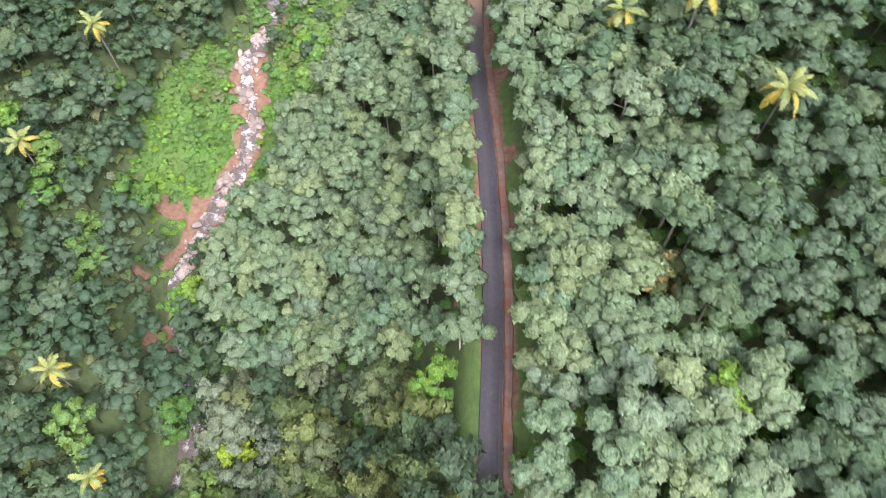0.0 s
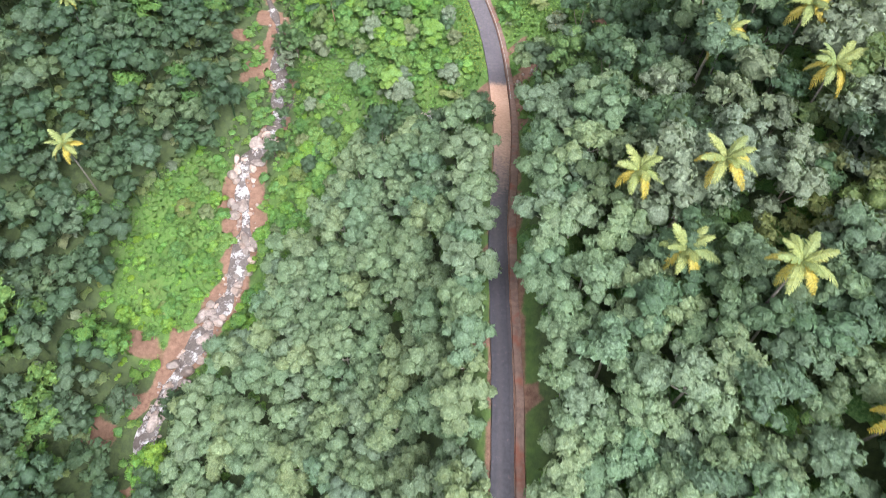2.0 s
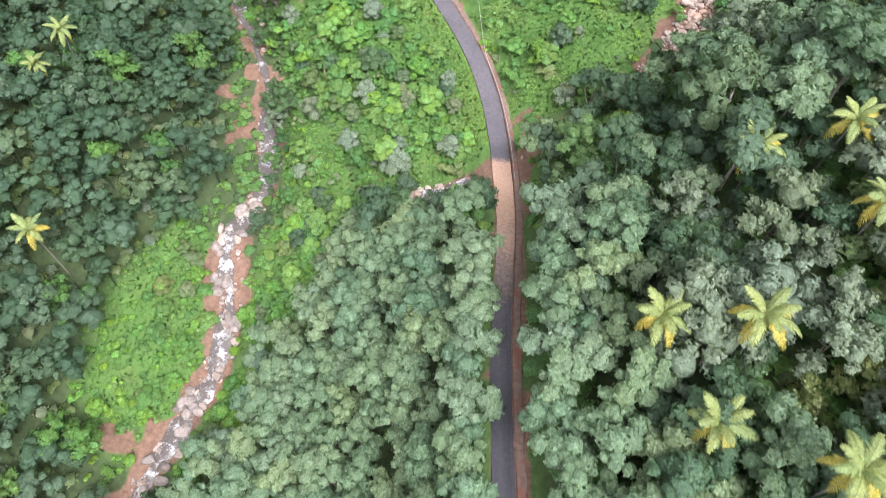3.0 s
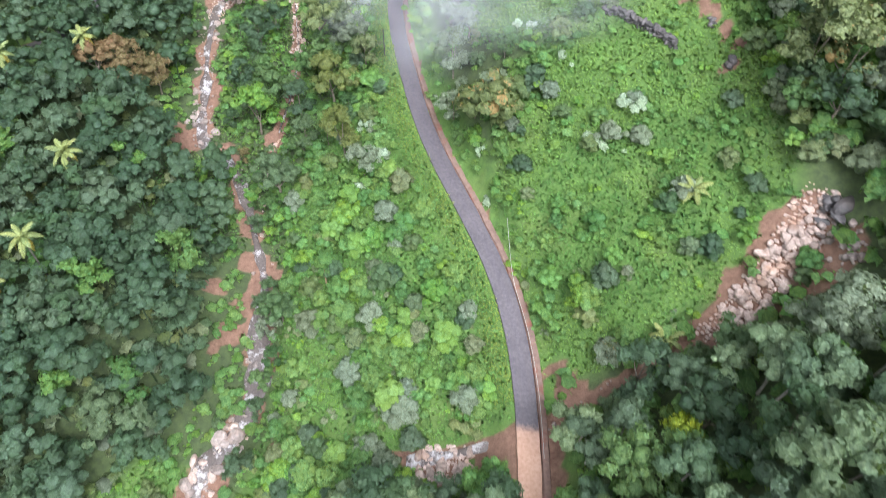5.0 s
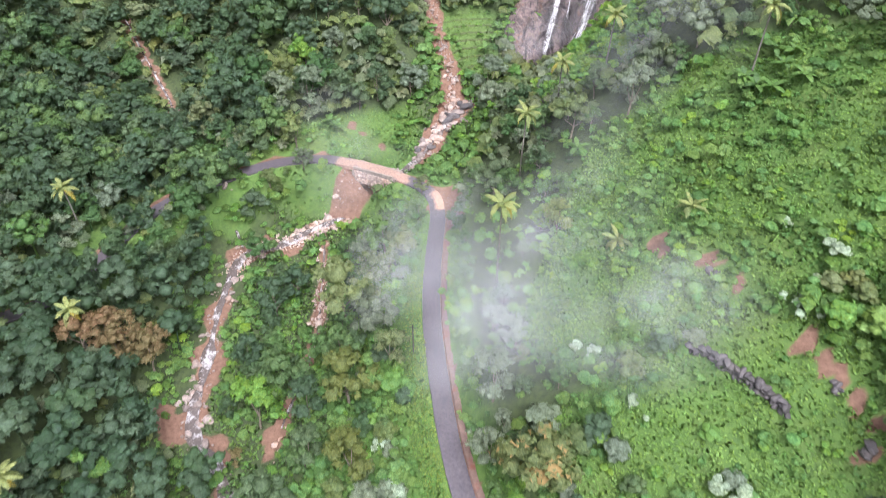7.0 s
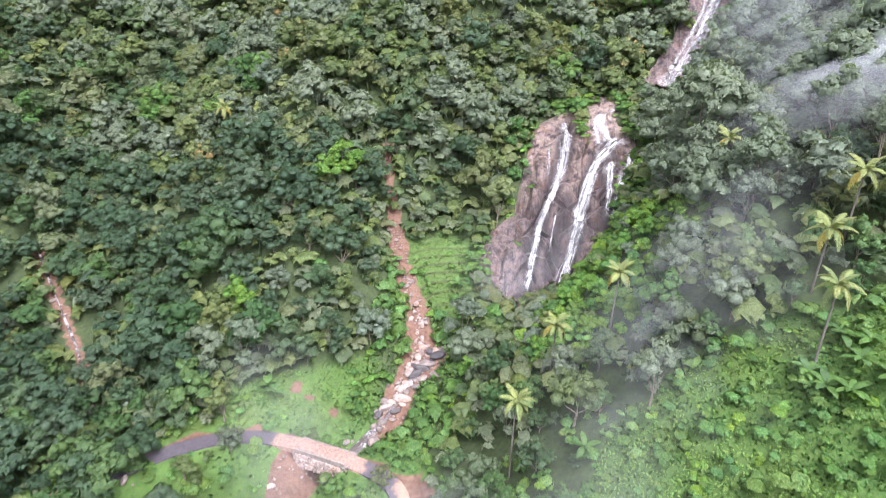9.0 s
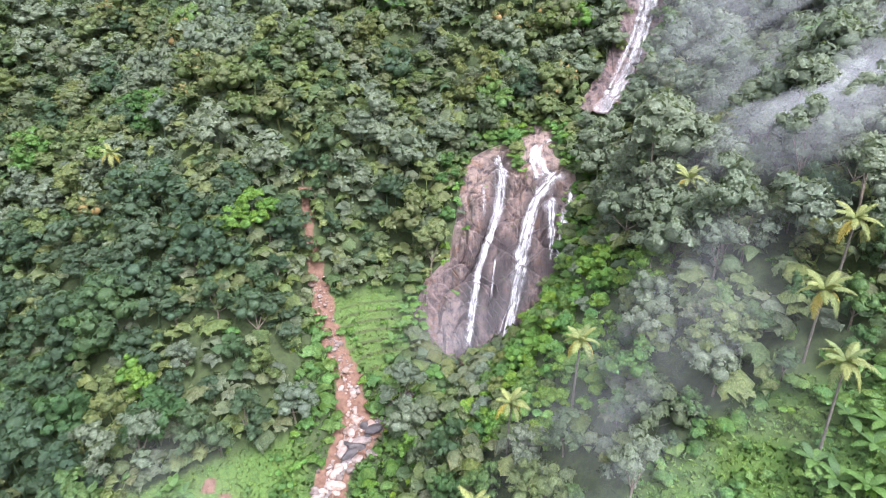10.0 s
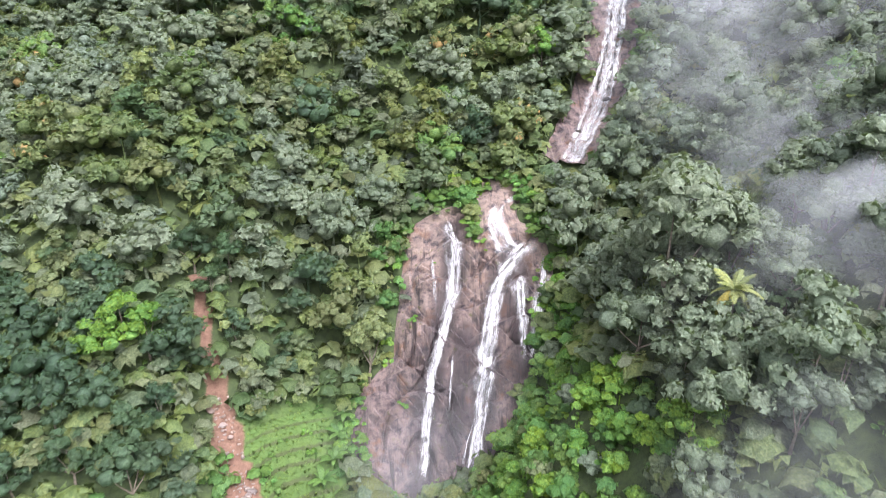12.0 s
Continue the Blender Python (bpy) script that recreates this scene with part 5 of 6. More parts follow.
PALMS = [(20.1, 87.9, 67.4), (23.9, 76.9, 68.2), (28, 86, 72.2), (31.1, 71, 76.1), (-70.2, 112.6, 36.3), (-76.5, 168.9, 45), (-75.7, 151.3, 43.7), (-86.8, 199.6, 45.6), (-15.3, 215.4, 67.7), (-1.2, 262.4, 80.6),
         (15.3, 280.4, 97.4), (-10, 261.5, 70.8), (25.6, 337.9, 99), (31.9, 108.4, 70.3), (41.2, 109.7, 74), (40.5, 97.5, 75.5), (-78.4, 143.8, 42), (39.5, 58.5, 72), (-78.5, 85.7, 32), (-67.3, 46.2, 19), (-61.1, 31, 8),
         (-94.2, 185.7, 51), (-100.1, 221.8, 54), (26.5, 256.2, 101), (21, 242, 91.5), (-92, 320.7, 87), (22, 250.5, 95), (-15, 246, 67)]
px, py = scatter(rng, (-60, 8, 80, 126), 4.3)
fx2, fy2 = scatter(rng, (-190, 8, 90, 260), 5.0)
hx, hy = scatter(rng, (-190, 260, 90, 430), 6.1, 0.45)
fx2, fy2 = np.r_[fx2, hx], np.r_[fy2, hy]
road_of = lambda y: np.interp(y, [p[1] for p in ROAD_LOW], [p[0] for p in ROAD_LOW])
stream_of = lambda y: np.interp(y, [p[1] for p in STREAM_LOW + STREAM_HIGH[:9]], [p[0] for p in STREAM_LOW + STREAM_HIGH[:9]])


def planted(x, y):
    """The rubber plantation on both sides of the lane."""
    east = (x > road_of(y)) & ((y < 82 - 0.1 * x) | (x < 19) & (y < 114))
    west = (x < road_of(y)) & (x > stream_of(y) + 8) & (y < np.where(x > -16, 118.5, 124)) & (y > 44 - 0.4 * (x + 20))
    return east | west


rows_x, rows_y = [], []
for side, off in ((1, 5.3), (-1, 4.8)):
    for y in np.arange(14, 113, 3.9):
        if side > 0 or y < 108:
            rows_x.append(float(road_of(y)) + side * (off + rng.uniform(-0.5, 0.6)))
            rows_y.append(y + rng.uniform(-0.8, 0.8))
away = along(ROAD, px, py)[0] > 7.2
px, py = np.r_[px[away], rows_x], np.r_[py[away], rows_y]
from_plantation = planted(px, py)
keep_forest = ~planted(fx2, fy2)
tx, ty = np.r_[px[from_plantation], fx2[keep_forest]], np.r_[py[from_plantation], fy2[keep_forest]]
tz = land(tx, ty)
free = clear_of_lines(tx, ty, 3.2, 5.0) & in_valley(tx, ty, 3)
open_land = np.zeros(tx.shape, bool)
for zone, margin in ((OPEN_EAST, -1.0), (OPEN_WEST, -0.5), (BRIGHT_SLOPE, -0.5), (BANK_MEADOW, 0.0), (TERRACE, -1.5), (ROAD_MEADOW, 0.0), (STREAM_SHRUB, 0.0), (MOUND, -1.5), (FALLS_FOOT, 0.0), (LOW_GROWTH, 0.5)):
    open_land |= inside(zone, tx, ty) > margin
for x, y, *_ in SINGLE_TREES:
    free &= np.hypot(tx - x, ty - y) > 2.8
for x, y, *_ in PALMS:
    free &= np.hypot(tx - x, ty - y) > 1.7
free &= ~open_land
for x, y, r in CLEARINGS:
    free &= np.hypot(tx - x, ty - y) > r
plantation = planted(tx, ty) & free
west_wood = (tx < stream_of(ty)) & (ty < 215) & free
forest = free & ~plantation & ~west_wood
near_rubber = plantation & (tx > -26) & (tx < 34) & (ty > 30) & (ty < 124)
spots = {"rubber": [], "shady": [], "lush": [], "west": [], "forest": [], "grey": [], "dark": [], "fresh": [], "pale": []}
for i in np.flatnonzero(plantation):
    size = rng.uniform(0.92, 1.22)
    if near_rubber[i]:
        # crowns further up the eastern slope take the leaf colour darkened for shade
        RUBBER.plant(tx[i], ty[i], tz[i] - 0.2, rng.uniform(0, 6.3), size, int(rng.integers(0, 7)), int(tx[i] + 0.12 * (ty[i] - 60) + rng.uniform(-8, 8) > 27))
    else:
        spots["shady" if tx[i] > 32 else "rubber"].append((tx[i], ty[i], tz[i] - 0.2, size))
for i in np.flatnonzero(west_wood):
    spots["west"].append((tx[i], ty[i], tz[i] - 0.3, rng.uniform(0.9, 1.25)))
single = len(SINGLE_TREES)
for i in np.flatnonzero(forest):
    grey = value_noise(tx[i] / 16, ty[i] / 16, 77) + (0.4 if tx[i] > 8 and ty[i] > 262 else 0) + rng.uniform(-0.25, 0.25)
    if -72 < tx[i] < -18 and 160 < ty[i] < 245 or tx[i] < -42 and 245 < ty[i] < 318:
        grey -= 0.3
    size = 0.72 + 0.72 * rng.random() ** 1.4
    if -26 < tx[i] < 2 and 184 < ty[i] < 255:
        size *= 0.62
        if rng.random() < 0.4:
            continue
    mild = tx[i] > -66 and ty[i] < 262
    if 8 < tx[i] < 48 and 108 < ty[i] < 146:
        if rng.random() < 0.5:
            RUBBER.plant(tx[i], ty[i], tz[i] - 0.2, rng.uniform(0, 6.3), size * 1.1, int(rng.integers(0, 7)), int(rng.random() < 0.7))
            continue
        FOREST.plant(tx[i], ty[i], tz[i] - 0.3, rng.uniform(0, 6.3), size * 0.9, int(rng.integers(0, 8)), int(rng.choice([0, 1, 7, 2], p=[0.15, 0.35, 0.4, 0.1])))
        single += 1
    elif -72 < tx[i] < 40 and 84 < ty[i] < 352 and single < 300 and rng.random() < 0.85:
        near_falls = -62 < tx[i] < -14 and 296 < ty[i] < 352
        look_no = int(rng.choice([1, 7, 0], p=[0.5, 0.35, 0.15])) if near_falls else 7 if mild and ty[i] > 140 and rng.random() < 0.75 else 2 if grey > 0.62 else int(rng.choice([0, 1, 3, 6], p=[0.66, 0.1, 0.2, 0.04] if mild and ty[i] > 140 else [0.36, 0.58, 0.03, 0.03]))
        FOREST.plant(tx[i], ty[i], tz[i] - 0.3, rng.uniform(0, 6.3), size, int(rng.integers(0, 8)), look_no)
        single += 1
    else:
        pick = rng.random()
        if tx[i] < -42 and 200 < ty[i] < 318:  # the old shaded wood beside the landslip
            pick, grey = 0.14 + 0.86 * pick ** 4, grey - 0.35
        if tx[i] < -50 and 190 < ty[i] < 300 and rng.random() < 0.35:
            spots["lush"].append((tx[i], ty[i], tz[i] - 0.3, size))
            continue
        if tx[i] < -45 and ty[i] < 315 and rng.random() < 0.72:
            pick, grey = 0.3, 0.0
        spots["grey" if grey > 0.6 else "pale" if pick < 0.05 else "fresh" if pick < 0.13 else "dark" if pick < 0.34 else "forest"].append((tx[i], ty[i], tz[i] - 0.3, size))
FAR_RUBBER = [Soup() for _ in range(4)]
FAR_FOREST = [Soup() for _ in range(6)]
for i, s in enumerate(FAR_RUBBER):
    w, c = tree_shape(210 + i, 9.4, 2.5, 3, 4, 1.0, 0.34, 0.13, 2, 24, 0.48, 0.88)
    for a in (w, c):
        s.add(*a.arrays())
for i, s in enumerate(FAR_FOREST):
    w, c = tree_shape(240 + i, 10.5, (3.3, 3.9, 2.9)[i % 3], (5, 6, 5)[i % 3], 3, (1.05, 1.0, 1.12)[i % 3], (0.95, 0.85, 1.05)[i % 3], 0.2, 2, 38, 0.5, 0.72, 0.4, False)
    for a in (w, c):
        s.add(*a.arrays())
woods("rubber_grove", "grey-green rubber trees standing in close rows", "trees", FAR_RUBBER, spots["rubber"], RUBBER_LEAF, 1)
woods("rubber_grove", "grey-green rubber trees higher up the slope, coloured darker for shade", "trees", FAR_RUBBER, spots["shady"], SHADY_RUBBER_LEAF, 20)
woods("far_woods", "lush green trees on the valley floor", "trees", FAR_FOREST, spots["lush"], LUSH_LEAF, 21)
fresh_west = [q for q in spots["west"] if rng.random() < 0.05]
spots["west"] = [q for q in spots["west"] if q not in fresh_west]
woods("dark_wood", "fresh green trees scattered through the far bank", "trees", FAR_FOREST, fresh_west, SHRUB_LEAF, 12)
grey_west = [q for q in spots["west"] if q[1] < 135 and rng.random() < 0.3]
spots["west"] = [q for q in spots["west"] if q not in grey_west]
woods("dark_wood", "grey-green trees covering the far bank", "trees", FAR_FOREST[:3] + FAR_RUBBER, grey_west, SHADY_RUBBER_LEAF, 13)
woods("dark_wood", "dark green trees covering the far bank", "trees", FAR_FOREST[:3] + FAR_RUBBER, spots["west"], DARK_LEAF, 2)
woods("far_woods", "mixed green forest on the upper slopes", "trees", FAR_FOREST, spots["forest"], FOREST_LEAF, 3)
woods("far_woods", "dark green forest on the upper slopes", "trees", FAR_FOREST, spots["dark"], DARK_LEAF, 14)
woods("far_woods", "fresh green young trees among the forest", "trees", FAR_FOREST, spots["fresh"], SHRUB_LEAF, 15)
woods("far_woods", "pale flushing trees among the forest", "trees", FAR_FOREST, spots["pale"], FLOWERING_LEAF, 16)
woods("far_woods", "greyish green forest on the upper slopes", "trees", FAR_FOREST, spots["grey"], GREY_LEAF, 4)


OUTER = [Soup() for _ in range(4)]
for i, s in enumerate(OUTER):
    g = np.random.default_rng(280 + i)
    foliage(s, g, [(g.uniform(-2, 2), g.uniform(-2, 2), g.uniform(5, 8), g.uniform(2.2, 3.0)) for _ in range(3)], sprays=3, leaf=1.0, low=-0.1, shell=False, up=0.4)
    tube(s, [(0, 0, -1.5), (0.2, 0, 6.5)], (0.3, 0.16), 5)
ox, oy = scatter(rng, (-290, -70, 190, 520), 10.5, 0.45)
o_ok = ~in_valley(ox, oy, 2.5) & (along(ROAD, ox, oy)[0] > 5) & (along(STREAM, ox, oy)[0] > 6)
woods("outer_woods", "green forest running on over the slopes around the valley", "trees", OUTER, [(x, y, z, k) for x, y, z, k in zip(ox[o_ok], oy[o_ok], land(ox[o_ok], oy[o_ok], False), rng.uniform(1.3, 2.1, o_ok.sum()))], FOREST_LEAF, 22)


# ---- shrubs, weeds and grass ----
def shrub_shape(seed, lobes, spread, size):
    g = np.random.default_rng(seed)
    s = Soup()
    made = [(spread * g.normal() * 0.7, spread * g.normal() * 0.7, size * g.uniform(0.3, 1.1), size * g.uniform(0.45, 1.05)) for _ in range(lobes)]
    foliage(s, g, made, 0.7, sprays=28, leaf=0.3, low=0.15, heart=0.9, up=0.6)
    tube(s, [(0, 0, -0.4), (0, 0.1, size)], (0.08, 0.05), 4)
    return s


SHRUBS = [shrub_shape(300 + i, 3 + i % 4, 0.9, 0.75) for i in range(8)]
SHRUB_MESHES = [s.mesh("shrub") for s in SHRUBS]
SHRUB_LOOKS = {"fresh green": SHRUB_LEAF, "bright yellowish green": BRIGHT_LEAF, "dull green": FOREST_LEAF}
SHRUB_SETS = {}
for look_name, material in SHRUB_LOOKS.items():
    SHRUB_SETS[look_name] = [m.copy() for m in SHRUB_MESHES]
    for m in SHRUB_SETS[look_name]:
        m.materials.append(material)
sx, sy = scatter(rng, (-90, 75, 60, 320), 2.1, 0.45)
shrub_ok = clear_of_lines(sx, sy, 3.0, 2.5 + 1.2 * value_noise(sx / 4, sy / 4, 23), 2.6, 2.2)
thick = value_noise(sx / 11, sy / 11, 50)
zone_no = np.zeros(sx.shape, int)
for n, (zone, share) in enumerate(((OPEN_EAST, 0.42), (OPEN_WEST, 0.85), (BRIGHT_SLOPE, 0.95), (BANK_MEADOW, 0.8), (STREAM_SHRUB, 0.9), (MOUND, 0.95), (TERRACE, 0.12), (ROAD_MEADOW, 0.25), (LOW_GROWTH, 0.5)), 1):
    hit_zone = (inside(zone, sx, sy) > -2.0) & (zone_no == 0) & (rng.random(sx.size) < share * (0.55 + 0.9 * thick))
    zone_no = np.where(hit_zone, n, zone_no)
under = (zone_no == 0) & (sy > 190) & in_valley(sx, sy) & (rng.random(sx.size) < 0.06)
zone_no = np.where(under, 11, zone_no)
banks = (zone_no == 0) & (np.minimum(along(STREAM, sx, sy)[0], along(SIDE_BRANCH, sx, sy)[0]) < 8.0)
banks |= (zone_no == 0) & (along(ROAD, sx, sy)[0] < 6.5) & (sy > 118)
zone_no = np.where(banks & (rng.random(sx.size) < 0.75), 12, zone_no)
lane_d, _, _, lane_side = along(ROAD, sx, sy)
shrub_ok &= ~((lane_d < 5.0) & (lane_side < 0) & (sy > 128) & (sy < 226) & (sx > -33))
shrub_ok &= (zone_no > 0) & (soil_mask(sx, sy) < 0.5)
sz = land(sx, sy)
loose_shrubs, loose_bright, singles = [], [], 0
for i in np.flatnonzero(shrub_ok):
    size = (0.4 + 1.0 * rng.random() ** 1.5) * (0.9 if zone_no[i] in (1, 7, 8) else 1.1)
    if sy[i] > 112 and sy[i] < 232 and sx[i] > -36 and singles < 300 and rng.random() < 0.7:
        look_name = rng.choice(["fresh green", "bright yellowish green", "dull green"], p=[0.58, 0.16, 0.26])
        ob = thing("shrub", SHRUB_SETS[look_name][rng.integers(0, 8)], None, f"{look_name} leafy shrub on the open slope", "shrub", "slope shrubs")
        ob.matrix_basis = Matrix.LocRotScale((sx[i], sy[i], sz[i] - 0.1), Euler((0, 0, rng.uniform(0, 6.3))), (size, size, size * rng.uniform(0.8, 1.2)))
        singles += 1
    else:
        (loose_bright if rng.random() < (0.6 if zone_no[i] in (4, 5, 6) else 0.15) else loose_shrubs).append((sx[i], sy[i], sz[i] - 0.1, size))
LOW_SHRUBS = [shrub_shape(330 + i, 2 + i % 3, 0.9, 0.85) for i in range(8)]
woods("shrubs", "fresh green bushes and creepers along banks and slopes", "shrubs", LOW_SHRUBS, loose_shrubs, SHRUB_LEAF, 6)
woods("shrubs", "bright yellow-green bushes along the stream", "shrubs", LOW_SHRUBS, loose_bright, BRIGHT_LEAF, 7)


def bush_shape(seed, lobes, spread, tall):
    """A full round bush or small many-stemmed tree: lobes piled into a dome over short stems."""
    g = np.random.default_rng(seed)
    s = Soup()
    made = []
    for i in range(lobes):
        up = (i + 0.5) / lobes
        w, out = i * 2.39996, spread * math.sqrt(1 - up ** 1.6) * g.uniform(0.75, 1.1)
        made.append((math.cos(w) * out, math.sin(w) * out, tall * (0.25 + 0.6 * up) * g.uniform(0.85, 1.1), g.uniform(0.5, 0.78)))
    foliage(s, g, made, sprays=56, leaf=0.3, low=0.0, heart=0.9, up=0.4)
    s.add(ICO * (spread * 0.8, spread * 0.8, tall * 0.45) + (0, 0, tall * 0.4), tris=ICO_FACES)
    for i in range(3):
        a = i * 2.1
        tube(s, [(0, 0, -0.6), (0.3 * math.cos(a), 0.3 * math.sin(a), tall * 0.5)], (0.1, 0.05), 4)
    return s


BUSH_SHAPES = [bush_shape(700 + i, 8 + i % 4, 1.1 + 0.15 * (i % 3), 1.7 + 0.5 * (i % 4)) for i in range(8)]
BUSH_MESHES = [s.mesh("bush") for s in BUSH_SHAPES]
BUSH_SETS = {}
for look_name, material in {"fresh green": SHRUB_LEAF, "bright yellowish green": BRIGHT_LEAF, "dull dark green": DARK_LEAF, "mid-green": FOREST_LEAF, "pale green": GREY_LEAF, "light green": WEED_LEAF}.items():
    BUSH_SETS[look_name] = [m.copy() for m in BUSH_MESHES]
    for m in BUSH_SETS[look_name]:
        m.materials.append(material)


MORE_BUSHES = {look_name: [] for look_name in BUSH_SETS}


def bush(x, y, look_name, size, single=True):
    if not single:
        MORE_BUSHES[look_name].append((x, y, float(land(x, y)) - 0.1, size))
        return
    ob = thing("bush", BUSH_SETS[look_name][rng.integers(0, 8)], None, f"{look_name} rounded leafy bush on the slope", "bush", "slope bushes")
    ob.matrix_basis = Matrix.LocRotScale((x, y, float(land(x, y)) - 0.1), Euler((0, 0, rng.uniform(0, 6.3))), (size, size, size * rng.uniform(0.85, 1.2)))


bx, by = scatter(rng, (-44, 118, 2, 234), 3.9, 0.45)
b_ok = (inside(OPEN_WEST, bx, by) > 0.0) & clear_of_lines(bx, by, 5.6, 4.2, 3.4)
b_ok &= (value_noise(bx / 9, by / 9, 52) > 0.3)
for x, y, r in CLEARINGS:
    b_ok &= np.hypot(bx - x, by - y) > r * 0.8
for x, y in zip(bx[b_ok], by[b_ok]):
    p = [0.34, 0.12, 0.1, 0.16, 0.12, 0.16]
    bush(x, y, str(rng.choice(list(BUSH_SETS), p=p)), rng.uniform(0.8, 1.75))
for zone in (BANK_MEADOW, STREAM_SHRUB):
    zx, zy = scatter(rng, (*np.min(zone, 0), *np.max(zone, 0)), 4.4, 0.5)
    z_ok = (inside(zone, zx, zy) > 0.3) & clear_of_lines(zx, zy, 4, 3.2) & (value_noise(zx / 7, zy / 7, 54) > 0.4)
    for x, y in zip(zx[z_ok], zy[z_ok]):
        bush(x, y, str(rng.choice(list(BUSH_SETS), p=[0.4, 0.3, 0.0, 0.15, 0.0, 0.15])), rng.uniform(0.7, 1.5))
bush(-49.8, 116.7, "fresh green", 1.2)
zx, zy = scatter(rng, (*np.min(OPEN_EAST, 0), *np.max(OPEN_EAST, 0)), 5.6, 0.5)
z_ok = (inside(OPEN_EAST, zx, zy) > 1.0) & clear_of_lines(zx, zy, 5.5) & (value_noise(zx / 8, zy / 8, 57) > 0.42) & (soil_mask(zx, zy) < 0.3)
for x, y in zip(zx[z_ok], zy[z_ok]):
    bush(x, y, str(rng.choice(list(BUSH_SETS), p=[0.36, 0.1, 0.08, 0.2, 0.1, 0.16])), rng.uniform(0.55, 1.25))
mx, my = scatter(rng, (-16, 262, 10, 318), 3.0, 0.45)
m_ok = (inside(MOUND, mx, my) > -1.0) & clear_of_lines(mx, my, 3, 4, 3)
for x, y in zip(mx[m_ok], my[m_ok]):
    bush(x, y, str(rng.choice(list(BUSH_SETS), p=[0.28, 0.34, 0.02, 0.1, 0.04, 0.22])), rng.uniform(0.8, 1.35), rng.random() < 0.4)
ex2, ey2 = scatter(rng, (23, 168, 48, 216), 4.0, 0.45)
e_ok = (inside(EAST_EDGE, ex2, ey2) > 0) & (soil_mask(ex2, ey2) < 0.4)
for x, y in zip(ex2[e_ok], ey2[e_ok]):
    bush(x, y, str(rng.choice(list(BUSH_SETS), p=[0.3, 0.12, 0.12, 0.22, 0.06, 0.18])), rng.uniform(0.8, 1.5), False)
nx2, ny2 = scatter(rng, (-28, 270, -8, 305), 3.2, 0.45)
n_ok = (inside(FALLS_FOOT, nx2, ny2) > -0.5) & clear_of_lines(nx2, ny2, 3, 2.6, 3)
for x, y in zip(nx2[n_ok], ny2[n_ok]):
    bush(x, y, str(rng.choice(list(BUSH_SETS), p=[0.25, 0.1, 0.1, 0.2, 0.2, 0.15])), rng.uniform(0.8, 1.5), False)
for x, y, look_name, size in ((39, 164, "mid-green", 1.3), (40.3, 167.5, "fresh green", 1.2), (38.2, 170, "mid-green", 1.4), (39.8, 152.3, "fresh green", 1.1), (39.2, 150.6, "mid-green", 0.9), (36.6, 148.6, "fresh green", 0.6), (45, 162, "mid-green", 1.6), (37.8, 166.5, "light green", 1.0), (41.5, 145.5, "dull dark green", 1.3), (35.5, 141.8, "mid-green", 1.3), (33, 140.8, "fresh green", 1.2), (42, 165, "mid-green", 1.4), (44, 169.5, "dull dark green", 1.5), (39.3, 174, "mid-green", 1.4), (46, 158, "fresh green", 1.3), (36.5, 172.5, "mid-green", 1.2), (40.8, 171, "fresh green", 1.4), (47, 151, "mid-green", 1.6), (29.5, 139.8, "light green", 1.0), (46.5, 146, "dull dark green", 1.3), (12.4, 151.2, "fresh green", 1.5), (14.5, 152.8, "dull dark green", 1.4), (12.5, 148.6, "mid-green", 1.2), (15.4, 142.6, "pale green", 1.5), (17.5, 144.0, "fresh green", 1.2), (10.9, 153.6, "bright yellowish green", 0.9),
                              (1, 173.5, "dull dark green", 1.2), (-0.8, 185.7, "mid-green", 1.5), (2.2, 187.5, "dull dark green", 1.3), (3.2, 191, "fresh green", 1.4), (-3, 182, "mid-green", 1.1), (-2.5, 176.5, "fresh green", 1.0), (-5, 190, "pale green", 1.5),
                              (5.5, 195.5, "mid-green", 1.3), (9.5, 198.5, "dull dark green", 1.2), (18, 181.4, "pale green", 1.1), (14, 175.1, "pale green", 1.2), (21, 186, "fresh green", 0.9), (27.5, 175, "fresh green", 0.9), (30.5, 168, "mid-green", 1.1),
                              (25.5, 156, "mid-green", 1.0), (20, 161, "fresh green", 0.8), (33.5, 163, "dull dark green", 1.1), (9, 167, "fresh green", 0.8), (22.5, 170.5, "light green", 0.8), (15.5, 187, "light green", 0.9), (31.5, 177.5, "dull dark green", 1.2),
                              (7.8, 321.5, "light green", 1.5), (8.2, 325, "fresh green", 1.6), (7.2, 329.3, "light green", 1.4), (5.2, 333, "bright yellowish green", 1.2), (4.8, 336.8, "fresh green", 1.3), (4.2, 313, "light green", 1.4), (6.8, 317.3, "bright yellowish green", 1.4), (2.4, 308.4, "fresh green", 1.4), (9.6, 318, "pale green", 1.6), (-9, 338.6, "bright yellowish green", 1.4), (-6.6, 338.5, "fresh green", 1.2), (-12.8, 337.3, "light green", 1.4), (-20.8, 330, "mid-green", 1.3), (-21.5, 324.5, "fresh green", 1.3), (10, 331, "pale green", 1.6), (9, 336, "light green", 1.4), (-16, 336.5, "fresh green", 1.3), (12, 327, "pale green", 1.7), (0.5, 341, "light green", 1.4), (-15, 128, "mid-green", 1.4), (-19, 130, "fresh green", 1.3), (-23, 130.5, "light green", 1.4), (-27, 131.5, "mid-green", 1.3), (-31.5, 131.5, "fresh green", 1.3)):
    bush(x, y, look_name, size)
for look_name, bush_spots in MORE_BUSHES.items():
    woods("bushes", f"{look_name} bushes and creepers massed on the slope", "bushes", BUSH_SHAPES, bush_spots, BUSH_SETS[look_name][0].materials[0], 19)


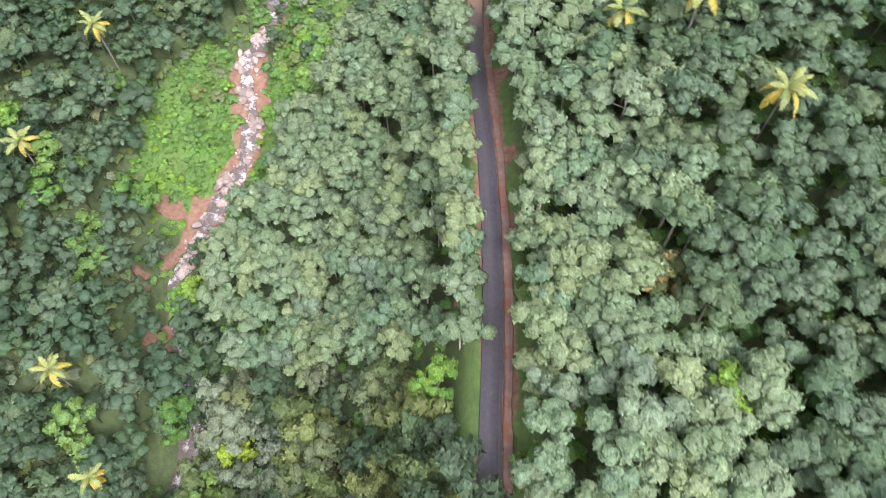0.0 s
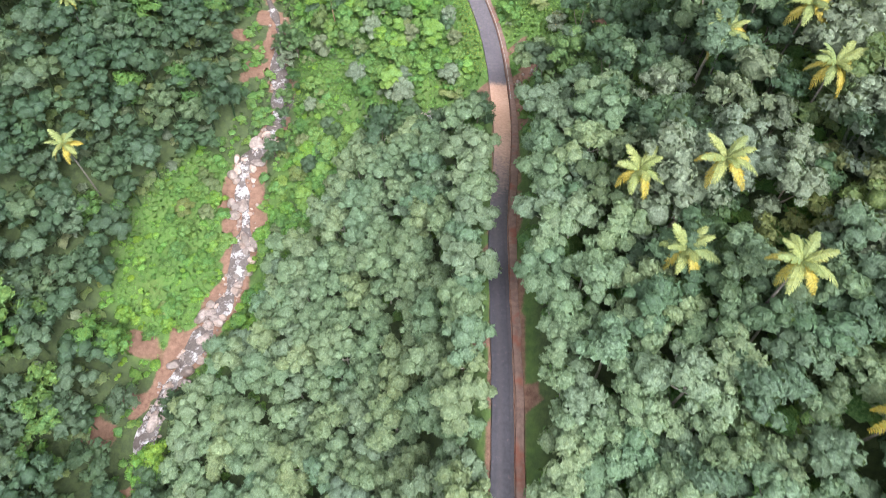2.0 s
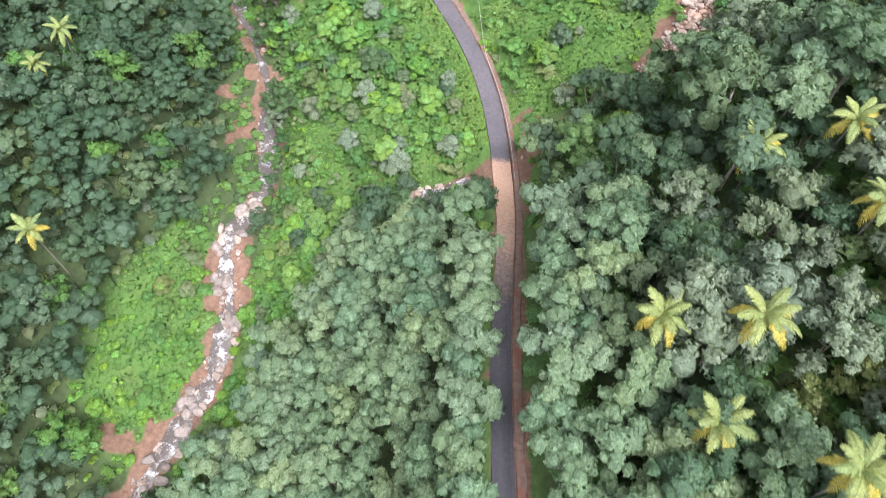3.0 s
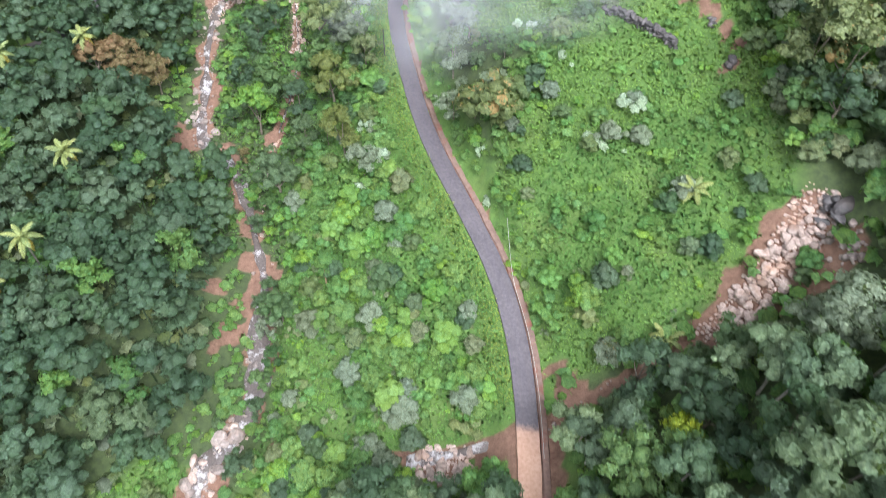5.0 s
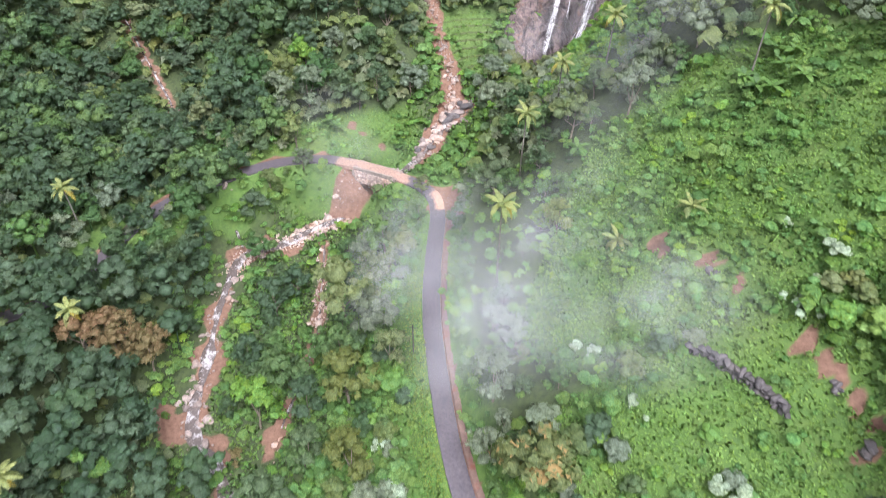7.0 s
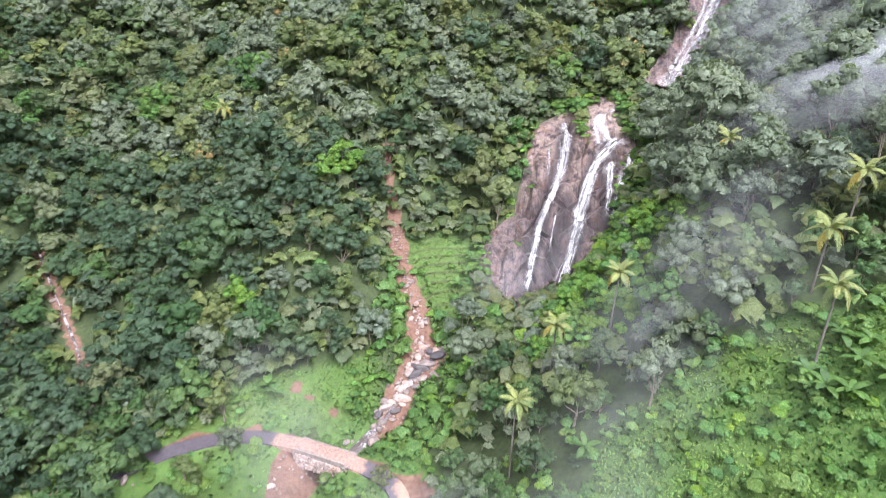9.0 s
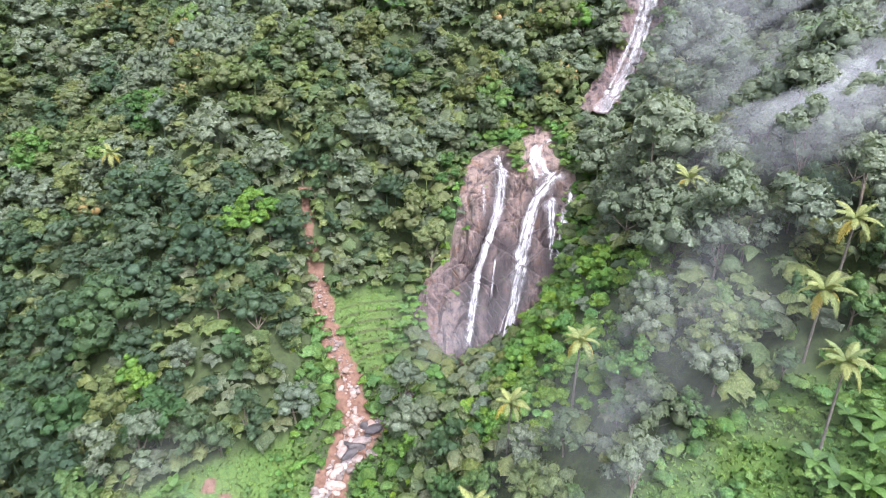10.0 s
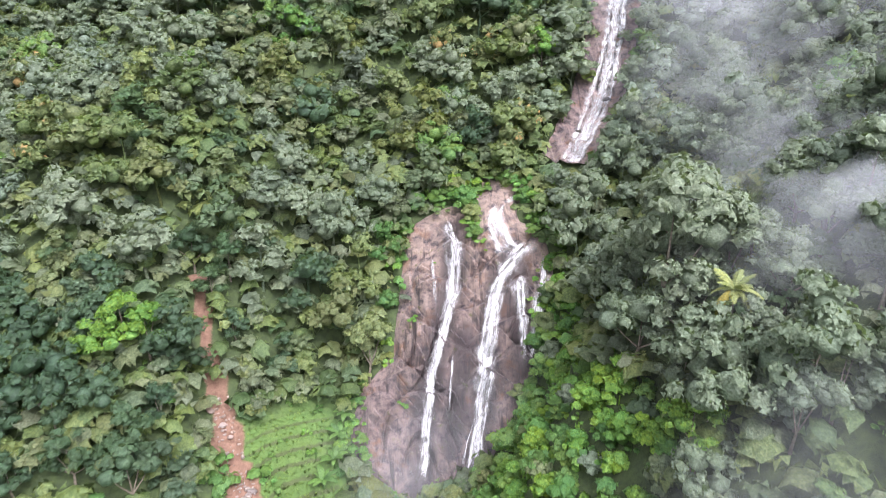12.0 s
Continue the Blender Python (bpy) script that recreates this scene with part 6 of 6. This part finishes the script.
ux, uy = scatter(rng, (-190, 12, 80, 425), 3.6, 0.5)
u_ok = in_valley(ux, uy, 2) & clear_of_lines(ux, uy, 3.3, 3.6, 3.0, 2.4)
for zone in (OPEN_EAST, TERRACE, ROAD_MEADOW, BRIGHT_SLOPE, OPEN_WEST, BANK_MEADOW, MOUND):
    u_ok &= inside(zone, ux, uy) < 0
CLUMPS = []
for i in range(6):
    CLUMPS.append(Soup())
    g = np.random.default_rng(350 + i)
    foliage(CLUMPS[-1], g, [(0, 0, 0.7, 0.9), (g.uniform(-1.1, 1.1), g.uniform(-1.1, 1.1), 0.4, 0.75)], sprays=12, leaf=0.5, low=0.15, shell=False, up=0.5)
ux2, uy2 = scatter(rng, (-75, 296, 40, 350), 3.0, 0.5)
u2 = clear_of_lines(ux2, uy2, 3.3, 3.0, 3.0, 2.6) & (inside(TERRACE, ux2, uy2) < 0)
ux, uy, u_ok = np.r_[ux, ux2[u2]], np.r_[uy, uy2[u2]], np.r_[u_ok, np.ones(u2.sum(), bool)]
u_size = rng.uniform(0.8, 1.4, ux.size) * np.where((uy > 255) | (ux > 8), 1.45, 1.0)
deep_wood = (uy > 250) & (inside(MOUND, ux, uy) < 0) & (inside(LOW_GROWTH, ux, uy) < 0) | (ux < stream_of(uy) - 8) & (uy < 250)
low_wood = [(x, y, z - 0.1, k) for x, y, z, k, ok, far in zip(ux, uy, land(ux, uy), u_size, u_ok, deep_wood) if ok and not far]
high_wood = [(x, y, z + 0.9, k * 1.2) for x, y, z, k, ok, far in zip(ux, uy, land(ux, uy), u_size, u_ok, deep_wood) if ok and far]
woods("undergrowth", "green saplings and undergrowth below the trees", "undergrowth", CLUMPS, low_wood, SHRUB_LEAF, 8)
woods("undergrowth", "dull green understorey of the hillside forest", "undergrowth", CLUMPS, high_wood, FOREST_LEAF, 18)


edge_line = FALLS_EDGE[7:] + FALLS_EDGE[:2]
for i in range(46):
    j = int(rng.integers(0, len(edge_line) - 1))
    u = rng.random()
    x, y = (np.array(edge_line[j]) * (1 - u) + np.array(edge_line[j + 1]) * u) * 1.0
    away = np.array((x + 8.0, y - 320.0))
    away = away / np.linalg.norm(away)
    x, y = x + away[0] * rng.uniform(-0.6, 2.4), y + away[1] * rng.uniform(-0.6, 2.4)
    ob = thing("shrub", SHRUB_SETS[rng.choice(["fresh green", "bright yellowish green", "dull green"])][rng.integers(0, 8)], None, "green shrub hanging at the edge of the cliff", "shrub", "cliff shrubs")
    ob.matrix_basis = Matrix.LocRotScale((x, y, float(land(x, y, False)) + 0.3), Euler((0, 0, rng.uniform(0, 6.3))), (1.3, 1.3, 1.2))
for x, y, size in ((-7.4, 334.4, 1.5), (-6.9, 331.8, 1.3), (-6.4, 329.8, 1.0), (-8, 336.6, 1.6), (-9.6, 337.5, 1.5), (4.6, 330.5, 1.4), (5.6, 327.0, 1.2), (3.4, 334, 1.4), (6.2, 322.5, 1.3), (-19.6, 329.6, 1.2), (-18.4, 333.4, 1.3), (-14.6, 336, 1.4), (4.9, 317.6, 1.3), (2.6, 312.6, 1.3), (-0.6, 307.2, 1.3), (-4.4, 303.2, 1.3), (-21.6, 320.5, 1.0)):
    ob = thing("bush", BUSH_SETS[str(rng.choice(["fresh green", "bright yellowish green", "mid-green"]))][rng.integers(0, 8)], None, "leafy green bush rooted at the edge of the cliff", "bush", "cliff bushes")
    p = face_point(np.array(x), np.array(y), -0.2)
    ob.matrix_basis = Matrix.LocRotScale(Vector(p), Euler((0, 0, rng.uniform(0, 6.3))), (size, size, size))
for x, y, size in ((-7.2, 333.5, 1.5), (-7, 331.5, 1.4), (-6.6, 329.5, 1.2), (-5.2, 328.5, 0.9), (-4.4, 327.3, 0.7), (-7.6, 335.6, 1.6), (2.4, 321.5, 0.8), (1.9, 319.5, 0.6), (-17, 322, 0.6), (-19, 313.5, 0.6), (-13.5, 327.8, 0.4)):
    ob = thing("shrub", SHRUB_SETS["bright yellowish green"][rng.integers(0, 8)], None, "bright green tuft growing on the wet rock", "shrub", "cliff shrubs")
    p = face_point(np.array(x), np.array(y), -0.1)
    ob.matrix_basis = Matrix.LocRotScale(Vector(p), Euler((0, 0, rng.uniform(0, 6.3))), (size, size, size * 0.8))
pale_set = [m.copy() for m in SHRUB_MESHES]
for m in pale_set:
    m.materials.append(PALE_LEAF)
for x, y, size in ((18.5, 179.6, 1.5), (17.2, 181.2, 1.2), (12.8, 174.2, 1.6), (13.9, 172.8, 1.2), (-1.6, 200, 1.5), (0.4, 198.5, 1.2), (25, 200.5, 1.6), (27.5, 203, 1.4), (29, 206, 1.5), (24, 212, 1.3), (-24.5, 183, 1.6), (-30, 190, 1.7), (-28.5, 176.5, 1.4), (-6, 178, 1.1), (-4.6, 171.5, 1.0), (6, 190.5, 1.2)):
    ob = thing("shrub", pale_set[rng.integers(0, 8)], None, "silvery pale-leaved shrub on the open slope", "shrub", "slope shrubs")
    ob.matrix_basis = Matrix.LocRotScale((x, y, float(land(x, y))), Euler((0, 0, rng.uniform(0, 6.3))), (size, size, size * 1.3))


def weeds(name, label, zones, step, leaf, seed, material, road=2.6):
    """Low leafy weeds and grass tufts: small upright leaf clusters."""
    g = np.random.default_rng(seed)
    xs, ys = [], []
    for zone in zones:
        p = np.array(zone)
        x, y = scatter(g, (*p.min(0), *p.max(0)), step, 0.5)
        ok = (inside(zone, x, y) > -1.5 * g.random(x.size)) & clear_of_lines(x, y, road, 2.4, 2.0, 1.8)
        ok &= soil_mask(x, y) < 0.4
        if zone is TERRACE:  # the grass grows in strips between the terrace walls
            step_no = land(x, y) / 1.25 + 0.25 * value_noise(x / 3, y / 3, 15)
            ok &= (step_no - np.floor(step_no)) > 0.3
        xs.append(x[ok])
        ys.append(y[ok])
    x, y = np.concatenate(xs), np.concatenate(ys)
    z = land(x, y)
    vs, qs, ns, n = [], [], [], 0
    for _ in range(3):
        c = np.stack([x + g.normal(size=x.size) * step * 0.3, y + g.normal(size=x.size) * step * 0.3, z + leaf * g.uniform(0.1, 0.7, x.size) + 1.3 * np.maximum(value_noise(x / 2.6, y / 2.6, 70) - 0.45, 0)], 1)
        way = g.normal(size=c.shape) * 0.8 + (0, 0, 0.6)
        v, q = leaf_cards(g, c, way, leaf, leaf * 0.5)
        ns.append(np.repeat(unit(unit(way) * 0.5 + (0, 0, 1)), 4, 0))
        vs.append(v)
        qs.append(q + n)
        n += len(v)
    tone = np.repeat(np.tile(0.5 * value_noise(x / 3, y / 3, seed) + 0.5 * value_noise(x / 13, y / 13, seed + 3), 3), 4)
    return thing(name, build_mesh(name, np.concatenate(vs), np.concatenate(qs), None, True, {"tone": tone}, np.concatenate(ns)), material, label, "weeds", kind="stuff")


weeds("weeds", "bright green low weeds and grass on the open slope", [OPEN_EAST, BRIGHT_SLOPE, EAST_EDGE], 0.56, 0.5, 1, WEED_LEAF)
weeds("weeds", "bright green low weeds below the lane", [OPEN_WEST, BANK_MEADOW], 0.7, 0.55, 2, WEED_LEAF)
VALLEY_FLOOR = [(-70, 172), (-40, 168), (-36, 205), (-33, 232), (-36, 250), (-30, 262), (-26, 290), (-44, 300), (-48, 262), (-56, 258), (-70, 250)]
weeds("weeds", "dull green ferns and creepers on the valley floor", [VALLEY_FLOOR], 0.8, 0.75, 5, SHRUB_LEAF)
weeds("grass", "short green grass on the terraces and above the lane", [TERRACE, ROAD_MEADOW], 0.6, 0.4, 3, GRASS_LEAF)
verge = lane_line[(lane_line[:, 1] > 136) & (lane_line[:, 1] < 226) & (lane_line[:, 0] > -33)]
side = across(verge)
VERGE = [tuple(q) for q in verge[::4, :2] - side[::4] * 1.7] + [tuple(q) for q in (verge[::4, :2] - side[::4] * 4.4)[::-1]]
weeds("grass", "yellowish short grass on the verge of the lane", [VERGE], 0.42, 0.3, 4, VERGE_LEAF, 1.7)


# ---- palms ----
def frond_mesh(seed, length, leaflet, pairs, droop):
    """A feathered palm leaf: a bent rib with two rows of hanging leaflets."""
    g = np.random.default_rng(seed)
    s = Soup()
    t = np.linspace(0, 1, 9)
    rib = np.stack([length * (t - 0.12 * droop * t ** 3), 0 * t, length * (0.28 * t - 0.75 * droop * t ** 2.2)], 1)
    tube(s, rib, 0.05 * (1 - 0.8 * t) + 0.008, 4)
    u = np.linspace(0.1, 1.0, pairs)
    c = np.stack([np.interp(u, t, rib[:, i]) for i in range(3)], 1)
    d = unit(np.gradient(c, axis=0))
    for sign in (-1, 1):
        side = np.stack([0 * u, np.full(pairs, float(sign)), 0 * u], 1)
        reach = leaflet * (0.35 + 0.9 * np.sin(np.pi * np.clip(u * 0.9 + 0.08, 0, 1)))[:, None] * g.uniform(0.85, 1.1, (pairs, 1))
        way = unit(side + d * 0.55 + np.array((0, 0, -0.28)) + g.normal(size=(pairs, 3)) * 0.06)
        tip = c + way * reach + np.array((0, 0, -0.18)) * reach
        mid = c + way * reach * 0.5
        w = d * length / pairs * 0.8
        v = np.stack([c - w * 0.5, c + w * 0.5, mid + w * 0.75, tip, mid - w * 0.75], 1)
        i = np.arange(pairs)[:, None] * 5
        s.add(v.reshape(-1, 3), np.concatenate([i + (0, 1, 2, 4)], 1), np.concatenate([i + (4, 2, 3)], 1))
    return s.mesh("frond")


FRONDS = [frond_mesh(400 + i, 3.4, 0.74, 20, (0.6, 0.95, 1.25)[i]) for i in range(3)]
FROND_SETS = []
for material in (FROND_GREEN, FROND_YELLOW):
    row = [m.copy() for m in FRONDS]
    for m in row:
        m.materials.append(material)
    FROND_SETS.append(row)


def palm(x, y, top, seed, size=1.0, lean=0.0, yellow=0.3, label="coconut palm with yellowing fronds above the canopy", name="coconut_palm"):
    """A coconut palm: a slim bent trunk with rings and a star of arching fronds."""
    g = np.random.default_rng(seed)
    z = float(land(x, y))
    h = max(top - z, 1.2)
    tree = thing(name, None, None, label, "palm", "coconut palms")
    tree.location = (x, y, z)
    bend = np.array((math.cos(seed * 2.1), math.sin(seed * 2.1))) * lean
    t = np.linspace(0, 1, 12)
    line = np.stack([bend[0] * (t ** 1.6 - 1), bend[1] * (t ** 1.6 - 1), -0.8 + (h + 0.8) * t], 1)
    s = Soup()
    tube(s, line, 0.17 - 0.06 * t + 0.012 * (np.arange(12) % 2), 8)
    part("trunk", s.mesh("trunk", True), PALM_BARK, tree)
    n = 14
    for i in range(n):
        low = i / (n - 1)
        a = i * 2.39996 + g.uniform(-0.15, 0.15)
        lift = 0.95 - 1.25 * low + g.uniform(-0.1, 0.1)
        gold = low > 1 - yellow and g.random() < 0.85
        f = new("frond", FROND_SETS[1 if gold else 0][0 if low < 0.35 else 1 if low < 0.7 else 2])
        f.parent = tree
        f.matrix_basis = Matrix.Translation((0, 0, h)) @ Matrix.Rotation(a, 4, "Z") @ Matrix.Rotation(-lift, 4, "Y") @ Matrix.Rotation(g.uniform(-0.3, 0.3), 4, "X") @ Matrix.Scale(size * g.uniform(0.85, 1.1), 4)
        if gold:
            f["label"] = "yellowed drooping frond"
    nuts = Soup()
    for i in range(7):
        a = i * 0.9
        nuts.add(np.array((0.24 * math.cos(a), 0.24 * math.sin(a), h - 0.3 - 0.08 * (i % 2))) + ICO * 0.14, tris=ICO_FACES)
    part("coconut_bunch", nuts.mesh("coconut_bunch", True), FROND_YELLOW, tree, "cluster of yellow-green coconuts")
    return tree


for i, (x, y, top) in enumerate(PALMS):
    palm(x, y, top, 500 + i, 0.82 if y > 120 else 0.95, 0.5, 0.45 if y < 120 else 0.12)
for i, (x, y, top) in enumerate([(26, 164.1, 53.2), (22.9, 144.1, 49.2), (3.1, 218.9, 61.4), (12.8, 219.5, 69.4)]):
    palm(x, y, float(land(x, y)) + 1.3, 600 + i, 0.8, 0.1, 0.0, "young bushy palm growing low on the green slope", "young_palm")


# ---- banana plants ----
def broad_leaf(seed):
    g = np.random.default_rng(seed)
    t = np.linspace(0, 1, 8)
    rib = np.stack([1.9 * t, 0 * t, 1.5 * t - 1.35 * t ** 2.1], 1)
    w = 0.36 * np.sin(np.pi * np.clip(t * 0.93 + 0.06, 0, 1)) ** 0.7
    rows = np.stack([rib + np.stack([0 * t, -w, -0.3 * w], 1), rib, rib + np.stack([0 * t, w, -0.3 * w], 1)], 1)
    i = np.arange(24).reshape(8, 3)
    q = np.stack([i[:-1, :-1], i[:-1, 1:], i[1:, 1:], i[1:, :-1]], -1).reshape(-1, 4)
    me = build_mesh("leaf", rows.reshape(-1, 3), q, smooth=True)
    me.materials.append(BANANA_LEAF)
    return me


BROAD = broad_leaf(1)


def banana(x, y, seed, size=1.0):
    g = np.random.default_rng(seed)
    top = thing("banana_plant", None, None, "broad-leaved green banana plant on the slope", "plant", "banana plants")
    top.matrix_basis = Matrix.LocRotScale((x, y, float(land(x, y))), Euler((0, 0, g.uniform(0, 6))), (size, size, size))
    s = Soup()
    tube(s, [(0, 0, -0.4), (0, 0, 0.8), (0.05, 0, 1.7)], (0.15, 0.12, 0.08), 6)
    part("stem", s.mesh("stem", True), BANANA_LEAF, top)
    for i in range(8):
        f = new("leaf", BROAD)
        f.parent = top
        f.matrix_basis = Matrix.Translation((0, 0, 1.5)) @ Matrix.Rotation(i * 2.4, 4, "Z") @ Matrix.Rotation(g.uniform(-0.5, 0.25), 4, "Y") @ Matrix.Scale(g.uniform(0.8, 1.25), 4)


for i, (x, y) in enumerate([(21, 238), (23, 236.5), (24.5, 239.5), (26, 241), (19.5, 240.5), (23.5, 243), (27, 236), (-62, 265.5), (-60.5, 264.5), (-31.5, 303), (-30, 306), (-29.2, 309.5), (-28.5, 312), (6, 225), (-5, 243)]):
    banana(x, y, 700 + i, 1.15)


# ---- bridge, walls, pole and pipe ----
def block_wall(name, line, height, thick, label, seed, material, size=0.6, kind_of="wall"):
    """A dry wall: single stones laid in courses along a line."""
    g = np.random.default_rng(seed)
    p, s = smooth_line(line, 0.2)
    top = thing(name, None, None, label, kind_of)
    top.location = p[0]
    count = 0
    for row in range(max(1, int(height / (size * 0.62)))):
        at = g.uniform(0, size)
        while at < s[-1] and count < 280:
            length = size * g.uniform(0.7, 1.4)
            c = np.array([np.interp(at, s, p[:, i]) for i in range(3)])
            ob = new("stone", STONE_SETS[material][g.integers(0, 7)])
            ob.parent = top
            ob.matrix_basis = Matrix.LocRotScale(Vector(c - p[0] + (g.normal() * 0.06 * thick, g.normal() * 0.06 * thick, (row + 0.4) * size * 0.62)), Euler((g.uniform(-0.2, 0.2), g.uniform(-0.2, 0.2), g.uniform(0, 6.3))),
                                                 (length * 1.25, max(thick, size), size * 0.95))
            at += length * 0.8
            count += 1
    return top


def grounded(points, lift=0.0):
    return [(x, y, float(land(x, y)) + lift) for x, y in points]


block_wall("stone_wall", grounded([(12.8, 197.6), (15.5, 196.2), (18, 194), (20.5, 192.2), (22.5, 190.2), (24, 188.6)], -0.2), 1.9, 1.7, "dark dry-stone wall crossing the green slope", 1, "dark wet", 0.8)
block_wall("stone_wall", [(-43, 251.8, 40.6), (-48, 253.4, 40.9), (-53, 254.3, 41.2)], 3.2, 0.9, "grey stone abutment wall under the bridge road", 2, "pale pinkish", 0.7)

k = Nodes("weathered_concrete")
c1, c2 = k.noise(1.5, 5.0), k.noise(12.0, 4.0)
CONCRETE = k.done(k.surface(k.blend(k.span(c1, 0.35, 0.65), (0.20, 0.17, 0.155), (0.31, 0.26, 0.235)), 0.8, k.bump(c2, 0.4, 0.03)))


def box(size, at, bevel=0.04):
    bm = bmesh.new()
    bmesh.ops.create_cube(bm, size=1.0)
    for v in bm.verts:
        v.co = Vector((v.co.x * size[0], v.co.y * size[1], v.co.z * size[2]))
    bmesh.ops.bevel(bm, geom=list(bm.edges), offset=bevel, segments=1, affect="EDGES")
    me = bpy.data.meshes.new("box")
    bm.to_mesh(me)
    bm.free()
    me.transform(Matrix.Translation(at))
    return me


bridge = thing("bridge", None, None, "low concrete bridge with a stone side carrying the lane", "bridge")
bridge.matrix_basis = pose(-48, 255.2, 44.5, 0, 0, 167)
part("deck", box((11, 4.0, 0.45), (0, 0, -0.5)), CONCRETE, bridge)
part("parapet", box((10, 0.3, 0.55), (0, 1.95, 0.15)), CONCRETE, bridge)
part("abutment", box((0.9, 4.4, 4.0), (-4.8, 0, -2.4)), CONCRETE, bridge)
part("abutment", box((0.9, 4.4, 4.0), (4.8, 0, -2.4)), CONCRETE, bridge)

k = Nodes("dark_weathered_wood")
POLE_WOOD = k.done(k.surface(k.blend(k.span(k.noise(6.0), 0.3, 0.7), (0.035, 0.03, 0.028), (0.07, 0.06, 0.055)), 0.8))
s = Soup()
px, py = -27.6, 206.3
pz = float(land(px, py))
tube(s, [(px, py, pz - 0.5), (px, py, pz + 3), (px, py, pz + 6.3)], (0.12, 0.11, 0.09), 8)
pole = thing("utility_pole", None, None, "dark slim utility pole beside the lane", "pole")
part("shaft", s.mesh("shaft", True), POLE_WOOD, pole)
s = Soup()
tube(s, [(px - 0.7, py, pz + 5.8), (px + 0.7, py, pz + 5.8)], (0.05, 0.05), 6)
part("crossarm", s.mesh("crossarm"), POLE_WOOD, pole)

pipe_line, _ = smooth_line([(7.6, 128, 36.6), (7.0, 134, 36.7), (6.2, 140, 36.7), (4.3, 148.5, 37.3), (1.6, 155.5, 38.4), (0.6, 160, 40.5), (-0.5, 166, 43.5)], 1.0)
s = Soup()
tube(s, pipe_line, np.full(len(pipe_line), 0.045), 6)
k = Nodes("pale_plastic_pipe")
PIPE = k.done(k.surface(k.blend(k.span(k.noise(2.0), 0.3, 0.7), (0.24, 0.24, 0.23), (0.34, 0.34, 0.32)), 0.5))
thing("water_pipe", s.mesh("water_pipe", True), PIPE, "pale thin water pipe slung beside the lane", "pipe")
k = Nodes("dead_wood")
DEAD_WOOD = k.done(k.surface(k.blend(k.span(k.noise(4.0), 0.3, 0.7), (0.20, 0.12, 0.07), (0.32, 0.22, 0.14)), 0.85))
s = Soup()
tube(s, [(-30.0, 157.0, 27.5), (-30.9, 159.4, 30.2), (-31.6, 161.5, 32.2)], (0.16, 0.12, 0.07), 7)
thing("dead_trunk", s.mesh("dead_trunk", True), DEAD_WOOD, "bare brown dead trunk leaning among shrubs", "log")


# ---- low cloud drifting through the trees ----
k = Nodes("drifting_mist")
fade = k.put("Attribute")
fade.attribute_name = "mist_amount"
m1 = k.noise(0.055, 5.0, 0.6)
veil = k.math("MULTIPLY", k.span(m1, 0.34, 0.6), fade.outputs["Fac"])
white = k.put("BsdfDiffuse", Color=(0.60, 0.63, 0.68, 1.0)).outputs[0]
mix = k.put("MixShader", Fac=veil)
k.t.links.new(k.put("BsdfTransparent").outputs[0], mix.inputs[1])
k.t.links.new(white, mix.inputs[2])
MIST = k.done(mix.outputs[0])


def mist(x, y, rx, ry, lift, dense, seed):
    """A soft bank of mist lying over the slope."""
    u, v = np.meshgrid(np.linspace(-1, 1, 25), np.linspace(-1, 1, 25))
    px, py = x + u * rx, y + v * ry
    z = lay(px, py) + lift + 5 * fractal(px / 15, py / 15, 3, seed)
    soft = np.clip(1 - (u ** 2 + v ** 2), 0, 1) ** 1.8 * dense * 0.54
    i = np.arange(625).reshape(25, 25)
    q = np.stack([i[:-1, :-1], i[:-1, 1:], i[1:, 1:], i[1:, :-1]], -1).reshape(-1, 4)
    me = build_mesh("mist", np.stack([px, py, z], -1), q, smooth=True, attrs={"mist_amount": soft.ravel()})
    thing("mist", me, MIST, "thin white mist drifting low over the slope", "mist", kind="stuff")


for row in ((-10, 212, 22, 26, 9, 0.44, 1), (-16, 203, 13, 22, 12, 0.42, 2), (-61, 264, 18, 10, 7, 0.08, 3), (-52, 253, 16, 12, 8, 0.16, 4), (-16, 301, 20, 14, 7, 0.25, 5),
            (4, 246, 20, 24, 11, 0.3, 6), (36, 290, 28, 32, 11, 0.6, 7), (46, 330, 32, 42, 13, 0.5, 8), (52, 346, 32, 44, 17, 0.6, 12), (22, 272, 20, 20, 10, 0.15, 9), (46, 360, 30, 32, 12, 0.5, 13), (6, 200, 18, 14, 6, 0.42, 10), (-32, 228, 19, 24, 8, 0.46, 11)):
    mist(*row)
